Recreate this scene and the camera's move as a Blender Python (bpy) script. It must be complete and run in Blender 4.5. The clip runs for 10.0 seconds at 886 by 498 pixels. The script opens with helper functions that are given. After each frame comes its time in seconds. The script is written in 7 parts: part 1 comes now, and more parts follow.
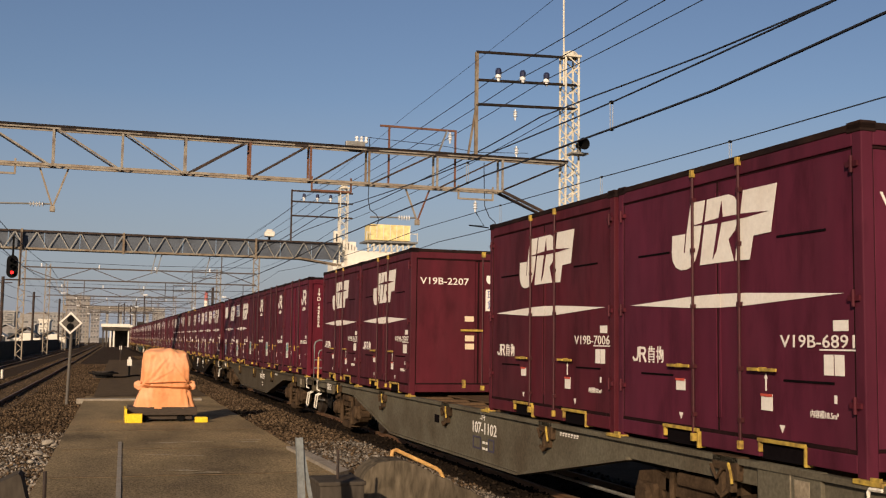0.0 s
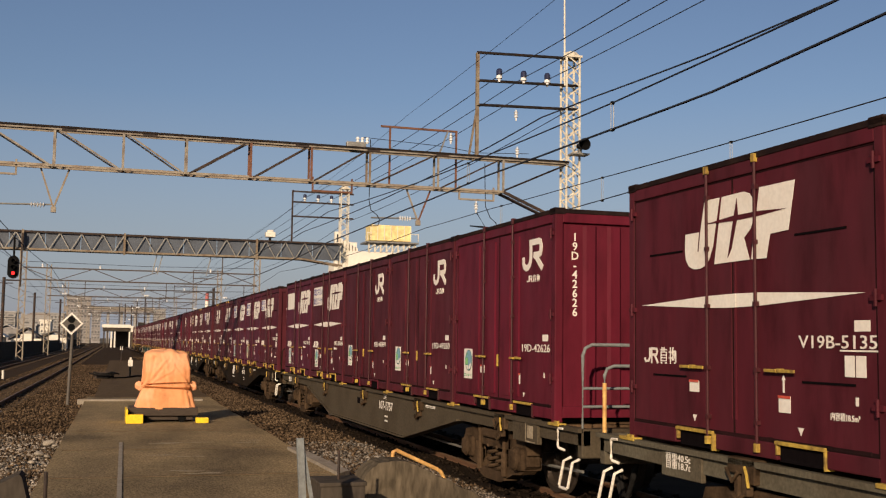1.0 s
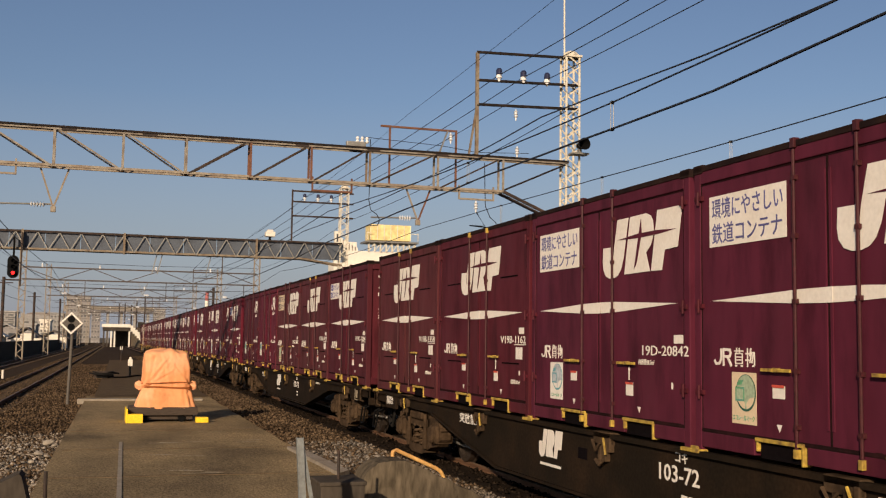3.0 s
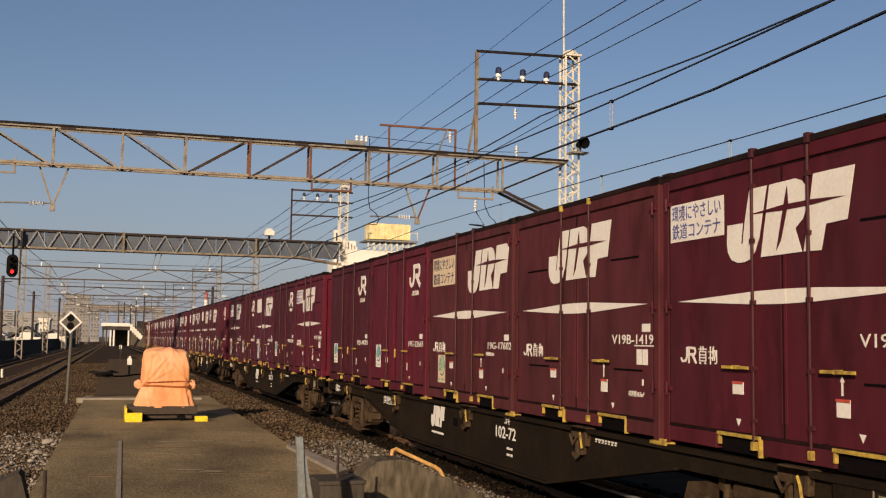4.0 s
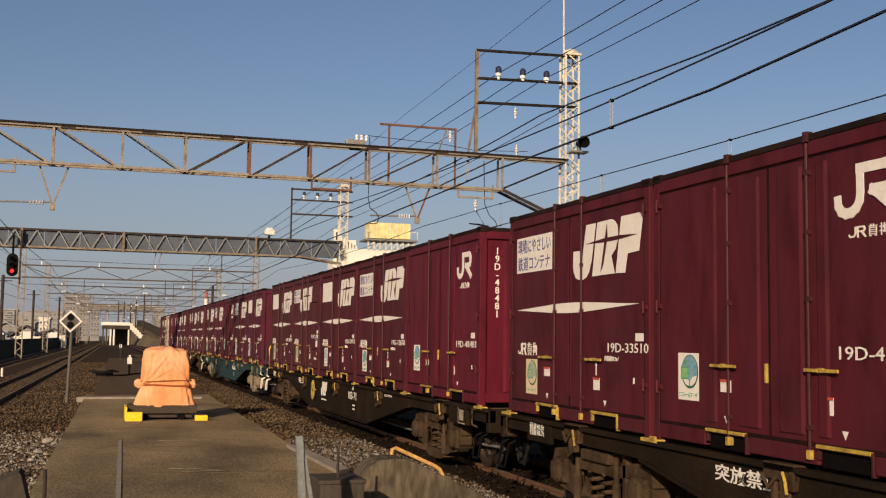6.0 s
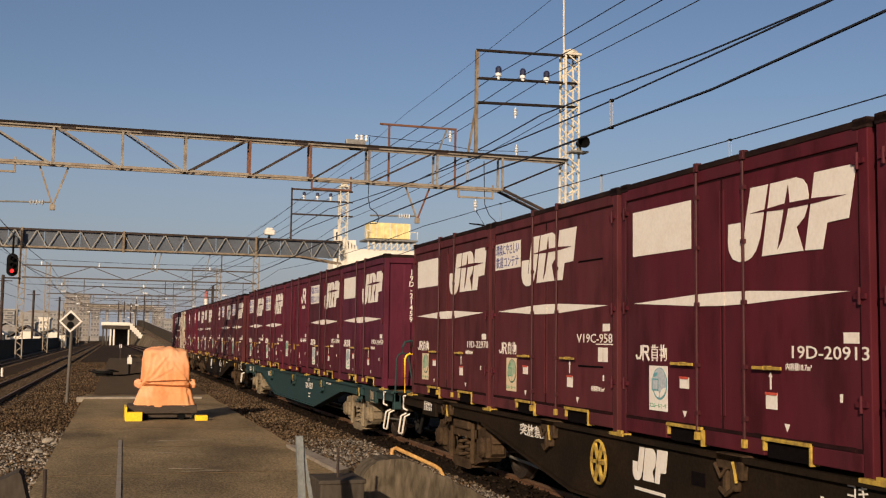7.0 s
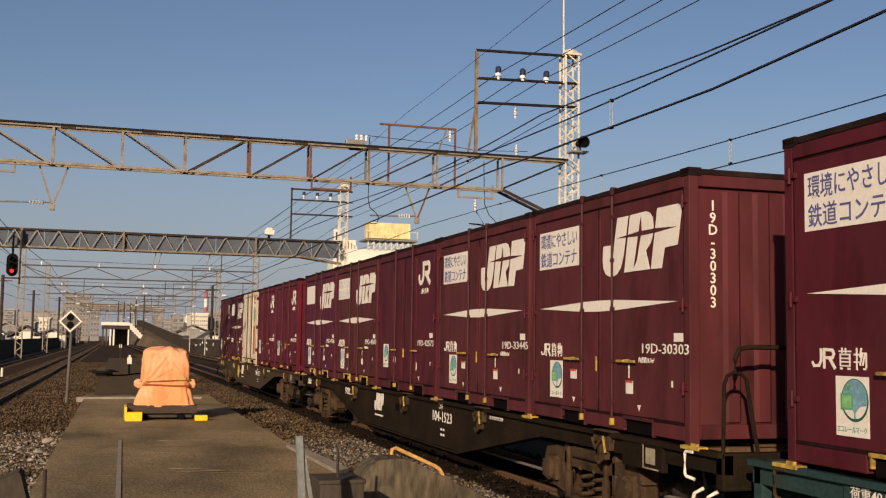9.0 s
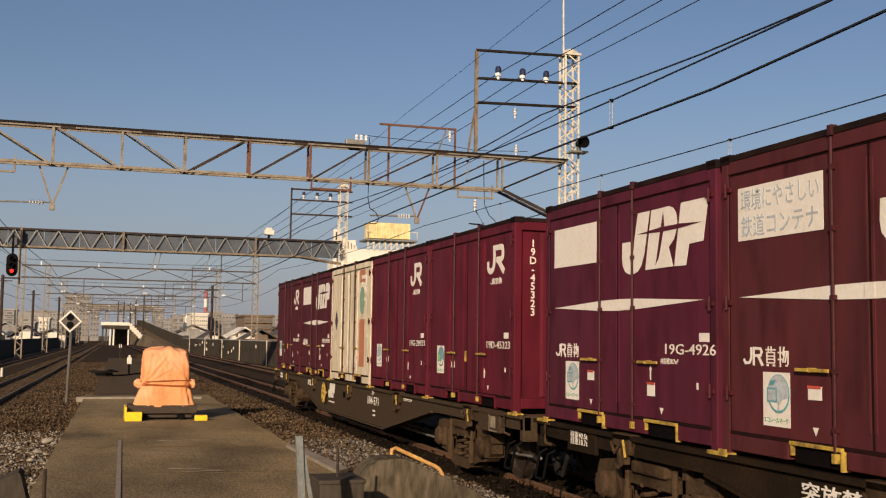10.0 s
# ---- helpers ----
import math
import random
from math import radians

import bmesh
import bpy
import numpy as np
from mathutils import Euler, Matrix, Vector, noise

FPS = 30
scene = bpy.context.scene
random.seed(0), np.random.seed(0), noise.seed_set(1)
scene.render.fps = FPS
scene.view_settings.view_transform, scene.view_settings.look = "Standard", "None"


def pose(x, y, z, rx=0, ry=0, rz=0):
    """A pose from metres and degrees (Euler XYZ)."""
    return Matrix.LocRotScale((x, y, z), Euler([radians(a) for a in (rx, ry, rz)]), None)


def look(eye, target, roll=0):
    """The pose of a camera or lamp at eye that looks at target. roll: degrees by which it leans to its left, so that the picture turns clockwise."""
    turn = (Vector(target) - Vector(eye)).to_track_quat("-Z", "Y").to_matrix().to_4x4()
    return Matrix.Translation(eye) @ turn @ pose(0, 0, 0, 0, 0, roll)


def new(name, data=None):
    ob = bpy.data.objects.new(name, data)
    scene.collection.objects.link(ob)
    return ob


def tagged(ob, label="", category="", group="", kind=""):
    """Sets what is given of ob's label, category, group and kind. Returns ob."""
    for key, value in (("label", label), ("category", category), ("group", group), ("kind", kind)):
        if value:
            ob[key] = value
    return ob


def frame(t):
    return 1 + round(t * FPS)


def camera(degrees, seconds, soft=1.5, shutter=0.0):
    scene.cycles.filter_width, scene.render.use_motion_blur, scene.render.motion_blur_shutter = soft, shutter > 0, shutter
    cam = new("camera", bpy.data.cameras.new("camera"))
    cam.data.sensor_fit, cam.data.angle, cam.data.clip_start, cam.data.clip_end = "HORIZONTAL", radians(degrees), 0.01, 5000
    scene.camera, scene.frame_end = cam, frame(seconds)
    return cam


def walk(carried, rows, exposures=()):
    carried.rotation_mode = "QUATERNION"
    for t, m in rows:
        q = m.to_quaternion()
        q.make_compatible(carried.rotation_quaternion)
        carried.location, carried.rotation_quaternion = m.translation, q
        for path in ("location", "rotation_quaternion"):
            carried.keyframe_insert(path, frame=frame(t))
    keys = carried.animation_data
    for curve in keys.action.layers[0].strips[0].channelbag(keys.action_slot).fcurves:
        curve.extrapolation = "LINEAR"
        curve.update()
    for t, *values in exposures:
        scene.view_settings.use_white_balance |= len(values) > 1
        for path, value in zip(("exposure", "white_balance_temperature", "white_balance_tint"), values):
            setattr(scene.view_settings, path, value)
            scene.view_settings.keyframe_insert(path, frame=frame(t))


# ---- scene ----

# Metres: x across the tracks, y along them, z above the rail heads.
EYE = (0.0, 0.0, 1.9)
YAW, TILT, LEAN, FOCAL = 17.633, 4.828, 0.806, 1911.0
cam = camera(44.61, 10.0, soft=1.2)


def view(dx, dy):
    """The camera's pose when its picture has wandered by dx, dy."""
    a, b = radians(YAW) - dx / FOCAL, radians(TILT) + dy / FOCAL
    way = Vector((math.sin(a) * math.cos(b), math.cos(a) * math.cos(b), math.sin(b)))
    return look(EYE, Vector(EYE) + way, LEAN)


walk(cam, [(0.0, view(0, 3)), (0.5, view(0, 2.5)), (1.0, view(1.5, 4)), (1.5, view(1.5, 5)), (2.0, view(1, 4)), (2.5, view(1.5, 3.5)),
           (4.0, view(0, 1.5)), (4.5, view(0, 0)), (7.5, view(0, 0)), (10.0, view(-0.5, 0))],
     exposures=[(0.0, 0.0, 6350, 19), (10.0, 0.0, 6350, 19)])

# ---- light ----
SUN_AZ, SUN_EL = 32.0, 18.5      # degrees: the light travels towards +y, turned this much to +x
world = bpy.data.worlds.new("world")
scene.world = world
world.use_nodes = True
wn = world.node_tree
sky = wn.nodes.new("ShaderNodeTexSky")
sky.sky_type, sky.sun_disc = "NISHITA", False
sky.sun_elevation, sky.sun_rotation = radians(SUN_EL), radians(180 + SUN_AZ)
sky.air_density, sky.dust_density, sky.ozone_density = 1.0, 1.2, 2.2
# thin town haze low over the horizon
where, split, low, haze = wn.nodes.new("ShaderNodeTexCoord"), wn.nodes.new("ShaderNodeSeparateXYZ"), wn.nodes.new("ShaderNodeMapRange"), wn.nodes.new("ShaderNodeMix")
haze.data_type = "RGBA"
wn.links.new(where.outputs["Generated"], split.inputs[0])
wn.links.new(split.outputs["Z"], low.inputs["Value"])
low.inputs["From Min"].default_value, low.inputs["From Max"].default_value = 0.0, 0.22
low.inputs["To Min"].default_value, low.inputs["To Max"].default_value = 0.8, 0.0
wn.links.new(low.outputs[0], haze.inputs["Factor"])
wn.links.new(sky.outputs[0], haze.inputs["A"])
haze.inputs["B"].default_value = (4.05, 4.45, 4.95, 1)
wn.links.new(haze.outputs["Result"], wn.nodes["Background"].inputs[0])
wn.nodes["Background"].inputs[1].default_value = 0.076
sun = new("sun", bpy.data.lights.new("sun", "SUN"))
sun.data.energy, sun.data.angle, sun.data.color = 5.4, radians(0.6), (1.0, 0.80, 0.54)
sun.matrix_world = look((0, 0, 60), Vector((0, 0, 60)) + Vector((math.sin(radians(SUN_AZ)) * math.cos(radians(SUN_EL)), math.cos(radians(SUN_AZ)) * math.cos(radians(SUN_EL)), -math.sin(radians(SUN_EL)))))


# ---- materials ----
def material(name, col, rough=0.7, metal=0.0, col2=None, scale=2.0, fine=30.0, bump=0.15, dirt=0.35, stretch=(1, 1, 1), island=0.0, emit=0.0, spec=0.22, grain=(0.78, 1.2), smudge=0.0):
    """A worn surface: large stains towards col2, fine grain, relief and a little change from object to object."""
    m = bpy.data.materials.new(name)
    m.use_nodes = True
    t = m.node_tree
    b = t.nodes["Principled BSDF"]
    b.inputs["Roughness"].default_value, b.inputs["Metallic"].default_value = rough, metal
    b.inputs["Specular IOR Level"].default_value = 0.5 if metal > 0.3 or rough < 0.3 else spec
    if emit:
        b.inputs["Emission Color"].default_value, b.inputs["Emission Strength"].default_value = (*col, 1), emit
    tc, mp, info = t.nodes.new("ShaderNodeTexCoord"), t.nodes.new("ShaderNodeMapping"), t.nodes.new("ShaderNodeObjectInfo")
    add = t.nodes.new("ShaderNodeVectorMath")
    add.operation = "MULTIPLY_ADD"
    t.links.new(info.outputs["Random"], add.inputs[0])
    add.inputs[1].default_value = (37, 53, 71)
    t.links.new(tc.outputs["Object"], add.inputs[2])
    t.links.new(add.outputs[0], mp.inputs[0])
    mp.inputs["Scale"].default_value = stretch
    big, small = t.nodes.new("ShaderNodeTexNoise"), t.nodes.new("ShaderNodeTexNoise")
    for n, s, d in ((big, scale, 5), (small, fine, 3)):
        t.links.new(mp.outputs[0], n.inputs["Vector"])
        n.inputs["Scale"].default_value, n.inputs["Detail"].default_value = s, d
    ramp = t.nodes.new("ShaderNodeValToRGB")
    ramp.color_ramp.elements[0].position, ramp.color_ramp.elements[1].position = 0.42, 0.72
    t.links.new(big.outputs["Fac"], ramp.inputs[0])
    mix = t.nodes.new("ShaderNodeMix")
    mix.data_type = "RGBA"
    fac = t.nodes.new("ShaderNodeMath")
    fac.operation = "MULTIPLY"
    t.links.new(ramp.outputs[0], fac.inputs[0])
    fac.inputs[1].default_value = dirt
    t.links.new(fac.outputs[0], mix.inputs["Factor"])
    mix.inputs["A"].default_value = (*col, 1)
    mix.inputs["B"].default_value = (*(col2 or [c * 0.45 for c in col]), 1)
    hsv = t.nodes.new("ShaderNodeHueSaturation")
    val = t.nodes.new("ShaderNodeMapRange")
    val.inputs["From Min"].default_value, val.inputs["From Max"].default_value = 0.3, 0.7
    val.inputs["To Min"].default_value, val.inputs["To Max"].default_value = grain
    t.links.new(small.outputs["Fac"], val.inputs["Value"])
    t.links.new(val.outputs[0], hsv.inputs["Value"])
    t.links.new(mix.outputs["Result"], hsv.inputs["Color"])
    out = hsv.outputs[0]
    if smudge:      # soot smears and rubbed places, at hand size
        blot, edge, worn = t.nodes.new("ShaderNodeTexNoise"), t.nodes.new("ShaderNodeMapRange"), t.nodes.new("ShaderNodeMix")
        worn.data_type, worn.blend_type = "RGBA", "MULTIPLY"
        blot.inputs["Scale"].default_value, blot.inputs["Detail"].default_value, blot.inputs["Roughness"].default_value = 3.4, 7, 0.62
        t.links.new(mp.outputs[0], blot.inputs["Vector"])
        t.links.new(blot.outputs["Fac"], edge.inputs["Value"])
        edge.inputs["From Min"].default_value, edge.inputs["From Max"].default_value = 0.50, 0.68
        edge.inputs["To Max"].default_value = smudge
        t.links.new(edge.outputs[0], worn.inputs["Factor"])
        t.links.new(out, worn.inputs["A"])
        worn.inputs["B"].default_value = (0.52, 0.50, 0.50, 1)
        out = worn.outputs["Result"]
        gloss = t.nodes.new("ShaderNodeMapRange")
        gloss.inputs["To Min"].default_value, gloss.inputs["To Max"].default_value = rough - 0.12, rough + 0.2
        t.links.new(blot.outputs["Fac"], gloss.inputs["Value"])
        t.links.new(gloss.outputs[0], b.inputs["Roughness"])
    if island:
        geo, vary = t.nodes.new("ShaderNodeNewGeometry"), t.nodes.new("ShaderNodeHueSaturation")
        rng = t.nodes.new("ShaderNodeMapRange")
        rng.inputs["To Min"].default_value, rng.inputs["To Max"].default_value = 1 - island, 1 + island
        t.links.new(geo.outputs["Random Per Island"], rng.inputs["Value"])
        t.links.new(rng.outputs[0], vary.inputs["Value"])
        t.links.new(out, vary.inputs["Color"])
        out = vary.outputs[0]
    t.links.new(out, b.inputs["Base Color"])
    if bump:
        bp = t.nodes.new("ShaderNodeBump")
        bp.inputs["Strength"].default_value, bp.inputs["Distance"].default_value = bump, 0.01
        t.links.new(small.outputs["Fac"], bp.inputs["Height"])
        t.links.new(bp.outputs[0], b.inputs["Normal"])
    return m


STREAK = (1, 1, 0.3)
PAINT = {
    "maroon": material("maroon_paint", (0.0762, 0.0111, 0.0171), 0.55, col2=(0.0547, 0.0138, 0.0176), scale=1.6, fine=5, dirt=0.75, stretch=STREAK, bump=0.05, spec=0.12, grain=(0.86, 1.14), smudge=0.75),
    "purple": material("purple_maroon_paint", (0.0830, 0.0133, 0.0268), 0.55, col2=(0.0654, 0.0138, 0.0231), scale=1.6, fine=5, dirt=0.75, stretch=STREAK, bump=0.05, spec=0.12, grain=(0.86, 1.14), smudge=0.75),
    "brown": material("brown_maroon_paint", (0.0857, 0.0196, 0.0226), 0.6, col2=(0.0595, 0.0196, 0.0187), scale=1.6, fine=5, dirt=0.75, stretch=STREAK, bump=0.05, spec=0.12, grain=(0.86, 1.14), smudge=0.75),
    "red": material("red_maroon_paint", (0.0988, 0.0090, 0.0187), 0.5, col2=(0.0714, 0.0101, 0.0165), scale=1.6, fine=5, dirt=0.7, stretch=STREAK, bump=0.05, spec=0.12, grain=(0.86, 1.14), smudge=0.75),
    "dark": material("dark_red_maroon_paint", (0.064, 0.0085, 0.0130), 0.5, col2=(0.050, 0.0090, 0.0125), scale=1.6, fine=5, dirt=0.7, stretch=STREAK, bump=0.05, spec=0.12, grain=(0.86, 1.14), smudge=0.6),
    "cream": material("cream_paint", (0.62, 0.55, 0.40), 0.55, col2=(0.42, 0.34, 0.22), scale=1.6, fine=14, dirt=0.6, stretch=STREAK, bump=0.08),
}
ROOF = material("sooty_roof_paint", (0.013, 0.008, 0.008), 0.85, spec=0.05, col2=(0.035, 0.02, 0.014), scale=3, dirt=0.6)
WHITE = material("white_lettering", (0.70, 0.665, 0.59), 0.6, col2=(0.6, 0.52, 0.42), scale=5, dirt=0.35, bump=0.0, grain=(0.94, 1.05))
BEIGE = material("yellowed_sticker", (0.62, 0.50, 0.33), 0.6, col2=(0.5, 0.38, 0.25), scale=5, dirt=0.4, bump=0.0, grain=(0.94, 1.05))
INK = material("dark_ink", (0.05, 0.045, 0.07), 0.6, bump=0.0)
BLUE_INK = material("blue_ink", (0.10, 0.10, 0.24), 0.6, bump=0.0)
GREEN_INK = material("green_ink", (0.10, 0.30, 0.14), 0.6, col2=(0.08, 0.25, 0.28), scale=9, dirt=0.7, bump=0.0)
DARK_GREEN = material("dark_green_ink", (0.03, 0.10, 0.07), 0.6, bump=0.0)
OLD_GREEN = material("faded_green_ink", (0.32, 0.40, 0.27), 0.6, bump=0.0)
LEAF_INK = material("leaf_green_ink", (0.20, 0.46, 0.17), 0.6, bump=0.0)
BLUE_GREEN = material("teal_ink", (0.12, 0.33, 0.36), 0.6, bump=0.0)
SKY_INK = material("sky_blue_ink", (0.17, 0.33, 0.40), 0.6, bump=0.0)
FADED_INK = material("faded_blue_ink", (0.40, 0.44, 0.46), 0.6, bump=0.0)
RED_INK = material("red_ink", (0.5, 0.08, 0.05), 0.6, bump=0.0)
YELLOW = material("yellow_paint", (0.44, 0.30, 0.05), 0.55, col2=(0.12, 0.07, 0.03), scale=11, dirt=0.9)
ORANGE_Y = material("orange_yellow_pipe_paint", (0.62, 0.37, 0.12), 0.5, col2=(0.3, 0.13, 0.04), scale=9, dirt=0.6)
# Near-black: shade inside slots, pockets and hand holes put into the colour.
OPENING_SHADE = material("black_opening_shade", (0.006, 0.0045, 0.005), 0.9, bump=0.0, spec=0.02)
SEAL = material("perished_door_rubber", (0.014, 0.007, 0.007), 0.9, col2=(0.03, 0.010, 0.011), scale=4, dirt=0.8, bump=0.0, spec=0.03)
RUSTROD = material("maroon_steel", (0.052, 0.0115, 0.014), 0.5, col2=(0.035, 0.014, 0.011), scale=6, dirt=0.6)
WAGON = {
    "grey": material("weathered_grey_wagon_paint", (0.108, 0.096, 0.066), 0.75, col2=(0.06, 0.044, 0.027), scale=1.5, spec=0.1, dirt=0.7),
    "drab": material("brown_grey_wagon_paint", (0.070, 0.056, 0.036), 0.75, col2=(0.042, 0.030, 0.018), scale=1.5, spec=0.1, dirt=0.7),
    "black": material("brake_dust_black_paint", (0.014, 0.0105, 0.007), 0.75, col2=(0.034, 0.020, 0.011), scale=1.5, dirt=0.6, spec=0.03),
    "brown": material("brake_dust_brown_paint", (0.05, 0.034, 0.02), 0.75, col2=(0.05, 0.035, 0.02), scale=1.5, spec=0.1, dirt=0.6),
    "green": material("blue_green_wagon_paint", (0.020, 0.046, 0.047), 0.6, col2=(0.03, 0.036, 0.027), scale=1.5, spec=0.1, dirt=0.5),
}
RUSTDECK = material("rusty_deck_steel", (0.10, 0.062, 0.034), 0.85, col2=(0.05, 0.032, 0.02), scale=2.5, dirt=0.8, spec=0.05)
BOGIE = material("brake_dust_steel", (0.066, 0.043, 0.025), 0.85, col2=(0.016, 0.011, 0.007), scale=4, dirt=0.8, bump=0.3, spec=0.03)
BOGIE_CREAM = material("pale_dusty_bogie_paint", (0.20, 0.16, 0.10), 0.8, col2=(0.09, 0.065, 0.04), scale=4, dirt=0.8, bump=0.3)
WHEEL = material("wheel_steel", (0.09, 0.07, 0.055), 0.45, 0.7, scale=5)
RUBBER = material("black_rubber", (0.015, 0.014, 0.013), 0.7, spec=0.03)
STEPW = material("white_step_paint", (0.7, 0.66, 0.56), 0.5, col2=(0.35, 0.28, 0.2), scale=9)
ASPHALT = material("old_asphalt", (0.265, 0.197, 0.105), 0.92, col2=(0.105, 0.080, 0.048), scale=0.55, fine=30, bump=0.9, dirt=1.0, stretch=(1.2, 0.55, 1), grain=(0.55, 1.45), spec=0.03)
PATCH = material("dark_asphalt", (0.10, 0.071, 0.041), 0.92, col2=(0.11, 0.074, 0.042), scale=0.5, fine=14, bump=0.6, dirt=0.7, stretch=(0.35, 1, 1), grain=(0.6, 1.35), spec=0.03)
BALLAST = material("ballast_bed", (0.054, 0.036, 0.021), 0.95, col2=(0.024, 0.016, 0.010), scale=1.2, fine=22, bump=1.0, dirt=0.8, spec=0.03)
PALE_STONE = material("pale_ballast_stone", (0.235, 0.205, 0.165), 0.9, col2=(0.12, 0.088, 0.055), scale=0.7, fine=25, bump=0.2, dirt=0.8, island=0.75, spec=0.03)
STONE = material("ballast_stone", (0.15, 0.132, 0.108), 0.9, col2=(0.11, 0.080, 0.05), scale=0.6, fine=25, bump=0.2, dirt=0.8, island=0.75, spec=0.03)
BROWN_STONE = material("brown_ballast_stone", (0.092, 0.063, 0.037), 0.9, col2=(0.05, 0.033, 0.02), scale=0.6, fine=25, bump=0.2, dirt=0.8, island=0.75, spec=0.03)
# Oily stone, taken near-black to put the shade under the train into it.
OILY_SHADE = material("oily_shaded_track_stone", (0.017, 0.012, 0.008), 0.9, col2=(0.009, 0.0065, 0.005), scale=2.0, fine=20, bump=1.0, dirt=0.8, island=0.5, spec=0.03)
CONCRETE = material("weathered_concrete", (0.095, 0.077, 0.052), 0.9, col2=(0.035, 0.028, 0.02), scale=2.6, fine=16, bump=0.9, dirt=0.9, stretch=(1, 1, 0.3), grain=(0.6, 1.4), spec=0.03)
CONC_DARK = material("sooty_concrete", (0.05, 0.042, 0.033), 0.9, col2=(0.08, 0.066, 0.05), scale=1.5, fine=20, bump=0.4, dirt=0.7, stretch=(1, 1, 0.35), spec=0.03)
PALE_STRIP = material("pale_worn_line", (0.27, 0.235, 0.18), 0.8, col2=(0.17, 0.13, 0.085), scale=5, dirt=0.7)
FLAKE = material("dull_paint_remains", (0.30, 0.25, 0.17), 0.9, col2=(0.15, 0.115, 0.07), scale=6, dirt=0.9)
GALV = material("galvanised_steel", (0.24, 0.235, 0.21), 0.5, 0.35, col2=(0.15, 0.135, 0.11), scale=6, dirt=0.6)
POST = material("dull_grey_steel", (0.10, 0.09, 0.075), 0.7, col2=(0.06, 0.05, 0.04), scale=4)
DULL_STEEL = material("dull_line_steel", (0.075, 0.066, 0.058), 0.7, col2=(0.07, 0.045, 0.03), scale=2, dirt=0.7)
POST_BLUE = material("blue_grey_steel", (0.17, 0.185, 0.18), 0.6, col2=(0.12, 0.11, 0.09), scale=5)
TAN = material("pale_rust_tan_steel", (0.26, 0.225, 0.17), 0.7, col2=(0.14, 0.09, 0.058), scale=3.0, fine=15, dirt=0.7)
GREY_STEEL = material("stained_grey_steel", (0.25, 0.225, 0.18), 0.65, col2=(0.11, 0.075, 0.05), scale=3.0, fine=15, dirt=0.8)
SOOT = material("sooty_steel", (0.016, 0.014, 0.013), 0.8, col2=(0.05, 0.03, 0.02), scale=3.0, dirt=0.5, spec=0.05)
RUST = material("rust_stained_steel", (0.22, 0.18, 0.125), 0.7, 0.1, col2=(0.12, 0.075, 0.045), scale=2.5, fine=15, dirt=0.9)
RED_RUST = material("red_rusted_steel", (0.16, 0.072, 0.042), 0.75, col2=(0.075, 0.04, 0.028), scale=3.0, fine=15, dirt=0.8)
BROWN_STEEL = material("rust_brown_steel", (0.032, 0.025, 0.021), 0.7, 0.1, col2=(0.075, 0.043, 0.027), scale=2.5, dirt=0.8)
PALE_STEEL = material("pale_painted_steel", (0.62, 0.58, 0.46), 0.6, col2=(0.35, 0.26, 0.15), scale=4, dirt=0.5)
DARKPANEL = material("grey_mesh_panel", (0.085, 0.10, 0.12), 0.6, col2=(0.05, 0.055, 0.065), scale=1.2, dirt=0.6)
WIRE = material("black_wire", (0.02, 0.02, 0.022), 0.5)
PORCELAIN = material("white_porcelain", (0.75, 0.75, 0.72), 0.25, bump=0.0)
NAVY = material("navy_cap", (0.02, 0.025, 0.06), 0.4, bump=0.0)
RAIL = material("rail_steel", (0.13, 0.068, 0.036), 0.75, 0.1, col2=(0.075, 0.038, 0.02), scale=3, dirt=0.6)
RAILTOP = material("dulled_rail_head", (0.17, 0.112, 0.070), 0.62, 0.25, spec=0.2, bump=0.0)
SLEEPER = material("concrete_sleeper", (0.062, 0.045, 0.03), 0.9, col2=(0.05, 0.036, 0.024), scale=3, spec=0.03)
TARP = material("orange_tarpaulin", (0.70, 0.29, 0.115), 0.7, col2=(0.80, 0.45, 0.26), scale=1.3, fine=9, bump=0.35, dirt=0.9, grain=(0.92, 1.07))
CORD = material("orange_cord", (0.35, 0.11, 0.03), 0.8)
TIMBER = material("dark_timber", (0.06, 0.045, 0.033), 0.85, stretch=(0.2, 1, 1))
BRIGHT_Y = material("bright_yellow_paint", (0.85, 0.58, 0.02), 0.5, col2=(0.6, 0.38, 0.02), scale=6, dirt=0.3)
WALL_W = material("white_wall", (0.70, 0.66, 0.56), 0.85, col2=(0.6, 0.56, 0.47), scale=0.15, fine=2, dirt=0.3, grain=(0.95, 1.04))
WALL_Y = material("yellow_cladding", (0.72, 0.58, 0.26), 0.7, col2=(0.6, 0.46, 0.2), scale=0.2, fine=2, dirt=0.4)
WALL_B = material("brown_wall", (0.17, 0.125, 0.09), 0.85, scale=0.15, fine=2)
WALL_G = material("grey_wall", (0.30, 0.29, 0.27), 0.85, scale=0.15, fine=2)
# Distance haze is put into this wall colour.
WALL_H = material("haze_toned_block", (0.27, 0.255, 0.24), 0.85, scale=0.1, fine=2)
ROOF_T = material("dark_roof_tiles", (0.09, 0.075, 0.065), 0.8, scale=0.4)
# Paler than PANE: the haze over far windows is in the glass colour.
PANE_FAR = material("haze_paled_window_glass", (0.12, 0.12, 0.115), 0.4, bump=0.0)
PANE = material("window_glass_dark", (0.05, 0.055, 0.06), 0.15, bump=0.0)
GRASS = material("dry_embankment_grass", (0.15, 0.115, 0.075), 0.95, col2=(0.05, 0.042, 0.026), scale=0.25, fine=3, dirt=0.9, spec=0.03)
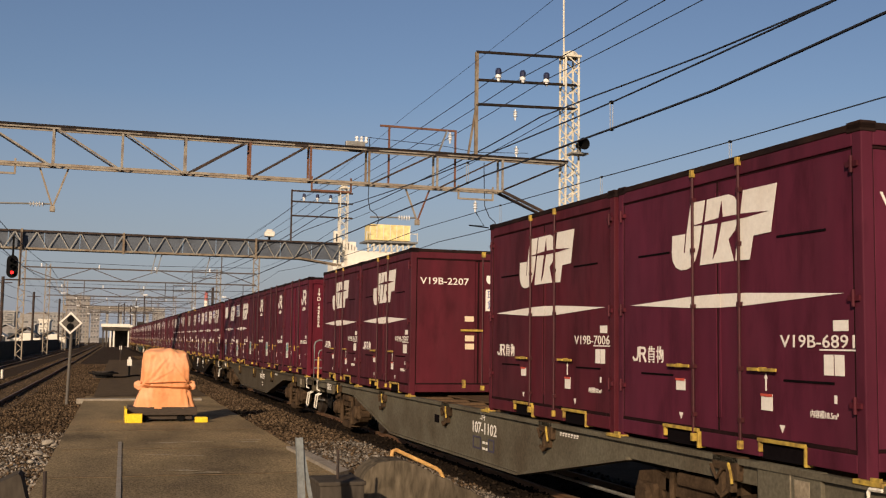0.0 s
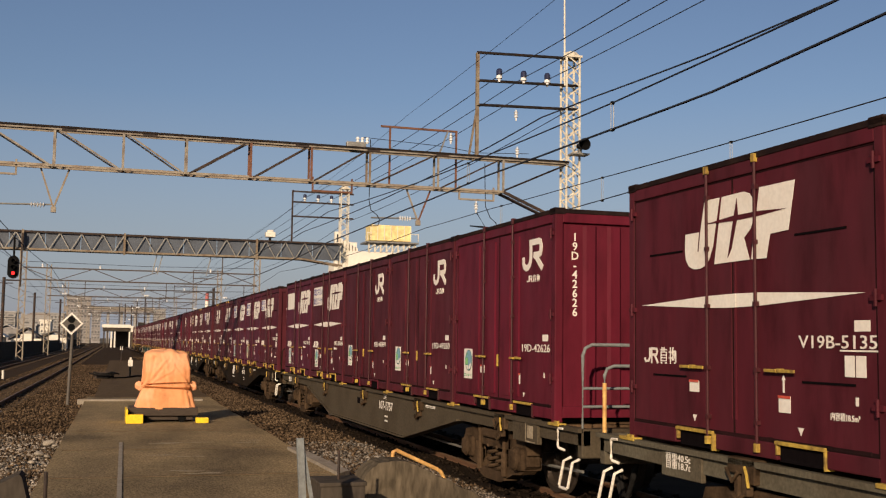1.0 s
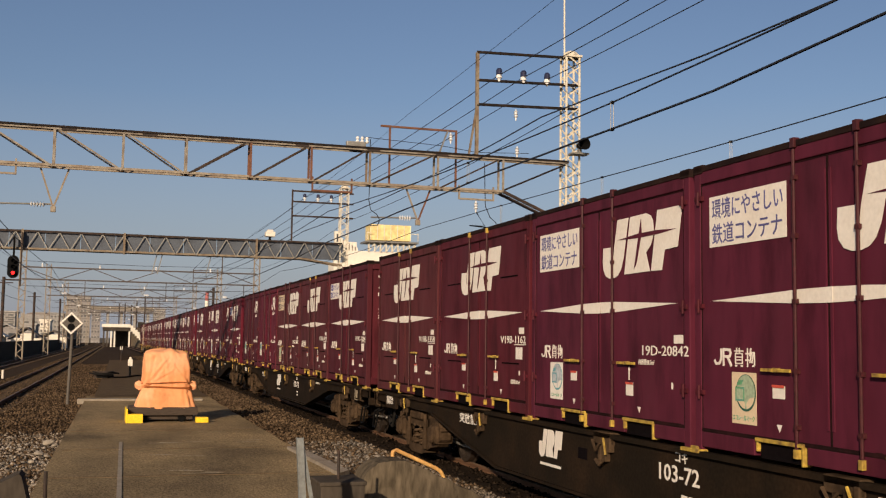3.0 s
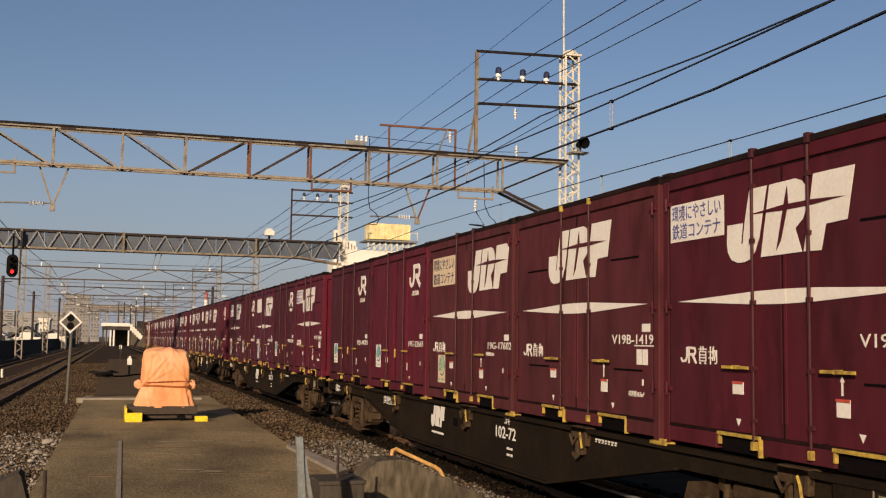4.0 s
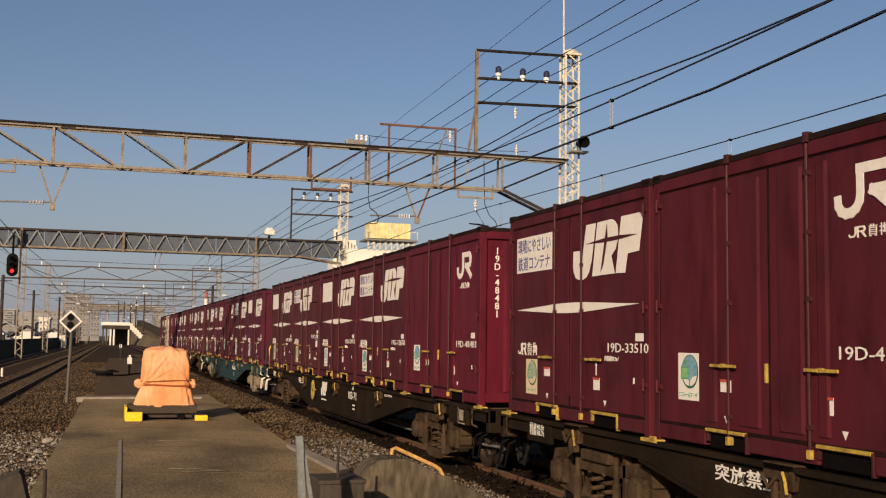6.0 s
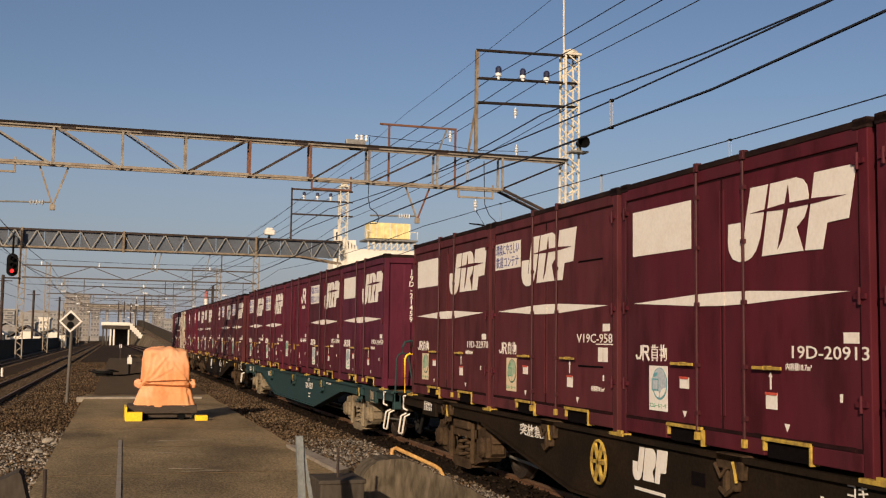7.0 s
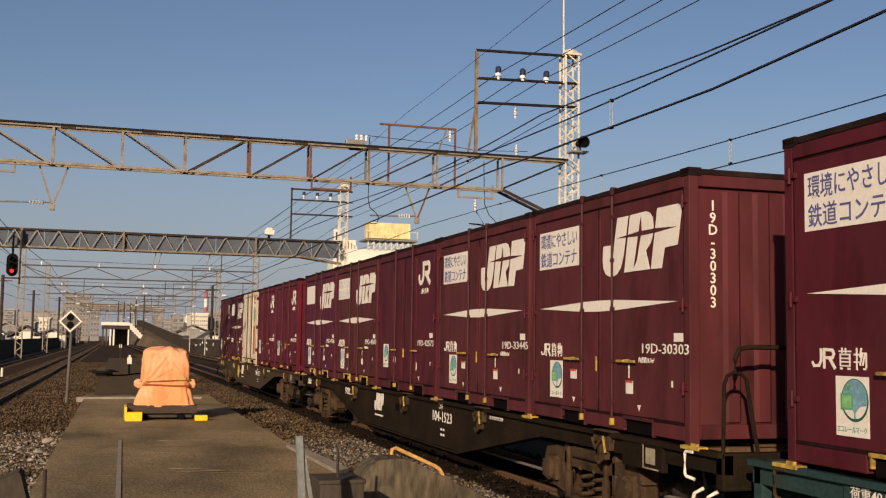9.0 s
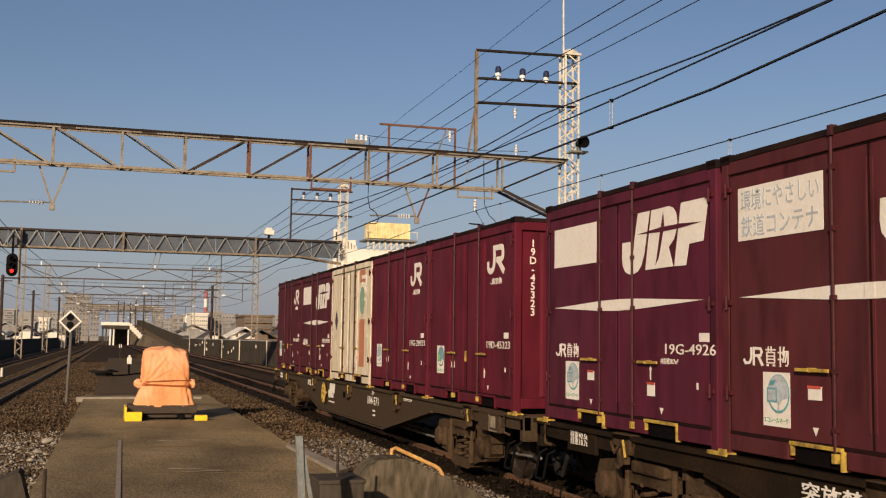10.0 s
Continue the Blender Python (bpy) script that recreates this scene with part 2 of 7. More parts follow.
FIELD = material("town_ground", (0.13, 0.12, 0.10), 0.95, scale=0.02, fine=0.4, spec=0.03)
BLACK = material("black_metal", (0.006, 0.006, 0.006), 0.5, spec=0.03)
RED_LAMP = material("red_lamp", (1.0, 0.02, 0.015), 0.4, bump=0.0, emit=3.0)
SIGN_O = material("orange_sign_paint", (0.75, 0.24, 0.03), 0.5)
CHIM_R = material("chimney_red", (0.42, 0.13, 0.12), 0.8)


# ---- mesh helpers ----
def mesh_of(name, bm, mat, smooth=False):
    me = bpy.data.meshes.new(name)
    bmesh.ops.recalc_face_normals(bm, faces=bm.faces)
    bm.to_mesh(me)
    bm.free()
    me.materials.append(mat)
    if smooth:
        me.shade_smooth()
    return me


def place(name, me, parent=None, label="", at=None):
    """An object on a mesh that may be shared, under its parent."""
    ob = new(name, me)
    if parent is not None:
        ob.parent = parent
    if at is not None:
        ob.matrix_basis = at
    return tagged(ob, label)


def part(name, bm, mat, parent=None, label="", smooth=False):
    return place(name, mesh_of(name, bm, mat, smooth), parent, label)


def box(bm, x0, x1, y0, y1, z0, z1, bevel=0.0):
    vs = [bm.verts.new((x, y, z)) for x in (x0, x1) for y in (y0, y1) for z in (z0, z1)]
    fs = [bm.faces.new([vs[i] for i in f]) for f in ((0, 1, 3, 2), (4, 6, 7, 5), (0, 4, 5, 1), (2, 3, 7, 6), (0, 2, 6, 4), (1, 5, 7, 3))]
    if bevel:
        es = {e for f in fs for e in f.edges}
        bmesh.ops.bevel(bm, geom=list(es), offset=bevel, segments=2, profile=0.6, affect="EDGES")
    return bm


def boxes(*rows, bevel=0.0):
    bm = bmesh.new()
    for r in rows:
        box(bm, *r, bevel=bevel)
    return bm


def bar(bm, a, b, w, d=None, up=(0, 0, 1)):
    """A rectangular bar from a to b."""
    a, b = Vector(a), Vector(b)
    f = (b - a).normalized()
    s = f.cross(Vector(up))
    if s.length < 1e-3:
        s = f.cross(Vector((0, 1, 0)))
    s.normalize()
    t = s.cross(f)
    s, t = s * w / 2, t * (d or w) / 2
    r1 = [bm.verts.new(a + i * s + j * t) for i, j in ((-1, -1), (1, -1), (1, 1), (-1, 1))]
    r2 = [bm.verts.new(b + i * s + j * t) for i, j in ((-1, -1), (1, -1), (1, 1), (-1, 1))]
    bm.faces.new(r1[::-1]), bm.faces.new(r2)
    for i in range(4):
        bm.faces.new((r1[i], r1[(i + 1) % 4], r2[(i + 1) % 4], r2[i]))
    return bm


def angle_bar(bm, a, b, w, th=0.012, up=(0, 0, 1)):
    """A rolled angle: two thin plates along one edge."""
    a, b = Vector(a), Vector(b)
    f = (b - a).normalized()
    s = f.cross(Vector(up))
    if s.length < 1e-3:
        s = f.cross(Vector((0, 1, 0)))
    s.normalize()
    t = s.cross(f)
    bar(bm, a + t * w / 2, b + t * w / 2, th, w, up)
    bar(bm, a + s * w / 2, b + s * w / 2, w, th, up)
    return bm


def tube(bm, pts, r, n=8, close=False):
    pts = [Vector(p) for p in pts]
    rings = []
    for i, p in enumerate(pts):
        q0, q1 = pts[max(i - 1, 0)], pts[min(i + 1, len(pts) - 1)]
        f = (q1 - q0).normalized()
        s = f.cross(Vector((0, 0, 1)))
        if s.length < 1e-2:
            s = f.cross(Vector((1, 0, 0)))
        s.normalize()
        t = s.cross(f)
        rings.append([bm.verts.new(p + r * (math.cos(k * 2 * math.pi / n) * s + math.sin(k * 2 * math.pi / n) * t)) for k in range(n)])
    for a, b in zip(rings, rings[1:]):
        for k in range(n):
            bm.faces.new((a[k], a[(k + 1) % n], b[(k + 1) % n], b[k]))
    bm.faces.new(rings[0][::-1]), bm.faces.new(rings[-1])
    return bm


def lathe(bm, profile, axis="z", n=16, at=(0, 0, 0)):
    """A turned body; profile rows are (radius, height)."""
    rings = []
    for r, h in profile:
        ring = []
        for k in range(n):
            c, s = r * math.cos(2 * math.pi * k / n), r * math.sin(2 * math.pi * k / n)
            ring.append(bm.verts.new(Vector(at) + Vector({"z": (c, s, h), "x": (h, c, s), "y": (c, h, s)}[axis])))
        rings.append(ring)
    for a, b in zip(rings, rings[1:]):
        for k in range(n):
            bm.faces.new((a[k], a[(k + 1) % n], b[(k + 1) % n], b[k]))
    bm.faces.new(rings[0]), bm.faces.new(rings[-1])
    return bm


def plate(bm, pts, m, thick=0.003):
    """A flat shape in u, v, raised a little off the surface that m lies on."""
    lo = [bm.verts.new(m @ Vector((u, v, 0))) for u, v in pts]
    hi = [bm.verts.new(m @ Vector((u, v, thick))) for u, v in pts]
    bm.faces.new(hi)
    n = len(pts)
    for i in range(n):
        bm.faces.new((lo[i], lo[(i + 1) % n], hi[(i + 1) % n], hi[i]))
    return bm


def rect(u0, u1, v0, v1):
    return [(u0, v0), (u1, v0), (u1, v1), (u0, v1)]


def stroke(bm, pts, w, m, thick=0.003):
    """A broad line of short plates through the points."""
    for k, ((a, b), (c, d)) in enumerate(zip(pts, pts[1:])):
        l = math.hypot(c - a, d - b)
        s, t = -(d - b) / l * w / 2, (c - a) / l * w / 2
        e, g = (c - a) / l * w * 0.3, (d - b) / l * w * 0.3
        plate(bm, [(a + s - e, b + t - g), (a - s - e, b - t - g), (c - s + e, d - t + g), (c + s + e, d + t + g)], m, thick + 0.0004 * k)


def side_m(u, v, lift=0.0):
    """A frame on the side of a container: u runs against y, v runs up."""
    return Matrix(((0, 0, -1, -lift), (-1, 0, 0, u), (0, 1, 0, v), (0, 0, 0, 1)))


def end_m(u, v, lift=0.0):
    """A frame on the end of a container: u runs along x, v runs up."""
    return Matrix(((1, 0, 0, u), (0, 0, -1, -lift), (0, 1, 0, v), (0, 0, 0, 1)))


def text_mesh(words, size, mat, squeeze=1.0, bold=0.0, width=0.0):
    """Words in the built-in font as a thin mesh, its origin at the lower left."""
    cu = bpy.data.curves.new("lettering", "FONT")
    cu.body, cu.size, cu.extrude, cu.offset, cu.resolution_u, cu.space_line = words, size, 0.0015, bold * size, 2, 0.82
    cu.align_x = "CENTER" if "\n" in words else "LEFT"
    ob = bpy.data.objects.new("lettering", cu)
    scene.collection.objects.link(ob)
    bpy.context.view_layer.update()
    me = bpy.data.meshes.new_from_object(ob.evaluated_get(bpy.context.evaluated_depsgraph_get()))
    bpy.data.objects.remove(ob)
    bpy.data.curves.remove(cu)
    if width:
        xs = [v.co.x for v in me.vertices]
        squeeze = width / (max(xs) - min(xs))
    me.transform(Matrix.Diagonal((squeeze, 1, 1, 1)))
    me.materials.clear()
    me.materials.append(mat)
    return me


# ---- containers ----
L, W, H = 3.715, 2.45, 2.5
PITCH = 3.806
SHARED = {}


def shared(key, make):
    if key not in SHARED:
        SHARED[key] = make()
    return SHARED[key]


def body_mesh(paint, ribbed):
    def make():
        bm = boxes((0.03, W - 0.03, 0.045, L - 0.03, 0.06, H - 0.07))
        if not ribbed:
            box(bm, 0.12, 1.17, 0.022, 0.05, 0.2, H - 0.19, bevel=0.006)
            box(bm, 1.27, W - 0.12, 0.022, 0.05, 0.2, H - 0.19, bevel=0.006)
        return mesh_of("body", bm, PAINT[paint])
    return shared(("body", paint, ribbed), make)


def rib_mesh(paint):
    def make():
        bm = bmesh.new()
        vs = [(0, 0.046), (0.035, 0.012), (0.15, 0.012), (0.185, 0.046)]
        lo = [bm.verts.new((a, b, 0.2)) for a, b in vs]
        hi = [bm.verts.new((a, b, H - 0.2)) for a, b in vs]
        bm.faces.new(hi), bm.faces.new(lo)
        for i in range(4):
            bm.faces.new((lo[i], lo[(i + 1) % 4], hi[(i + 1) % 4], hi[i]))
        return mesh_of("end_rib", bm, PAINT[paint])
    return shared(("rib", paint), make)


def container_frame(c, paint):
    """Corner posts and edge rails, each a part."""
    def add(name, *dims):
        place(name, shared((name, paint, dims), lambda: mesh_of(name, boxes(dims, bevel=0.01), PAINT[paint])), c)
    for y in (0, L - 0.1):
        for x in (0, W - 0.1):
            add("corner_post", x, x + 0.1, y, y + 0.1, 0.0, H - 0.05)
    for x in (0.0, W - 0.08):
        add("top_rail", x, x + 0.08, 0.1, L - 0.1, H - 0.17, H - 0.055)
        for y0, y1 in ((0.1, 0.66), (1.27, 2.14), (2.82, L - 0.1)):
            add("bottom_rail", x, x + 0.08, y0, y1, 0.03, 0.16)
    for y in (0.0, L - 0.08):
        add("top_rail", 0.1, W - 0.1, y, y + 0.08, H - 0.17, H - 0.055)
        add("bottom_rail", 0.1, W - 0.1, y, y + 0.08, 0.05, 0.18)


def door_mesh(paint, kind, left):
    def make():
        y0, y1 = (1.875, L - 0.11) if left else (0.11, 1.855)
        bm = boxes((0.010, 0.04, y0, y1, 0.175, H - 0.18), bevel=0.006)
        if kind == "jr":      # wide shallow pressed ribs
            for a, b in (((1.98, 2.30), (2.62, 2.82)) if left else ((1.12, 1.27), (1.42, 1.75))):
                vs = [(0.012, a), (-0.006, a + 0.03), (-0.006, b - 0.03), (0.012, b)]
                lo = [bm.verts.new((p, q, 0.24)) for p, q in vs]
                hi = [bm.verts.new((p, q, H - 0.24)) for p, q in vs]
                bm.faces.new(hi), bm.faces.new(lo)
                for i in range(3):
                    bm.faces.new((lo[i], lo[i + 1], hi[i + 1], hi[i]))
        else:                 # one ridge at the meeting edge
            e = 1.885 if left else 1.82
            box(bm, 0.0, 0.02, e, e + 0.025, 0.3, H - 0.28)
        return mesh_of("door", bm, PAINT[paint])
    return shared(("door", paint, kind, left), make)


def roof_mesh():
    def make():
        bm = boxes((-0.008, W + 0.008, -0.008, L + 0.008, H - 0.062, H - 0.008), bevel=0.008)
        for k in range(5):
            box(bm, 0.12, W - 0.12, 0.3 + k * 0.7, 0.55 + k * 0.7, H - 0.010, H, bevel=0.004)
        for y in (0.0, L - 0.14):
            for x in (0.0, W - 0.12):
                box(bm, x - 0.008, x + 0.128, y - 0.008, y + 0.148, H - 0.075, H + 0.004, bevel=0.008)
        return mesh_of("roof", bm, ROOF)
    return shared("roof", make)


def rod_mesh():
    def make():
        bm = tube(bmesh.new(), [(-0.016, 0, 0.10), (-0.016, 0, H - 0.08)], 0.014, 8)
        for z in (0.3, 0.72, 1.25, 1.75, 2.2):
            box(bm, -0.028, 0.012, -0.024, 0.024, z - 0.018, z + 0.018)
        return mesh_of("lock_rod", bm, RUSTROD)
    return shared("rod", make)


def keeper_mesh():
    return shared("keeper", lambda: mesh_of("keeper", boxes((-0.036, 0.02, -0.022, 0.022, -0.035, 0.035), bevel=0.006), YELLOW))


def seal_mesh():
    """Rubber seal lines round the two side doors, uneven where dirt has gathered."""
    bm = boxes((0.004, 0.03, 0.10, L - 0.10, H - 0.186, H - 0.178), (0.004, 0.03, 0.10, L - 0.10, 0.160, 0.192), (0.006, 0.03, 1.856, 1.874, 0.18, H - 0.18), (0.006, 0.03, 0.104, 0.114, 0.18, H - 0.18), (0.006, 0.03, L - 0.114, L - 0.104, 0.18, H - 0.18))
    rng = random.Random(12)
    for k in range(14):
        y, z = rng.uniform(0.15, L - 0.5), 0.17
        box(bm, 0.0005 + 0.00002 * k, 0.02, y, y + rng.uniform(0.06, 0.3), z - rng.uniform(0, 0.012), z + 0.016 + rng.uniform(0, 0.012))
    return mesh_of("door_seal", bm, SEAL)


def end_seal_mesh():
    """Dirty rubber seal lines round the two end doors."""
    x = (0.105, 1.225, W - 0.105)
    bm = bmesh.new()
    for a, b in ((x[0], 1.21), (1.24, x[2])):
        for z in (0.187, H - 0.192):
            box(bm, a, b, 0.014, 0.04, z, z + 0.018)
    for a in x:
        box(bm, a - 0.006, a + 0.006, 0.012, 0.04, 0.187, H - 0.175)
    box(bm, 0.10, W - 0.10, -0.003, 0.02, 0.185, 0.20)
    return mesh_of("end_seal", bm, SEAL)


def handle_mesh():
    def make():
        bm = boxes((-0.042, -0.028, -0.19, 0.02, -0.013, 0.013), (-0.042, -0.028, 0.05, 0.20, -0.013, 0.013), (-0.03, 0.012, 0.0, 0.06, -0.018, 0.018), bevel=0.004)
        return mesh_of("handle", bm, YELLOW)
    return shared("handle", make)


RED_POCKETS = ("19D-50946", "19G-20921", "19D-45323", "19D-48499")
DARK_POCKETS = ("19D-30303", "19D-33445", "19D-42573")


def pocket_mesh(mat):
    def make():
        bm = boxes((-0.022, 0.07, -0.31, 0.30, 0.15, 0.18), (-0.012, 0.07, -0.31, -0.285, 0.01, 0.152), (-0.012, 0.05, 0.275, 0.30, 0.07, 0.152), bevel=0.006)
        return mesh_of("fork_pocket", bm, mat)
    return shared(("pocket", mat.name), make)


def lip_mesh():
    return shared("lip", lambda: mesh_of("lip", boxes((-0.027, 0.03, -0.30, 0.29, 0.157, 0.184), bevel=0.005), YELLOW))


def hinge_mesh():
    def make():
        bm = bmesh.new()
        box(bm, -0.02, 0.012, -0.06, 0.06, -0.02, 0.02)
        tube(bm, [(-0.018, 0, -0.06), (-0.018, 0, 0.06)], 0.014, 6)
        return mesh_of("hinge", bm, PAINT["maroon"])
    return shared("hinge", make)


def slanted_logo(m):
    """The bold white slanted mark: a hook, two slabs and a flag, cut by a thin slit."""
    bm = bmesh.new()
    plate(bm, [(0.03, 0.31), (0.26, 0.31), (0.23, 0.14), (0.255, 0.14), (0.285, 0.31), (0.36, 0.58), (0.60, 0.58), (0.49, 0.17), (0.43, 0.06), (0.36, 0.005), (0.28, -0.015), (0.18, -0.015), (0.09, 0.015), (0.035, 0.08), (0.02, 0.16)], m)
    plate(bm, [(0.51, 0.01), (0.635, 0.58), (0.97, 0.585), (1.05, 0.56), (1.10, 0.51), (1.12, 0.43), (1.105, 0.345), (1.06, 0.265), (0.965, 0.20), (1.045, 0.015)], m)
    plate(bm, [(1.065, 0.015), (1.275, 0.01), (1.33, 0.20), (1.57, 0.21), (1.66, 0.59), (1.19, 0.59)], m)
    return bm


def sparkle(m):
    """The thin four-pointed cut across the slanted mark."""
    bm = plate(bmesh.new(), [(0.36, 0.37), (0.82, 0.355), (1.19, 0.36), (1.55, 0.38), (1.19, 0.40), (0.82, 0.40)], m)
    return plate(bm, [(0.725, 0.05), (0.785, 0.12), (0.87, 0.36), (0.885, 0.41), (0.87, 0.54), (0.825, 0.40)], m, 0.0036)


def square_logo(m):
    """The white mark of two joined broad strokes."""
    bm = bmesh.new()
    stroke(bm, [(0.045, 0.17), (0.05, 0.115), (0.08, 0.068), (0.135, 0.045), (0.20, 0.05), (0.25, 0.08), (0.285, 0.13), (0.295, 0.19), (0.295, 0.37)], 0.08, m)
    stroke(bm, [(0.275, 0.375), (0.56, 0.375), (0.605, 0.36), (0.625, 0.32), (0.625, 0.255), (0.605, 0.215), (0.56, 0.20), (0.42, 0.20), (0.48, 0.17), (0.655, 0.03)], 0.08, m, 0.0065)
    return bm


def name_bars(bm, m, w, h):
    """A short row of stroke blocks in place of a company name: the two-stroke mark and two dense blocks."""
    small = m @ Matrix.Diagonal((0.48 * w / 0.70, h / 0.42, 1, 1))
    stroke(bm, [(0.04, 0.12), (0.09, 0.05), (0.22, 0.06), (0.28, 0.16), (0.28, 0.38)], 0.06, small)
    stroke(bm, [(0.36, 0.02), (0.36, 0.38), (0.58, 0.37), (0.62, 0.30), (0.58, 0.22), (0.40, 0.22)], 0.06, small)
    stroke(bm, [(0.50, 0.22), (0.64, 0.02)], 0.06, small, 0.006)
    for a in (0.51, 0.77):
        k = m @ Matrix.Translation((a * w, 0, 0)) @ Matrix.Diagonal((0.22 * w, h, 1, 1))
        if a < 0.6:
            for v in (0.14, 0.32, 0.48, 0.66):
                plate(bm, rect(0.12, 0.88, v, v + 0.07), k)
            for u in (0.08, 0.82):
                plate(bm, rect(u, u + 0.1, 0.14, 0.73), k, 0.0036)
            for u0, u1, v0, v1 in ((0.02, 0.98, 0.80, 0.87), (0.22, 0.32, 0.74, 1.0), (0.5, 0.6, 0.74, 1.0), (0.1, 0.3, 0.0, 0.10), (0.7, 0.92, 0.0, 0.10)):
                plate(bm, rect(u0, u1, v0, v1), k, 0.0042)
        else:
            for u0, u1, v0, v1 in ((0.18, 0.29, 0.0, 1.0), (0.0, 0.42, 0.66, 0.74), (0.0, 0.42, 0.32, 0.40), (0.52, 1.0, 0.72, 0.80), (0.90, 1.0, 0.1, 0.76), (0.72, 0.92, 0.02, 0.10)):
                plate(bm, rect(u0, u1, v0, v1), k, 0.003 + 0.001 * u0)
            for du in (0.0, 0.2):
                plate(bm, [(0.44 + du, 0.22), (0.52 + du, 0.20), (0.72 + du, 0.74), (0.62 + du, 0.74)], k, 0.0052)
            plate(bm, [(0.44, 0.58), (0.52, 0.56), (0.66, 0.98), (0.56, 1.0)], k, 0.0058)
    return bm


def container(number, kind, paint, panel="", eco="", end="", tag=""):
    """kind: slab (door rods close together, slanted mark) or jr (wide rods, square mark). Origin: lower corner of the lit side's near end."""
    c = new("freight_container")
    words = {"maroon": "dark maroon", "purple": "purple maroon", "brown": "faded brown maroon", "red": "deep red maroon", "dark": "dark red maroon", "cream": "cream white"}[paint]
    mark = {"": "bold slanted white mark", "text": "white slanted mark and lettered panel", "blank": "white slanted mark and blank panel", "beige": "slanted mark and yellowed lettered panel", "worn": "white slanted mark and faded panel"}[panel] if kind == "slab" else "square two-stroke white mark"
    tagged(c, tag or "%s container on wagon, %s" % (words, mark), "container", group="containers on the train")
    ribbed = not number.startswith("V19B")
    place("body", body_mesh(paint, ribbed), c)
    container_frame(c, paint)
    if ribbed:
        for x in (0.37, 0.69, 1.02, 1.35, 1.68, 2.0):
            place("end_rib", rib_mesh(paint), c, at=pose(x, 0, 0))
    place("roof", roof_mesh(), c, "sooty dark roof panel")
    doors = [place("door", door_mesh(paint, kind, left), c) for left in (True, False)]
    ry = (2.42, 1.34) if kind == "jr" else (2.24, 1.51)
    for y, d in zip(ry, doors):
        rod = place("lock_rod", rod_mesh(), c, at=pose(0, y, 0))
        place("keeper", keeper_mesh(), rod, "yellow keeper cap", pose(0, 0, 0.10))
        if number.startswith("V19B"):
            place("keeper", keeper_mesh(), rod, "yellow keeper cap", pose(0, 0, H - 0.06))
        else:
            place("keeper", shared("top_keeper", lambda: mesh_of("keeper", boxes((-0.03, 0.03, -0.026, 0.026, -0.05, 0.03), bevel=0.006), RUSTROD)), rod, "dull maroon keeper", pose(0, 0, H - 0.02))
    for y, d in zip((2.47, 1.17), doors):
        place("handle", handle_mesh(), d, "yellow door handle", pose(0, y, 0.72))
    if eco == "new":
        place("latch", shared("latch", lambda: mesh_of("latch", boxes((-0.014, 0.012, 1.885, 1.908, 0.60, 0.755), bevel=0.004), YELLOW)), doors[0], "yellow upright latch")
    place("door_seal", shared("seal", seal_mesh), c, "black rubber door seal")
    for y in (2.48, 0.97):
        pocket = place("fork_pocket", pocket_mesh(PAINT["red"] if number in RED_POCKETS else RUSTROD if number in DARK_POCKETS or kind == "jr" else YELLOW), c, "red painted fork pocket frame" if number in RED_POCKETS else "dull maroon fork pocket frame" if number in DARK_POCKETS or kind == "jr" else "yellow fork pocket frame", pose(0, y, 0))
        if kind == "jr" and number not in RED_POCKETS and number not in DARK_POCKETS:
            place("lip", lip_mesh(), pocket, "yellow painted lip")
        # Black plate in the pocket gap; its colour stands for the shade there.
        place("pocket_opening", shared("pocket_opening", lambda: mesh_of("pocket_opening", boxes((0.018, 0.06, -0.284, 0.274, 0.02, 0.149)), OPENING_SHADE)), c, "black plate painted as the shade inside fork pocket", pose(0, y, 0))
    for y in (0.09, L - 0.09):
        for z in (0.5, 1.25, 2.2):
            place("hinge", hinge_mesh(), c, at=pose(0, y, z))
    lift = -0.007
    right, leftd = doors[1], doors[0]

    def stick(name, key, make, label="", parent=c):
        ob = place(name, shared(key, make), parent, label)
        if name in ("name_mark", "ticket_print", "end_keepers"):
            tagged(ob, kind="stuff")
    if kind == "slab":
        vc = number.startswith("V19C")
        off = 2.65 if vc or not panel else 1.775
        stick("slanted_mark", ("slab", off), lambda: mesh_of("slanted_mark", slanted_logo(side_m(off, 1.6, -0.002)), WHITE), "slanted white painted mark")
        stick("mark_slit", ("slit", off, paint), lambda: mesh_of("mark_slit", sparkle(side_m(off, 1.6, 0.0025)), PAINT[paint]))

        def swoosh():
            bm = bmesh.new()
            plate(bm, [(0, 0.0), (1.2, -0.055), (1.6, -0.062), (2.0, -0.055), (3.25, 0.0), (2.0, 0.05), (1.6, 0.055), (1.2, 0.05)], side_m(3.46, 1.29, lift))
            plate(bm, rect(1.545, 1.648, -0.061, 0.054), side_m(3.46, 1.29, 0.0015))
            return mesh_of("white_stripe", bm, WHITE)
        stick("white_stripe", "swoosh", swoosh, "tapering white stripe")
        for y, z in ((0.41, 1.755), (2.69, 1.755), (0.34, 0.635), (2.63, 0.62)) if not panel else ((0.35, 1.78), (0.34, 0.635)) if vc else ():
            place("slot", shared("slot", lambda: mesh_of("slot", boxes((0.002, 0.02, 0, 0.6, 0, 0.018)), OPENING_SHADE)), c, "dark lashing slot", pose(0, y, z))
        stick("name_mark", "name", lambda: mesh_of("name_mark", name_bars(bmesh.new(), side_m(3.42, 0.735, lift), 0.62, 0.155), WHITE))
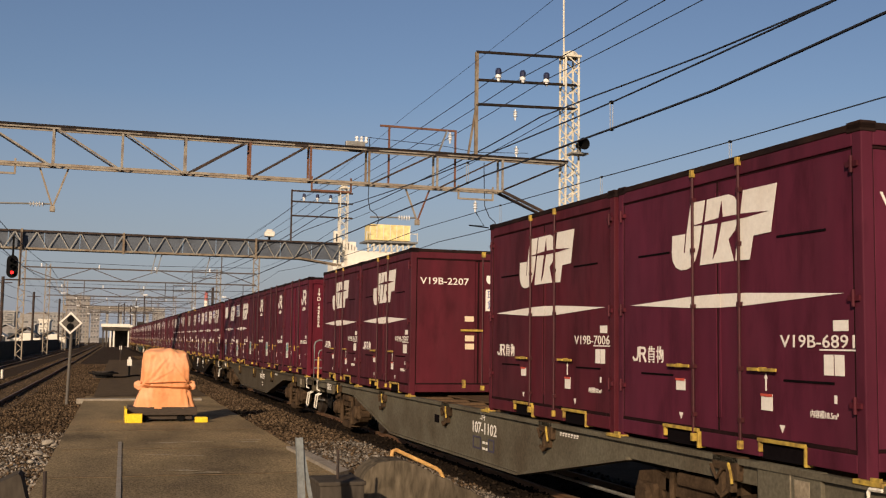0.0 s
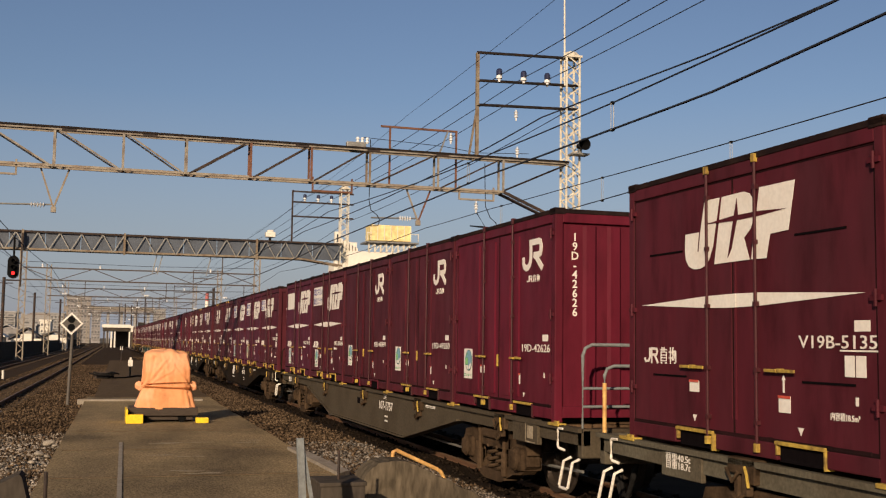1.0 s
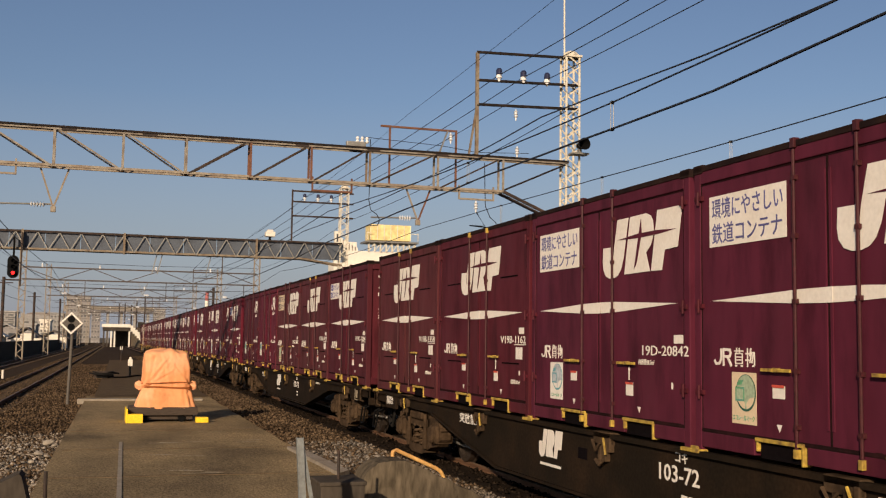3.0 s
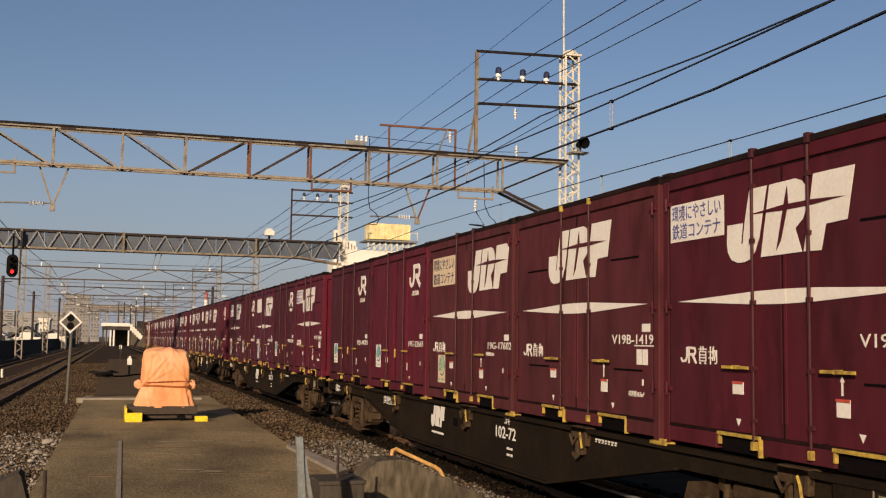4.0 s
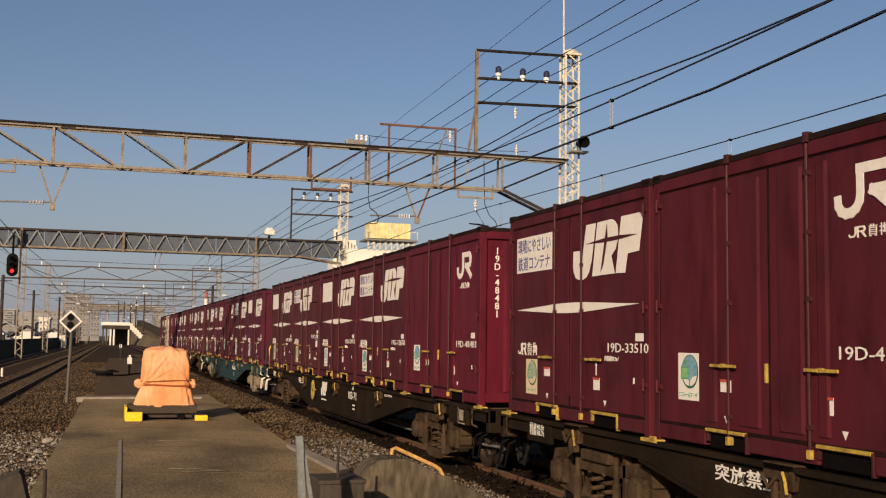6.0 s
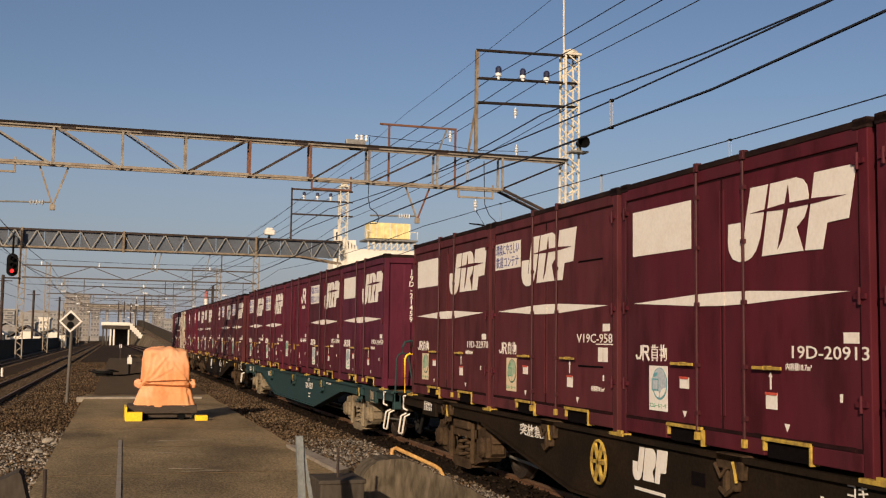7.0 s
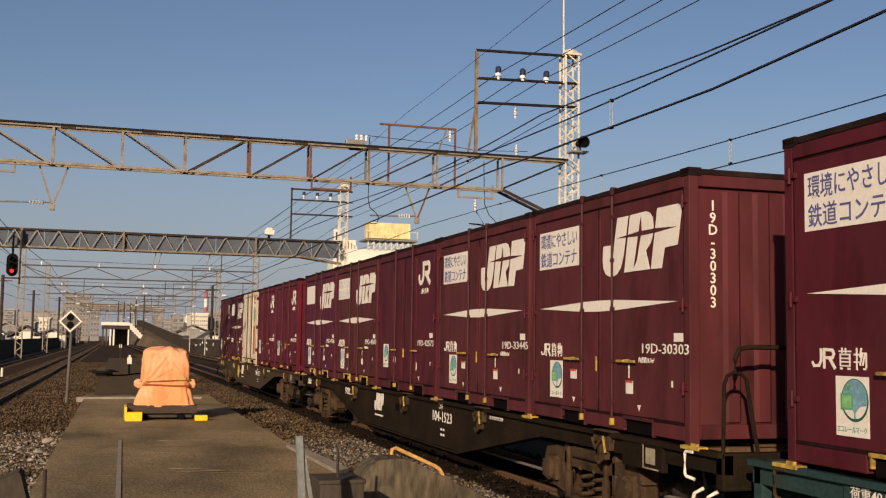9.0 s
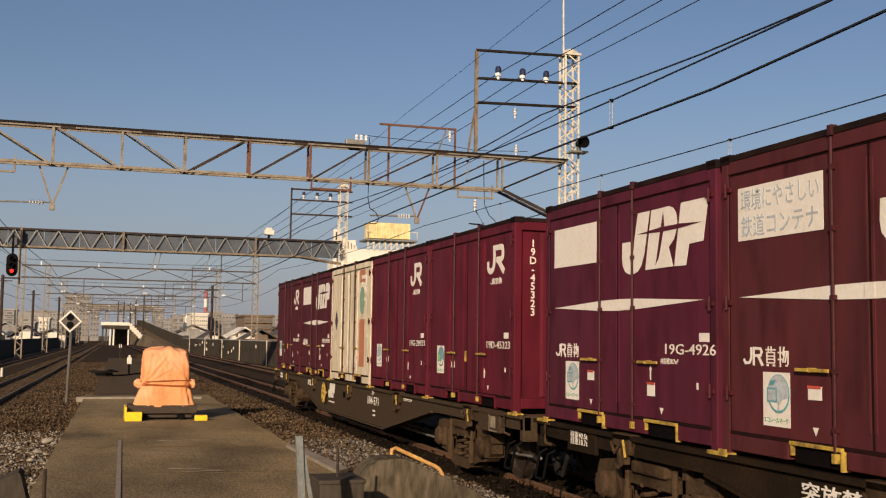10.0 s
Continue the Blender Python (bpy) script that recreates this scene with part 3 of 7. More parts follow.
        if panel:
            pm = BEIGE if panel == "beige" else WHITE
            stick("sign_panel", ("panel", panel == "beige", vc), lambda: mesh_of("sign_panel", plate(bmesh.new(), rect(0, 0.90, 0, 0.345), side_m(3.58, 1.84, lift)) if vc else plate(bmesh.new(), rect(0, 1.11, 0, 0.44), side_m(3.47, 1.755, lift)), pm), "white sign panel on the door")
            if panel != "blank":
                ink = INK if panel == "beige" else FADED_INK if panel == "worn" else BLUE_INK
                for k, line in enumerate(("環境にやさしい", "鉄道コンテナ")):
                    place("panel_lettering", shared(("slogan", k, panel), lambda: text_mesh(line, 0.19, ink, 0.78 if k == 0 else 0.9, 0.006)), c, at=side_m(3.55, 1.84 + 0.20 - 0.165 * k, -0.0025) @ Matrix.Diagonal((0.8, 0.82, 1, 1)) if vc else side_m(3.43, 1.75 + 0.26 - 0.215 * k, -0.0025))
    else:
        stick("square_mark", "jrmark", lambda: mesh_of("square_mark", square_logo(side_m(1.05, 1.80, lift) @ Matrix.Diagonal((0.98, 0.93, 1, 1))), WHITE), "square white painted mark")
        stick("name_mark", "jrname", lambda: mesh_of("name_mark", name_bars(bmesh.new(), side_m(0.90, 1.66, lift), 0.42, 0.085), WHITE))
    if paint != "cream":
        vz = 0.900 if number.startswith("V") else 0.805
        nu = 0.97 if number.startswith("V") else 0.925 if kind == "slab" else 1.05
        place("number", shared(("num", number), lambda: text_mesh(number, 0.135, WHITE, 1, 0.004, 0.87)), c, "white painted number", side_m(nu, vz, 0.002))
        if number.startswith("V"):
            stick("number_rule", "rule", lambda: mesh_of("number_rule", plate(bmesh.new(), rect(0, 0.40, 0, 0.012), side_m(0.50, 0.878, lift)), WHITE))
    pu, pv = (0.34, 1.02) if number.startswith("V") else (0.29, 0.92) if kind == "slab" else (0.38, 0.935)
    stick("weight_plate", ("plate", pu), lambda: mesh_of("weight_plate", plate(bmesh.new(), rect(0, 0.165, 0, 0.078), side_m(pu, pv, lift)), WHITE))

    def tickets():
        bm = bmesh.new()
        plate(bm, rect(0, 0.16, 0, 0.1), side_m(2.57, 0.5, lift))
        plate(bm, rect(0, 0.15, 0, 0.13), side_m(1.24, 0.4, lift))
        plate(bm, [(0, 0.06), (0.035, 0), (0.07, 0.06)], side_m(2.52, 0.24, lift))
        plate(bm, [(0, 0.06), (0.035, 0), (0.07, 0.06)], side_m(1.0, 0.24, lift))
        if number.startswith("V"):
            for k in range(2):
                plate(bm, rect(k * 0.12, k * 0.12 + 0.105, 0, 0.15), side_m(0.45, 0.70, lift))
        stroke(bm, [(0.025, 0.0), (0.025, 0.09)], 0.02, side_m(1.2, 0.56, lift))
        plate(bm, [(0, 0.09), (0.025, 0.13), (0.05, 0.09)], side_m(1.2, 0.56, lift))
        plate(bm, rect(0, 0.03, 0, 0.06), side_m(0.34, 0.5, lift))
        return mesh_of("ticket_print", bm, WHITE)
    stick("ticket_print", ("tickets", number.startswith("V")), tickets)
    if kind == "slab" and paint != "cream":
        vb = number.startswith("V")
        place("volume_lettering", shared(("vol", vb), lambda: text_mesh("内容積18.5m³" if vb else "内容積18.7m³", 0.062, WHITE, 0.9, 0.008)), c, at=side_m(0.62 if vb else 0.98, 0.39 if vb else 0.715, lift + 0.002))
    for k, (u, v) in enumerate(((2.57, 0.585), (1.24, 0.51))):
        stick("red_ticket_head", ("redhead", k), lambda: mesh_of("red_ticket_head", plate(bmesh.new(), rect(0, 0.155, 0, 0.021), side_m(u, v, 0.0)), RED_INK))
    if eco:
        su = 3.14 if kind == "slab" else 3.27
        stick("eco_sticker", ("ecob", eco, kind), lambda: mesh_of("eco_sticker", plate(bmesh.new(), rect(0, 0.35, 0, 0.42), side_m(su, 0.27 if kind == "slab" else 0.40, lift)), BEIGE if eco == "old" else WHITE), "white sticker with a green round mark")
        z = 0.27 if kind == "slab" else 0.40

        def ring(cx, cy, r, n=24):
            return [(cx + r * math.cos(a * 2 * math.pi / n), cy + r * 1.06 * math.sin(a * 2 * math.pi / n)) for a in range(n)]

        def disc():
            bm = plate(bmesh.new(), ring(0.205, 0.255, 0.142), side_m(su, z, -0.003))
            return mesh_of("eco_mark", bm, BLUE_GREEN if eco == "teal" else DARK_GREEN)

        def inner():
            bm = plate(bmesh.new(), ring(0.207, 0.262, 0.130), side_m(su, z, 0.0005), 0.001)
            return mesh_of("eco_globe", bm, SKY_INK if eco == "new" else FADED_INK if eco == "teal" else OLD_GREEN)

        def palm():
            arc = [(0.207 + 0.130 * math.cos(a), 0.262 + 0.138 * math.sin(a)) for a in np.linspace(math.radians(196), math.radians(344), 12)]
            bm = plate(bmesh.new(), arc[:6] + [(0.20, 0.16), (0.17, 0.21)], side_m(su, z, 0.0015), 0.001)
            plate(bm, arc[6:] + [(0.26, 0.21), (0.215, 0.165)], side_m(su, z, 0.0015), 0.001)
            return mesh_of("eco_palm", bm, BEIGE if eco == "old" else WHITE)

        def leaf():
            bm = plate(bmesh.new(), rect(0.06, 0.19, 0.185, 0.30), side_m(su, z, 0.002), 0.0008)
            plate(bm, [(0.08, 0.315), (0.15, 0.32), (0.18, 0.36), (0.11, 0.355)], side_m(su, z, 0.002), 0.001)
            return mesh_of("eco_leaf", bm, BLUE_GREEN if eco == "teal" else GREEN_INK)

        def core():
            return mesh_of("eco_core", plate(bmesh.new(), rect(0.078, 0.174, 0.20, 0.285), side_m(su, z, 0.0028), 0.0008), LEAF_INK if eco == "new" else FADED_INK if eco == "teal" else OLD_GREEN)
        stick("eco_palm", ("ecop", eco, kind), palm)
        stick("eco_core", ("ecoc", eco, kind), core)
        stick("eco_mark", ("ecod", eco, kind), disc)
        stick("eco_globe", ("ecoi", eco, kind), inner)
        stick("eco_leaf", ("ecol", eco, kind), leaf)
        place("eco_lettering", shared(("ecot",), lambda: text_mesh("エコレールマーク", 0.05, GREEN_INK, 0.8, 0.01)), c, at=side_m(su - 0.01, z + 0.03, -0.003))
    if end == "vertical":
        place("end_number", shared(("endnum", number), lambda: text_mesh("\n".join(number), 0.135, WHITE, 1.0, 0.014)), c, "white number painted downwards", end_m(0.53 if number == "19D-21459" else 0.27, 2.12, -0.0125 if number == "19D-21459" else -0.042))
    if end == "slab":
        place("end_number", shared(("endn", number), lambda: text_mesh(number, 0.165, WHITE, 0.93, 0.006, 0.88)), c, "white painted number", end_m(0.17, 1.89, -0.0215))
        sc = Matrix.Diagonal((0.50, 0.46, 1, 1))
        stick("end_mark", "endmark", lambda: mesh_of("end_mark", slanted_logo(end_m(1.36, 1.92, -0.02) @ sc), WHITE), "slanted white painted mark")
        stick("end_panel", "endpanel", lambda: mesh_of("end_panel", plate(bmesh.new(), rect(0, 1.0, 0, 0.37), end_m(1.36, 1.45, -0.02)), WHITE))
        for k, line in enumerate(("環境にやさしい", "鉄道コンテナ")):
            place("panel_lettering", shared(("slogan_end", k), lambda: text_mesh(line, 0.165, BLUE_INK, 0.85, 0.006)), c, at=end_m(1.39, 1.67 - 0.175 * k, -0.0155))
        place("lock_rod", shared("endrod", lambda: mesh_of("lock_rod", tube(bmesh.new(), [(1.30, 0.005, 0.1), (1.30, 0.005, H - 0.06)], 0.014, 8), RUSTROD)), c)
        stick("end_keepers", "endkeep", lambda: mesh_of("end_keepers", boxes((1.27, 1.34, -0.02, 0.03, 0.08, 0.16), (1.27, 1.34, -0.02, 0.03, H - 0.12, H - 0.03), (0.9, 1.3, -0.02, 0.0, 1.09, 1.125), (0.94, 1.0, -0.01, 0.03, 0.12, 0.26)), YELLOW), "yellow end-door fittings")
        for k, (u, v, hh) in enumerate(((0.98, 1.26, 0.09), (0.99, 0.92, 0.10), (0.99, 0.78, 0.10))):
            stick("end_ticket", ("endtick", k), lambda: mesh_of("end_ticket", plate(bmesh.new(), rect(0, 0.165, 0, hh), end_m(u, v, -0.02)), BEIGE))
        place("end_seal", shared("endseal", end_seal_mesh), c, "black rubber door seal")
    return c


def cream_extras(c):
    place("diamond_mark", mesh_of("diamond_mark", plate(bmesh.new(), [(0, 0.2), (0.14, 0), (0.28, 0.2), (0.14, 0.42)], side_m(3.3, 1.1, -0.004)), INK), c, "black diamond mark")
    place("orange_stripe", mesh_of("orange_stripe", plate(plate(bmesh.new(), rect(0, 0.42, 0, 0.95), side_m(0.95, 0.35, -0.004)), rect(0, 0.42, 0, 0.25), side_m(0.95, 2.05, -0.004)), material("faded_orange", (0.45, 0.17, 0.09), 0.6)), c, "faded orange stripe")
    bm = bmesh.new()
    plate(bm, [(0.2 + 0.2 * math.cos(a * math.pi / 8), 0.28 + 0.28 * math.sin(a * math.pi / 8)) for a in range(16)], side_m(0.95, 1.4, -0.004))
    place("oval_mark", mesh_of("oval_mark", bm, material("faded_green", (0.22, 0.36, 0.25), 0.6)), c, "faded green oval mark")


# ---- wagons ----
LEN = 4 * PITCH + L
RADIUS, BOGIE_Y, BASE = 0.43, 2.35, 1.9
AX = W / 2


def wheel_mesh():
    def make():
        bm = bmesh.new()
        for s in (-1, 1):
            prof = [(0.10, 0.62 * s), (0.11, 0.56 * s), (0.33, 0.54 * s), (0.36, 0.60 * s), (RADIUS, 0.60 * s), (RADIUS, 0.50 * s), (RADIUS + 0.028, 0.485 * s), (RADIUS + 0.028, 0.465 * s), (0.36, 0.465 * s), (0.33, 0.50 * s), (0.10, 0.48 * s)]
            lathe(bm, prof, "x", 28)
        lathe(bm, [(0.08, -0.75), (0.08, 0.75)], "x", 12)
        for k in range(3):     # lightening dimples set the turn off
            a = k * 2.094
            box(bm, -0.58, -0.545, 0.22 * math.cos(a) - 0.05, 0.22 * math.cos(a) + 0.05, 0.22 * math.sin(a) - 0.05, 0.22 * math.sin(a) + 0.05)
        return mesh_of("wheelset", bm, WHEEL)
    return shared("wheel", make)


def bogie_frame(pale):
    """Cast side frames: a top beam between the axle boxes, a bowed lower arm under two coil springs, dampers and a bolster."""
    def make():
        bm = bmesh.new()
        for s in (-1, 1):
            x = s * 1.0

            def slab(pts, d0, d1):
                lo, hi = [[bm.verts.new((x + s * d, y, z)) for y, z in pts] for d in (d0, d1)]
                bm.faces.new(lo), bm.faces.new(hi)
                for i in range(len(pts)):
                    j = (i + 1) % len(pts)
                    bm.faces.new((lo[i], lo[j], hi[j], hi[i]))
            slab([(-1.22, 0.50), (-1.15, 0.66), (-0.85, 0.70), (-0.45, 0.62), (0.45, 0.62), (0.85, 0.70), (1.15, 0.66), (1.22, 0.50), (0.85, 0.56), (0.45, 0.50), (-0.45, 0.50), (-0.85, 0.56)], -0.10, 0.10)
            for e in (-1, 1):
                slab([(e * 1.16, 0.56), (e * 1.18, 0.36), (e * 1.02, 0.24), (e * 0.70, 0.20), (e * 0.44, 0.12), (e * 0.40, 0.22), (e * 0.66, 0.36), (e * 0.76, 0.58)], -0.09, 0.09)
                box(bm, x - 0.15, x + 0.15, e * 0.95 - 0.17, e * 0.95 + 0.17, 0.29, 0.58, bevel=0.04)
                lathe(bm, [(0.145, x + s * 0.13), (0.145, x + s * 0.17), (0.11, x + s * 0.20), (0.04, x + s * 0.21)], "x", 14, (0, e * 0.95, RADIUS))
                for k in range(4):
                    a = k * math.pi / 2 + 0.78
                    lathe(bm, [(0.022, x + s * 0.16), (0.022, x + s * 0.20)], "x", 6, (0, e * 0.95 + 0.11 * math.cos(a), RADIUS + 0.11 * math.sin(a)))
                coil = [(x + s * 0.02 + 0.085 * math.cos(k * 0.7), e * 0.17 + 0.085 * math.sin(k * 0.7), 0.18 + 0.0105 * k) for k in range(32)]
                tube(bm, coil, 0.024, 6)
                tube(bm, [(x + s * 0.12, e * 0.47, 0.16), (x + s * 0.12, e * 0.47, 0.45)], 0.045, 8)
                tube(bm, [(x + s * 0.12, e * 0.47, 0.42), (x + s * 0.12, e * 0.47, 0.72)], 0.03, 8)
                box(bm, x - 0.05 + s * 0.05, x + 0.05 + s * 0.05, e * 0.60 - 0.05, e * 0.60 + 0.05, 0.30, 0.78, bevel=0.02)
            slab([(-0.46, 0.10), (-0.40, 0.20), (0.40, 0.20), (0.46, 0.10), (0.3, 0.06), (-0.3, 0.06)], -0.12, 0.12)
            box(bm, x - 0.16, x + 0.16, -0.34, 0.34, 0.62, 0.74, bevel=0.03)
        box(bm, -0.95, 0.95, -0.2, 0.2, 0.45, 0.68, bevel=0.03)
        for e in (-0.5, 0.5):
            box(bm, -0.9, 0.9, e - 0.04, e + 0.04, 0.34, 0.42)
        return mesh_of("side_frame", bm, BOGIE_CREAM if pale else BOGIE)
    return shared(("bogie", pale), make)


def frame_mesh(colour, over0, over1):
    """Side sills with the fish belly, end sills, deck and cross bearers; y runs from the first container's near end."""
    bm = bmesh.new()
    y0, y1 = -over0, LEN + over1
    prof = [(y0, -0.02), (y1, -0.02), (y1, -0.20), (15.4, -0.22), (12.5, -0.72), (6.45, -0.72), (3.5, -0.22), (y0, -0.20)]
    for x in (0.02, W - 0.12):
        a, b = [[bm.verts.new((x + d, y, z)) for y, z in prof] for d in (0.0, 0.10)]
        bm.faces.new(a), bm.faces.new(b)
        for i in range(len(prof)):
            j = (i + 1) % len(prof)
            bm.faces.new((a[i], a[j], b[j], b[i]))
        e = -0.03 if x < 1 else W - 0.03
        box(bm, e, e + 0.06, y0, y1, -0.06, -0.012)
        for (p, q), (r, s) in zip(prof[3:6], prof[4:7]):
            bar(bm, (x + 0.05, p, q), (x + 0.05, r, s), 0.2, 0.03, up=(0, 0, 1))
    for y in (y0, y1 - 0.12):
        box(bm, 0.02, W - 0.02, y, y + 0.12, -0.34, -0.02, bevel=0.02)
    box(bm, AX - 0.2, AX + 0.2, y0, y1, -0.40, -0.10)
    return mesh_of("underframe", bm, WAGON[colour])


def wagon(colour, number, over0, over1, rail0, wheelmark, pale, mark=True, tag="", hoop=False):
    w = tagged(new("container_wagon"), tag, "freight wagon", group="wagons of the train")
    fr = place("underframe", frame_mesh(colour, over0, over1), w)
    lift = -0.018
    later = 0.42 if number.startswith("104") else 0.0      # the later class is lettered further apart
    bearer = shared("bearer", lambda: mesh_of("cross_bearer", boxes((0.12, W - 0.12, -0.07, 0.07, -0.17, -0.035)), RUSTDECK))
    for k in range(24):
        place("cross_bearer", bearer, w, at=pose(0, 0.2 + k * (LEN - 0.4) / 23, 0))
    place("centre_deck", shared("cdeck", lambda: mesh_of("centre_deck", boxes((0.75, 1.7, 0.1, LEN - 0.1, -0.034, -0.012)), RUSTDECK)), w, "rusty brown deck plate")
    if number:
        place("wagon_number", text_mesh(number, 0.215, WHITE, 0.8, 0.010, 0.119 * len(number)), fr, "white wagon number", side_m(8.26 - later, -0.34, lift))
        bm = bmesh.new()
        place("class_letters", shared("koki", lambda: text_mesh("コキ", 0.12, WHITE, 1.0, 0.012)), fr, "white class letters", side_m(7.92 - later, -0.15, lift + 0.002))
        if colour not in ("grey", "drab"):
            place("warning_letters", shared("nohump", lambda: text_mesh("突放禁止", 0.15, WHITE, 1.0, 0.012, 0.92)), fr, "white painted warning letters", side_m(14.11, -0.235, lift))
        place("load_letters", shared("loads", lambda: text_mesh("荷重40.5t\n自重18.7t", 0.085, WHITE, 1.0, 0.003, 0.44)), fr, "white painted load figures", side_m(18.0, -0.14, 0.002))
        for k in range(2):
            plate(bm, rect(0.30, 0.40, -0.07 - k * 0.08, -0.04 - k * 0.08), side_m(8.10 - later, -0.40, lift))
            plate(bm, rect(0.43, 0.50, -0.07 - k * 0.08, -0.04 - k * 0.08), side_m(8.10 - later, -0.40, lift))
        if colour == "grey":
            for u0, u1 in ((0.06, 0.40), (0.68, 0.92)):
                place("framed_mark", mesh_of("framed_mark", plate(plate(plate(plate(bmesh.new(), rect(u0, u1, 0, 0.022), side_m(8.26, -0.56, lift)), rect(u0, u1, 0.15, 0.172), side_m(8.26, -0.56, lift)), rect(u0, u0 + 0.04, 0.022, 0.15), side_m(8.26, -0.56, lift)), rect(u1 - 0.04, u1, 0.022, 0.15), side_m(8.26, -0.56, lift)), INK), fr, "dark painted square frame")
        for k in range(7):
            plate(bm, rect(k * 0.075, k * 0.075 + 0.05, 0.022, 0.04), side_m(5.2, -0.14, lift))
            plate(bm, rect(k * 0.075, k * 0.075 + 0.035, 0, 0.014), side_m(5.2, -0.14, lift))
        tagged(place("small_lettering", mesh_of("small_lettering", bm, WHITE), fr), kind="stuff")
    if mark:
        sc = Matrix.Diagonal((0.42, 0.55, 1, 1))
        bm = slanted_logo(side_m(11.12 + later, -0.42, lift) @ sc)
        plate(bm, rect(0, 0.6, -0.07, -0.04), side_m(11.07 + later, -0.45, lift))
        place("slanted_mark", mesh_of("slanted_mark", bm, WHITE), fr, "small slanted white mark")
    place("data_panel", shared("datapanel", lambda: mesh_of("data_panel", plate(plate(plate(plate(bmesh.new(), rect(0, 0.3, 0, 0.015), side_m(0.85, -0.29, 0.016)), rect(0, 0.3, 0.26, 0.275), side_m(0.85, -0.29, 0.016)), rect(0, 0.015, 0, 0.27), side_m(0.85, -0.29, 0.016)), rect(0.06, 0.24, 0.05, 0.2), side_m(0.85, -0.29, 0.016)), FLAKE)), fr)
    place("data_board", shared(("board", colour), lambda: mesh_of("data_board", boxes((-0.015, 0.05, 0.48, 1.28, -0.30, -0.005), bevel=0.01), WAGON[colour])), fr)
    place("load_board", shared(("load_board", colour), lambda: mesh_of("load_board", boxes((0.0, 0.05, 17.6, 18.3, -0.29, -0.012), bevel=0.01), WAGON[colour])), fr)
    # Black plate on the sill, coloured as the shade of a hole.
    place("hand_hole", shared("hole", lambda: mesh_of("hand_hole", boxes((0.012, 0.06, 9.78, 10.0, -0.34, -0.22)), OPENING_SHADE)), fr, "black plate painted as the shade in hand hole")
    # locking gear under each container
    def gear_mesh():
        bm = boxes((-0.03, 0.10, -0.20, 0.20, -0.13, 0.0), (-0.045, 0.02, -0.11, -0.03, -0.30, -0.08), (-0.02, 0.03, 0.06, 0.12, -0.36, -0.1), (-0.04, 0.02, -0.20, -0.14, -0.2, -0.05), bevel=0.012)
        tube(bm, [(-0.03, -0.08, -0.27), (-0.05, 0.02, -0.34), (-0.03, 0.14, -0.30)], 0.02, 6)
        tube(bm, [(-0.04, 0.2, -0.1), (-0.05, 0.1, -0.2), (-0.04, 0.03, -0.12)], 0.016, 6)
        return mesh_of("lock_gear", bm, WAGON[colour] if colour == "green" else BOGIE)
    gear = shared(("gear", colour == "green"), gear_mesh)
    lever = shared("lever", lambda: mesh_of("lever", tube(bmesh.new(), [(-0.06, -0.1, -0.06), (-0.075, -0.15, -0.12), (-0.065, -0.16, -0.22)], 0.013, 6), YELLOW))
    guide = shared("guide", lambda: mesh_of("corner_guide", boxes((-0.045, 0.06, -0.15, 0.15, -0.03, 0.004), (-0.04, -0.012, -0.12, -0.02, 0.0, 0.03), bevel=0.006), YELLOW))
    for k in range(5):
        g = place("lock_gear", gear, w, "dusty steel locking gear", pose(0, k * PITCH + 1.72, 0))
        place("lever", lever, g, "yellow lever")
    for k in range(6):
        place("corner_guide", guide, w, "yellow corner guide", pose(0, k * PITCH - (0.05 if k < 5 else 0.1), 0))
    # end rails and steps
    for y, s in ((-over0 + 0.05, 1), (LEN + over1 - 0.05, -1)):
        bm = bmesh.new()
        if (s > 0 and rail0) or (s < 0 and hoop):
            if colour in ("grey", "drab") and s > 0:
                tube(bm, [(0.05, y, -0.2), (0.05, y, 0.78), (0.08, y, 0.86), (0.16, y, 0.9), (1.3, y, 0.9)], 0.02, 8)
                tube(bm, [(0.05, y, 0.42), (1.3, y, 0.42)], 0.016, 8)
                tube(bm, [(0.05, y, 0.22), (1.3, y, 0.22)], 0.016, 8)
                place("end_rail", mesh_of("end_rail", bm, POST_BLUE), w, "bent grey pipe handrail")
            elif colour in ("grey", "drab"):
                tube(bm, [(0.05, y, 0.45), (0.05, y, 0.58), (0.08, y, 0.65), (0.16, y, 0.68), (1.1, y, 0.68)], 0.018, 8)
                rail = place("end_rail", mesh_of("end_rail", bm, POST_BLUE), w, "bent pale pipe rail")
                place("sleeve", mesh_of("sleeve", tube(bmesh.new(), [(0.05, y, -0.2), (0.05, y, 0.5)], 0.022, 8), ORANGE_Y), rail, "orange-yellow painted post")
            else:
                tube(bm, [(0.05 + 0.03 * (s < 0), y, -0.2), (0.07, y, 0.56), (0.10, y, 0.63), (0.16, y, 0.66), (0.24, y, 0.65), (0.29, y, 0.6), (0.42, y, -0.15)], 0.017, 8)
                place("end_rail", mesh_of("end_rail", bm, BRIGHT_Y if s < 0 else WAGON[colour]), w, "yellow bent pipe rail" if s < 0 else "bent steel pipe handrail")
                bm = tube(bmesh.new(), [(0.18, y, 0.66), (0.18, y, 0.78), (0.22, y, 0.86), (0.32, y, 0.88), (1.9, y, 0.88), (1.98, y, 0.8), (1.98, y, -0.1)], 0.022, 8)
                place("hand_rail", mesh_of("hand_rail", bm, WAGON[colour]), w, "bent steel pipe handrail")
        g = y + 0.40 * s
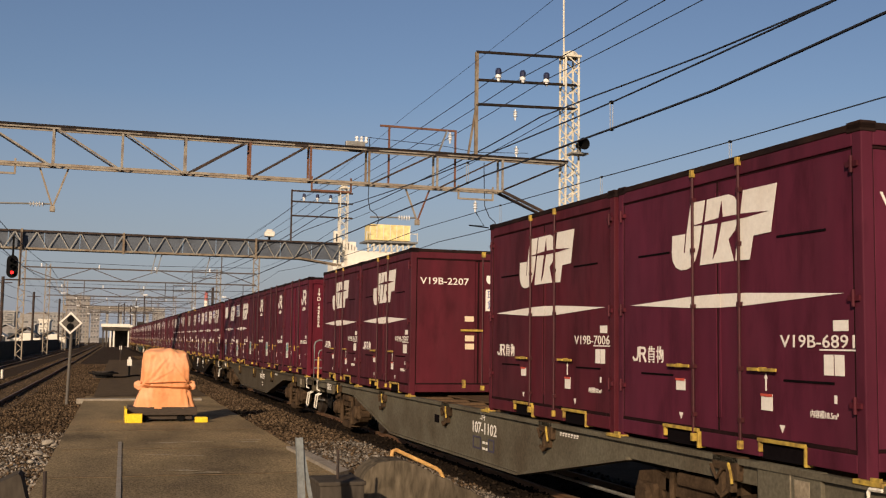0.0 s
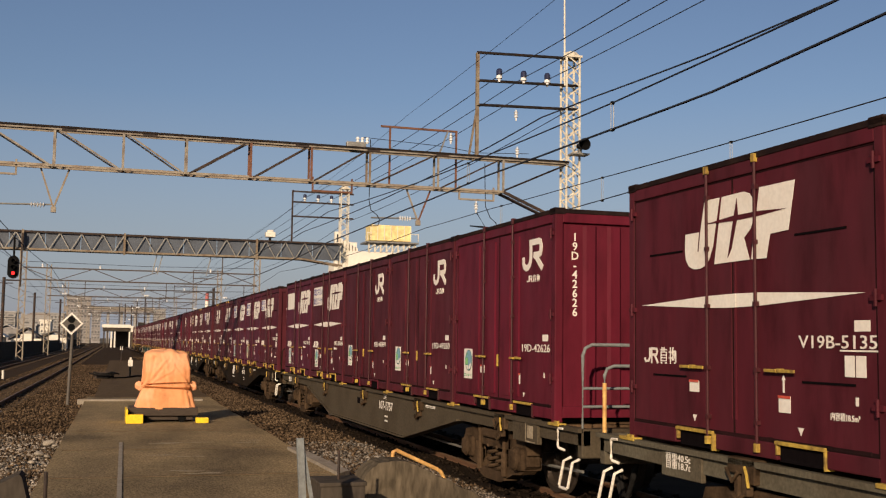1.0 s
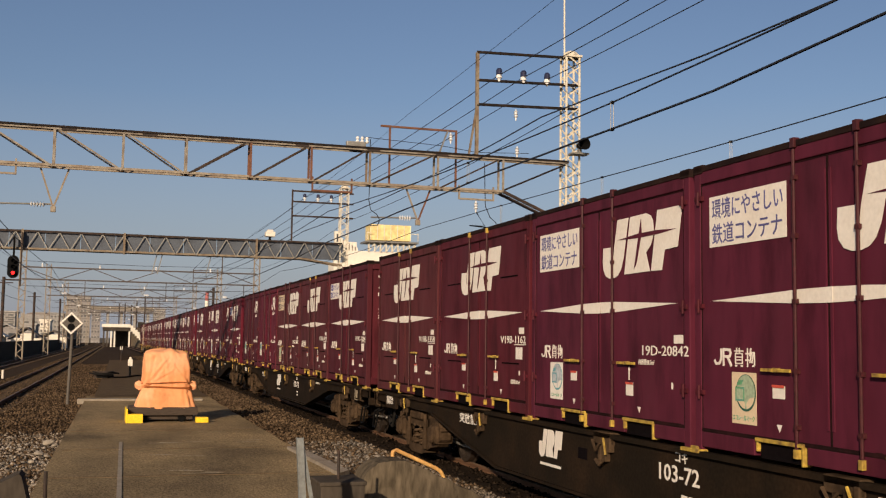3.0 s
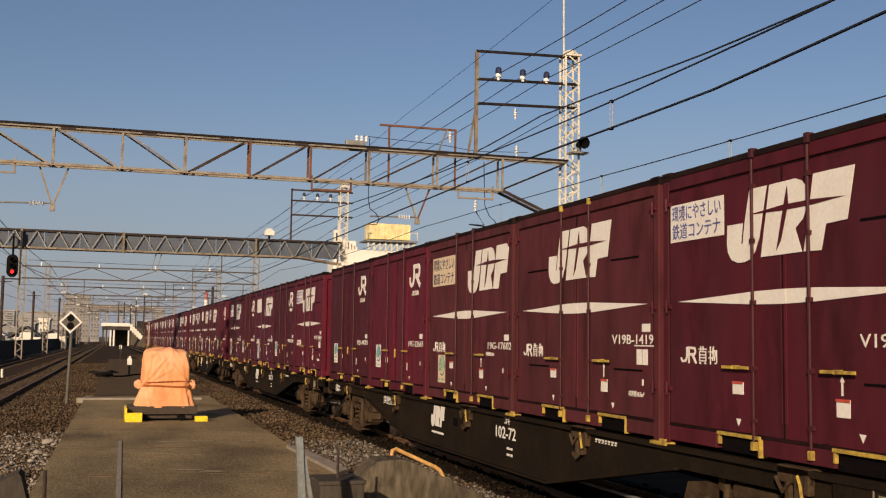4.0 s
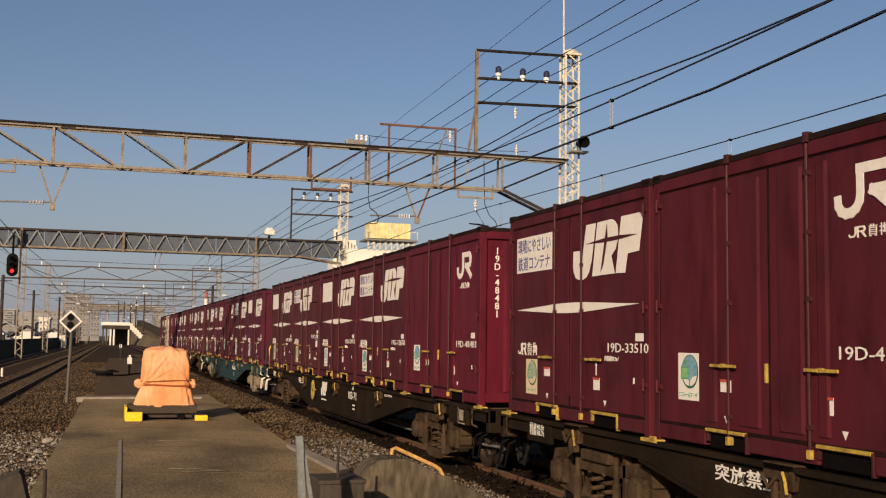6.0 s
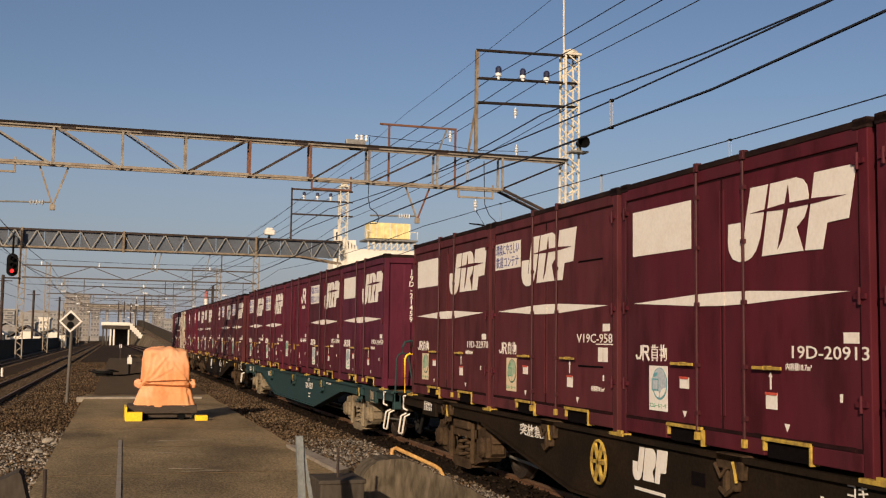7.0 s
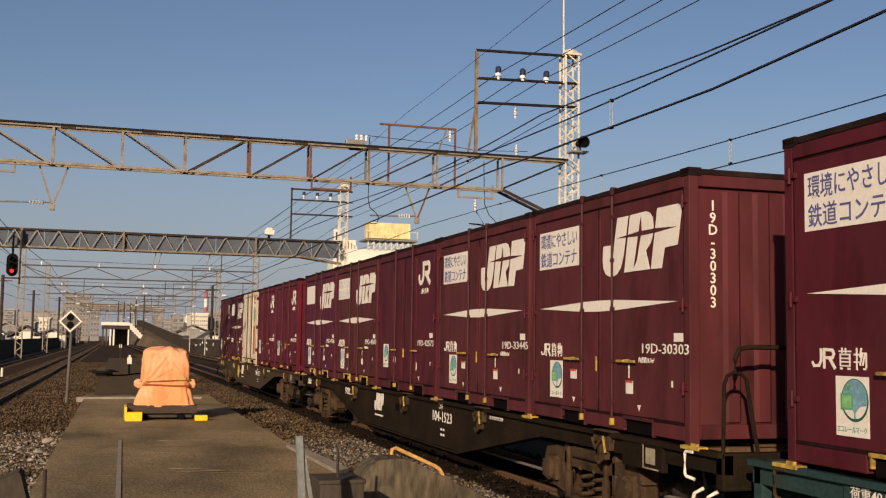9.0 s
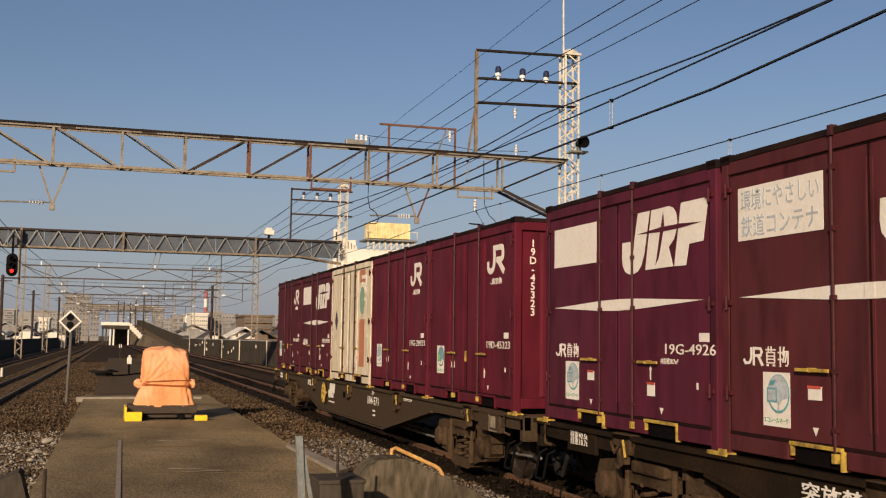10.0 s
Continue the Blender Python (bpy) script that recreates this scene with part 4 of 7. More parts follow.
        bm = tube(bmesh.new(), [(0.02, g - 0.08, -0.05), (-0.03, g - 0.05, -0.045), (-0.03, g + 0.07, -0.05), (-0.03, g + 0.085, -0.07), (-0.03, g + 0.085, -0.24), (-0.03, g + 0.07, -0.265), (0.02, g + 0.0, -0.29)], 0.015, 6)
        white = (s > 0 and rail0) or (s < 0 and hoop)
        place("grab_handle", mesh_of("grab_handle", bm, STEPW if white else BOGIE), w, "white grab handle" if white else "dusty grab handle")
        g = y + 0.24 * s
        bm = tube(bmesh.new(), [(0.07, g - 0.13, -0.36), (-0.015, g - 0.12, -0.40), (-0.03, g - 0.03, -0.68), (-0.03, g, -0.70), (-0.03, g + 0.19, -0.70), (-0.03, g + 0.21, -0.68), (-0.015, g + 0.11, -0.40), (0.07, g + 0.10, -0.36)], 0.017, 6)
        white = (s > 0 and rail0) or (s < 0 and hoop)
        place("step", mesh_of("step", bm, STEPW if white else BLACK), w, "white painted step ladder" if white else "black step ladder")
        bm = boxes((AX - 0.12, AX + 0.12, *sorted((y - 0.05 * s, y - (0.05 + 0.5) * s)), -0.28, 0.0), bevel=0.03)
        place("coupler", mesh_of("coupler", bm, RUBBER), w, "black knuckle coupler")
        bm = tube(bmesh.new(), [(0.45, y, -0.25), (0.42, y - 0.06 * s, -0.5), (0.42, y - 0.2 * s, -0.72), (0.44, y - 0.34 * s, -0.70), (0.45, y - 0.45 * s, -0.4)], 0.028, 8)
        place("air_hose", mesh_of("air_hose", bm, RUBBER), w, "black rubber air hose")
    if wheelmark:
        bm = bmesh.new()
        tube(bm, [(-0.06, 11.72 + 0.17 * math.cos(a * math.pi / 10), -0.33 + 0.22 * math.sin(a * math.pi / 10)) for a in range(21)], 0.016, 6)
        for a in range(3):
            bar(bm, (-0.06, 11.72 + 0.17 * math.cos(a * 1.047), -0.33 + 0.22 * math.sin(a * 1.047)), (-0.06, 11.72 - 0.17 * math.cos(a * 1.047), -0.33 - 0.22 * math.sin(a * 1.047)), 0.03)
        bar(bm, (-0.07, 11.72, -0.33), (0.06, 11.72, -0.33), 0.05)
        place("hand_wheel", mesh_of("hand_wheel", bm, YELLOW), w, "yellow hand brake wheel")
    place("brake_pipe", shared("pipe", lambda: mesh_of("brake_pipe", tube(bmesh.new(), [(0.55, 0.4, -0.62), (0.5, 4.5, -0.74), (0.5, 14.5, -0.74), (0.55, 18.4, -0.62)], 0.02, 6), GALV)), w, "thin grey brake pipe")
    sets = []
    for y in (BOGIE_Y, LEN - BOGIE_Y):
        b = place("bogie", bogie_frame(pale), w, "dusty cast steel bogie frame", pose(AX, y, -DECK))
        for d in (-BASE / 2, BASE / 2):
            sets.append((place("wheelset", wheel_mesh(), b, "steel wheelset", pose(0, d, RADIUS)), d))
    return w, sets


SIDE, DECK = 5.053, 0.997
TRAIN = []      # (thing, y at the clip's start)
WHEELS = []
STARTS = (0.0, 20.789, 41.126, 61.001, 80.879, 100.955, 121.848, 142.210, 162.161)
GAPS = (1.6, 1.850, 1.398, 0.936, 0.939, 1.137, 1.954, 1.423, 1.012, 1.4)


def travel(t):
    """How far the train has come: steady, gaining a little."""
    return -6.249 + 15.431 * t + 0.012507 * t * t


def build_train():
    loads = (
        ("grey", "107-1102", True, False, False, (("V19B-6891", "slab", "purple", "", "", "slab"), ("V19B-7006", "slab", "maroon"), None, ("V19B-2207", "slab", "maroon", "", "", "slab"), ("V19B-5135", "slab", "maroon"))),
        ("drab", "107-1757", True, False, False, (("19D-42626", "jr", "red", "", "new", "vertical"), ("19D-49260", "jr", "maroon", "", "new"), ("19D-48499", "jr", "dark", "", "new"), ("19D-35686", "slab", "maroon", "text", "new"), ("19D-14115", "slab", "purple", "blank", "teal"))),
        ("black", "103-72", True, False, False, (("V19C-4039", "slab", "maroon", "text", "", "vertical"), ("19D-9890", "slab", "purple", "text", "old"), ("19D-20842", "slab", "purple", "text", "teal"), ("V19B-1162", "slab", "maroon"), ("V19B-3358", "slab", "brown"))),
        ("black", "102-72", False, False, False, (("V19C-1284", "slab", "maroon", "text", "", "vertical"), ("V19B-1419", "slab", "brown"), ("19G-17602", "slab", "brown", "beige", "old"), ("19G-22665", "jr", "red", "", "new"), ("19D-44783", "jr", "dark", "", "new"))),
        ("black", "102-71", False, False, False, (("V19C-6094", "slab", "red", "text", "", "vertical"), ("19D-45784", "jr", "dark", "", "new"), ("19D-17798", "slab", "purple", "blank", "teal"), ("19D-43832", "jr", "maroon", "", "new"), ("19D-33510", "slab", "maroon", "text", "old"))),
        ("black", "103-71", False, True, False, (("19D-48481", "jr", "red", "", "new", "vertical"), ("19G-12670", "slab", "maroon", "text", "new"), ("19D-20913", "slab", "maroon", "blank", "teal"), ("V19C-958", "slab", "brown", "text", "old"), ("19D-22970", "slab", "brown", "blank", "old"))),
        ("green", "104-1827", True, False, True, (("19D-21459", "slab", "purple", "blank", "teal", "vertical"), ("19D-21890", "slab", "maroon", "text", "teal"), ("19D-50946", "jr", "red", "", "new"), ("19D-35664", "slab", "red", "text", "new"), ("19D-36080", "slab", "maroon", "text", "new"))),
        ("black", "104-1523", True, False, False, (("19D-30303", "slab", "brown", "text", "new", "vertical"), ("19D-33445", "slab", "brown", "text", "new"), ("19D-42573", "jr", "maroon", "", "new"), ("19D-4502", "slab", "brown", "worn", "teal"), ("19G-4926", "slab", "purple", "blank", "teal"))),
        ("brown", "104-571", False, True, False, (("19D-45323", "jr", "red", "", "new", "vertical"), ("19G-20921", "jr", "red", "", "teal"), ("cream", "jr", "cream"), ("19D-28184", "slab", "maroon", "blank", ""), ("19D-48407", "jr", "maroon", "", "new"))),
    )
    tones = {"grey": "weathered grey", "drab": "dusty brown-grey", "black": "sooty black", "green": "blue-green", "brown": "brake-dust brown"}
    for i, (colour, number, rail0, hand, pale, boxes_) in enumerate(loads):
        o0, o1 = GAPS[i] / 2 - 0.22, GAPS[i + 1] / 2 - 0.22
        w, sets = wagon(colour, number, o0, o1, rail0, hand, pale, colour not in ("grey", "drab", "green"), "%s flat container wagon with fish-belly side sills, on rails" % tones[colour], i in (0, 5))
        y = STARTS[i]
        w.matrix_basis = pose(SIDE, y - travel(0), DECK)
        TRAIN.append((w, y, DECK))
        WHEELS.extend(sets)
        for k, row in enumerate(boxes_):
            if row is None:
                continue
            c = container(*row, tag="cream container on wagon with black diamond and orange stripe" if row[2] == "cream" else "")
            if row[2] == "cream":
                cream_extras(c)
            c.matrix_basis = pose(SIDE, y + k * PITCH - travel(0), DECK)
            TRAIN.append((c, y + k * PITCH, DECK))


build_train()


# ---- ground, tracks, platform ----
def track_x(x0, y):
    """Sideways place of the tracks on the camera's left, which draw in to the right."""
    return x0 + 0.0205 * (min(y, 60) - 34) + 0.0160 * max(y - 60, 0)


def ground():
    bm = bmesh.new()
    bmesh.ops.create_grid(bm, x_segments=2, y_segments=2, size=4500)
    bmesh.ops.translate(bm, verts=bm.verts, vec=(0, 0, -0.6))
    tagged(part("ground", bm, FIELD), "dull earth and town ground to the horizon", "ground", kind="structure")
    bm = bmesh.new()
    nx, ny = 46, 160
    grid = []
    for j in range(ny + 1):
        y = -30 + 450 * (j / ny) ** 1.6
        row = []
        for i in range(nx + 1):
            x = -16 + 31.0 * i / nx
            z = -0.16 + 0.05 * noise.noise((x * 0.7, y * 0.5, 3)) + 0.03 * noise.noise((x * 3, y * 3, 9))
            if 2.8 < x < 4.9 and y < 60:
                z += 0.05
            row.append(bm.verts.new((x, y, z)))
        grid.append(row)
    for a, b in zip(grid, grid[1:]):
        for i in range(nx):
            bm.faces.new((a[i], a[i + 1], b[i + 1], b[i]))
    # Dark strips along both tracks: oil, with the train's shade in the colour.
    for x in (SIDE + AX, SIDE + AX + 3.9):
        tagged(part("oily_trackbed", boxes((x - 1.15, x + 1.15, -30, 300, -0.4, -0.085 - (x > 8) * 0.01)), OILY_SHADE), "oily stone bed coloured dark as the shade under train", "ballast", kind="structure")
    tagged(part("ballast_bed", bm, BALLAST, smooth=True), "brown-grey crushed stone track bed", "ballast", kind="structure")


def heap(name, mat, seed, strips, label, lift=0.0):
    """Loose stones strewn over strips of the ground: count, x from and to, y from and to, crowding."""
    rng = np.random.default_rng(seed)
    base = np.array([(1, 0, 0), (-1, 0, 0), (0, 1, 0), (0, -1, 0), (0, 0, 1), (0, 0, -1)], float)
    tri = np.array([(0, 2, 4), (2, 1, 4), (1, 3, 4), (3, 0, 4), (2, 0, 5), (1, 2, 5), (3, 1, 5), (0, 3, 5)])
    spots = []
    for n, xa, xb, ya, yb, power in strips:
        y = ya + (yb - ya) * rng.random(n) ** power
        x = rng.uniform(xa, xb, n)
        if xb < 0:
            x = x + 0.016 * (y - 20)
        spots.append(np.stack([x, y], 1))
    p = np.concatenate(spots)
    n = len(p)
    z = np.where((p[:, 0] > 3.0) & (p[:, 0] < 4.9), -0.085, -0.125) + lift + rng.normal(0, 0.018, n)
    size = rng.uniform(0.018, 0.042, n)
    v = base[None] * (1 + rng.uniform(-0.35, 0.35, (n, 6, 3))) + rng.uniform(-0.28, 0.28, (n, 6, 3))
    a = rng.uniform(0, 6.28, n)
    ca, sa = np.cos(a), np.sin(a)
    vx = v[..., 0] * ca[:, None] - v[..., 1] * sa[:, None]
    vy = v[..., 0] * sa[:, None] + v[..., 1] * ca[:, None]
    v = np.stack([vx, vy, v[..., 2] * 0.75], -1) * size[:, None, None] + np.concatenate([p, z[:, None]], 1)[:, None]
    f = (tri[None] + 6 * np.arange(n)[:, None, None]).reshape(-1)
    me = bpy.data.meshes.new(name)
    me.vertices.add(n * 6)
    me.vertices.foreach_set("co", v.reshape(-1).astype(np.float32))
    me.loops.add(len(f))
    me.loops.foreach_set("vertex_index", f.astype(np.int32))
    me.polygons.add(len(f) // 3)
    me.polygons.foreach_set("loop_start", np.arange(0, len(f), 3, dtype=np.int32))
    me.update(calc_edges=True)
    me.materials.append(mat)
    tagged(new(name, me), label, "ballast", kind="stuff")


def stones():
    heap("ballast_stones", STONE, 5, ((15000, 3.2, 5.1, 11, 21, 1.5),), "loose grey and brown crushed ballast stones")
    heap("pale_stones", PALE_STONE, 9, ((9000, -2.3, -0.3, 12, 24, 1.5),), "loose pale grey crushed ballast stones")
    heap("brown_stones", BROWN_STONE, 7, ((30000, 3.2, 5.15, 14, 85, 1.6), (20000, -2.3, -0.2, 14, 85, 1.6), (9000, -4.6, -2.3, 25, 110, 1.5), (3000, 3.6, 5.1, 60, 120, 1.2)), "loose dust-brown crushed ballast stones")
    # These stones carry the same painted shade as the strips.
    heap("oily_stones", OILY_SHADE, 6, ((9000, 5.1, 7.4, 9, 60, 1.8),), "oily stones coloured dark as the shade between rails", 0.04)
    bm = bmesh.new()
    for x, y, s in ((-0.78, 21.3, 0.10), (-0.66, 20.8, 0.06), (-0.86, 19.4, 0.08), (-0.72, 19.0, 0.05), (-0.9, 18.2, 0.06)):
        ret = bmesh.ops.create_icosphere(bm, subdivisions=2, radius=s)
        for q in ret["verts"]:
            q.co = Vector((q.co.x, q.co.y, q.co.z * 0.55)) * (1 + 0.5 * noise.noise(q.co * 9 + Vector((x, y, 0)))) + Vector((x, y, -0.04))
    tagged(part("broken_concrete", bm, material("pale_rubble", (0.30, 0.26, 0.2), 0.9)), "pale broken concrete lumps lying on ballast", "rubble", kind="stuff")


def rail_bm(pts):
    """A rail of I section swept along the points."""
    sec = ((-0.055, -0.15), (0.055, -0.15), (0.055, -0.135), (0.010, -0.12), (0.010, -0.035), (0.032, -0.03), (0.032, -0.004), (-0.032, -0.004), (-0.032, -0.03), (-0.010, -0.035), (-0.010, -0.12), (-0.055, -0.135))
    bm = bmesh.new()
    rings = [[bm.verts.new((x + a, y, z + b)) for a, b in sec] for x, y, z in pts]
    for p, q in zip(rings, rings[1:]):
        for i in range(len(sec)):
            j = (i + 1) % len(sec)
            bm.faces.new((p[i], p[j], q[j], q[i]))
    return bm


def head_bm(pts):
    bm = bmesh.new()
    for a, b in zip(pts, pts[1:]):
        bar(bm, (a[0], a[1], a[2] - 0.002), (b[0], b[1], b[2] - 0.002), 0.05, 0.006)
    return bm


def track(where, far, label, z=0.0, first=-20.0, near=(14, 70)):
    t = tagged(new("railway_track"), label, "railway track", kind="structure")
    for s in (-0.5335, 0.5335):
        ys = [first + k * (far - first) / 40 for k in range(41)]
        pts = [(where(y) + s, y, z) for y in ys]
        r = part("rail", rail_bm(pts), RAIL, t, "rusty steel rail")
        part("rail_head", head_bm(pts), RAILTOP, r, "polished rail head")
    sl = shared("sleeper", lambda: mesh_of("sleeper", boxes((-1.0, 1.0, -0.1, 0.1, -0.30, -0.125), bevel=0.012), SLEEPER))
    y = near[0]
    while y < near[1]:
        place("sleeper", sl, t, at=pose(where(y), y, z + 0.015))
        y += 0.62
    bm = bmesh.new()
    while y < far:
        box(bm, where(y) - 1, where(y) + 1, y - 0.1, y + 0.1, z - 0.28, z - 0.115)
        y += 0.62
    tagged(part("far_sleepers", bm, SLEEPER, t), kind="stuff")
    return t


def platform():
    p = new("platform_surface")
    tagged(p, "worn brown asphalt walkway between the tracks", "walkway", kind="structure")
    bm = bmesh.new()

    def edge(y):
        return -0.98 + 0.0195 * y + 0.02 * noise.noise((y * 0.8, 0, 0)), 3.30 + 0.005 * y + 0.0006 * max(y - 24, 0) ** 2 * (1 if y < 50 else 0.6) + 0.04 * noise.noise((y * 0.6, 5, 0))
    rows = []
    for j in range(90):
        y = -12 + j * 0.55
        a, b = edge(y)
        b = min(b, 4.1)
        rows.append([bm.verts.new((a + (b - a) * i / 10, y, 0.0 + 0.006 * noise.noise((i, y, 1)))) for i in range(11)] + [bm.verts.new((a, y, -0.25)), bm.verts.new((b, y, -0.25))])
    for r, q in zip(rows, rows[1:]):
        for i in range(10):
            bm.faces.new((r[i], r[i + 1], q[i + 1], q[i]))
        bm.faces.new((r[11], r[0], q[0], q[11])), bm.faces.new((r[10], r[12], q[12], q[10]))
    part("asphalt", bm, ASPHALT, p)
    bm = bmesh.new()
    rows = []
    for j in range(60):
        y = 36.5 + j * 1.0
        a, b = -0.05 + 0.018 * (y - 36), 3.55 + 0.012 * (y - 36) + 0.15 * noise.noise((y * 0.3, 2, 2))
        rows.append([bm.verts.new((a, y, -0.2)), bm.verts.new((a, y, 0.012)), bm.verts.new((b, y, 0.012)), bm.verts.new((b, y, -0.2))])
    for r, q in zip(rows, rows[1:]):
        for i in range(3):
            bm.faces.new((r[i], r[i + 1], q[i + 1], q[i]))
    part("dark_asphalt", bm, PATCH, p, "darker asphalt strip further on")
    part("edge_beam", boxes((-0.52, 3.15, 34.2, 34.5, -0.1, 0.06), bevel=0.02), PALE_STRIP, p, "pale concrete cross beam")
    part("painted_line", bar(bmesh.new(), (0.255, 11.0, 0.004), (0.47, 20.7, 0.004), 0.06, 0.016), PALE_STRIP, p, "worn pale painted line")
    bm = bmesh.new()
    rng = random.Random(4)
    for _ in range(13):
        x, y = rng.uniform(0.9, 3.0), rng.choice((16.0, 18.3, 20.6, 23.0)) + rng.uniform(-0.25, 0.25)
        l = rng.uniform(0.12, 0.4)
        n = 9
        pts = [(l * math.cos(a * 2 * math.pi / n) * rng.uniform(0.5, 1), 0.05 * math.sin(a * 2 * math.pi / n) * rng.uniform(0.3, 1)) for a in range(n)]
        plate(bm, pts, Matrix.Translation((x, y, 0.006)), 0.002)
    crack = bmesh.new()
    for y0, xa, xb in ((15.6, -0.55, 3.3), (19.4, -0.5, 3.3), (23.2, -0.45, 3.3)):
        pts = [(xa + (xb - xa) * k / 24, y0 + 0.05 * noise.noise((k * 0.7, y0, 0)) + 0.02 * noise.noise((k * 2.3, y0, 4))) for k in range(25)]
        for a, b in zip(pts, pts[1:]):
            bar(crack, (a[0], a[1], 0.004), (b[0], b[1], 0.004), rng.uniform(0.012, 0.03), 0.008)
    tagged(part("surface_crack", crack, PATCH, p, "dark open joints in the asphalt"), kind="stuff")
    tagged(part("paint_flakes", bm, FLAKE, p, "remains of pale paint"), kind="stuff")


def tarp_machine():
    """The machine under an orange sheet, on its trolley."""
    m = tagged(new("covered_machine"), "machine wrapped in orange tarpaulin on low trolley, on walkway", "machine")
    bm = bmesh.new()
    rings = []
    prof = ((0.0, 0.67, 0.44), (0.10, 0.645, 0.43), (0.25, 0.60, 0.41), (0.38, 0.555, 0.385), (0.44, 0.535, 0.37), (0.50, 0.53, 0.365), (0.56, 0.535, 0.37), (0.70, 0.525, 0.365), (0.95, 0.515, 0.35), (1.15, 0.515, 0.34), (1.24, 0.51, 0.33), (1.29, 0.48, 0.31), (1.33, 0.34, 0.22), (1.35, 0.16, 0.10), (1.355, 0.04, 0.03))
    hs = [p[0] for p in prof]
    levels = [1.355 * (1 - (1 - k / 54) ** 1.25) for k in range(55)]
    seg = 150
    # creases running from a point to a point on the front: u, h, u, h, width, depth
    creases = ((-0.50, 0.50, -0.05, 1.10, 0.030, 0.030), (-0.48, 0.52, 0.10, 0.86, 0.022, 0.022), (-0.46, 0.48, -0.34, 1.20, 0.030, 0.030), (0.50, 0.50, 0.42, 1.22, 0.028, 0.032), (0.48, 0.52, 0.15, 0.95, 0.022, 0.020),
               (-0.50, 0.40, -0.62, 0.05, 0.035, 0.034), (-0.40, 0.40, -0.36, 0.02, 0.025, 0.020), (0.50, 0.40, 0.62, 0.05, 0.035, 0.034), (0.42, 0.40, 0.46, 0.05, 0.03, 0.024), (-0.2, 0.40, 0.25, 0.22, 0.022, 0.016), (0.0, 0.62, 0.45, 0.58, 0.02, 0.016), (-0.1, 1.27, 0.02, 0.75, 0.03, 0.014))
    for h in levels:
        rx, ry = float(np.interp(h, hs, [p[1] for p in prof])), float(np.interp(h, hs, [p[2] for p in prof]))
        ring = []
        for i in range(seg):
            a = 2 * math.pi * i / seg
            c, s_ = math.cos(a), math.sin(a)
            q = (abs(c) ** 5 + abs(s_) ** 5) ** -0.2
            u = rx * q * c
            fold = 1 + 0.07 * noise.noise((c * 1.7, s_ * 1.7, h * 1.5)) + 0.075 * (0.4 - abs(noise.noise((c * 3.2 + 1.4 * h, s_ * 3.2, h * 2.2 - c)))) + 0.040 * (0.4 - abs(noise.noise((c * 7 - h, s_ * 7, h * 6 + 2 * c)))) + 0.008 * noise.noise((c * 15, s_ * 15, h * 11))
            for u0, h0, u1, h1, wd, dp in creases:
                t = ((u - u0) * (u1 - u0) + (h - h0) * (h1 - h0)) / ((u1 - u0) ** 2 + (h1 - h0) ** 2)
                if s_ < 0.4 and -0.05 < t < 1.05:
                    off = ((u - u0) * (h1 - h0) - (h - h0) * (u1 - u0)) / math.hypot(u1 - u0, h1 - h0)
                    fold += 2.1 * dp * (1 - 0.45 * t) * (math.exp(-(off / wd) ** 2) - 0.8 * math.exp(-((off - 1.8 * wd) / wd) ** 2))
            top = max(0.0, (h - 1.0) / 0.35)
            lump = top * (0.07 * noise.noise((u * 4, s_ * 2, 7)) - 0.09 * max(0.0, u) - 0.05 * max(0.0, -u))
            ring.append(bm.verts.new((u * fold * (1 - 0.05 * top) - 0.02 * top, ry * q * s_ * fold, h + lump + (0.03 * noise.noise((a * 2.5, 0, 5)) if h < 0.02 else 0))))
        rings.append(ring)
    for p, q in zip(rings, rings[1:]):
        for i in range(seg):
            bm.faces.new((p[i], p[(i + 1) % seg], q[(i + 1) % seg], q[i]))
    bm.faces.new(rings[-1])
    sheet = part("tarpaulin", bm, TARP, m, "creased orange tarpaulin", smooth=True)
    sheet.matrix_basis = pose(0, 0, 0.30)
    for s in (-1, 1):
        bm = bmesh.new()
        bmesh.ops.create_icosphere(bm, subdivisions=3, radius=0.10)
        for v in bm.verts:
            v.co = v.co * (1 + 0.45 * noise.noise(v.co * 14)) + Vector((s * 0.60, -0.20, 0.82))
        part("tarpaulin_knot", bm, TARP, m, "bunched sheet tied off", smooth=True)
    for h in (0.77, 0.80, 0.88):
        bm = bmesh.new()
        pts = []
        for i in range(33):
            a = 2 * math.pi * i / 32
            c, s = math.cos(a), math.sin(a)
            q = (abs(c) ** 4.5 + abs(s) ** 4.5) ** (-1 / 4.5)
            pts.append((0.585 * q * c, 0.41 * q * s, h + 0.02 * math.sin(2 * a + h * 40)))
        tube(bm, pts, 0.011, 6)
        part("cord", bm, CORD, m, "cord tied round the sheet")
    part("trolley_bed", boxes((-0.82, 0.70, -0.46, 0.45, 0.15, 0.335), (-0.6, 0.6, -0.36, -0.24, 0.05, 0.16), bevel=0.015), TIMBER, m, "dark timber trolley bed")
    for x0, x1, z1 in ((-0.85, -0.52, 0.20), (0.64, 0.92, 0.12)):
        part("wheel_chock", boxes((x0, x1, -0.75, -0.52, -0.0, z1), bevel=0.015), BRIGHT_Y, m, "bright yellow block")
    part("side_plate", boxes((-0.89, -0.85, -0.74, 0.3, 0.0, 0.31), bevel=0.008), BRIGHT_Y, m)
    bm = bmesh.new()
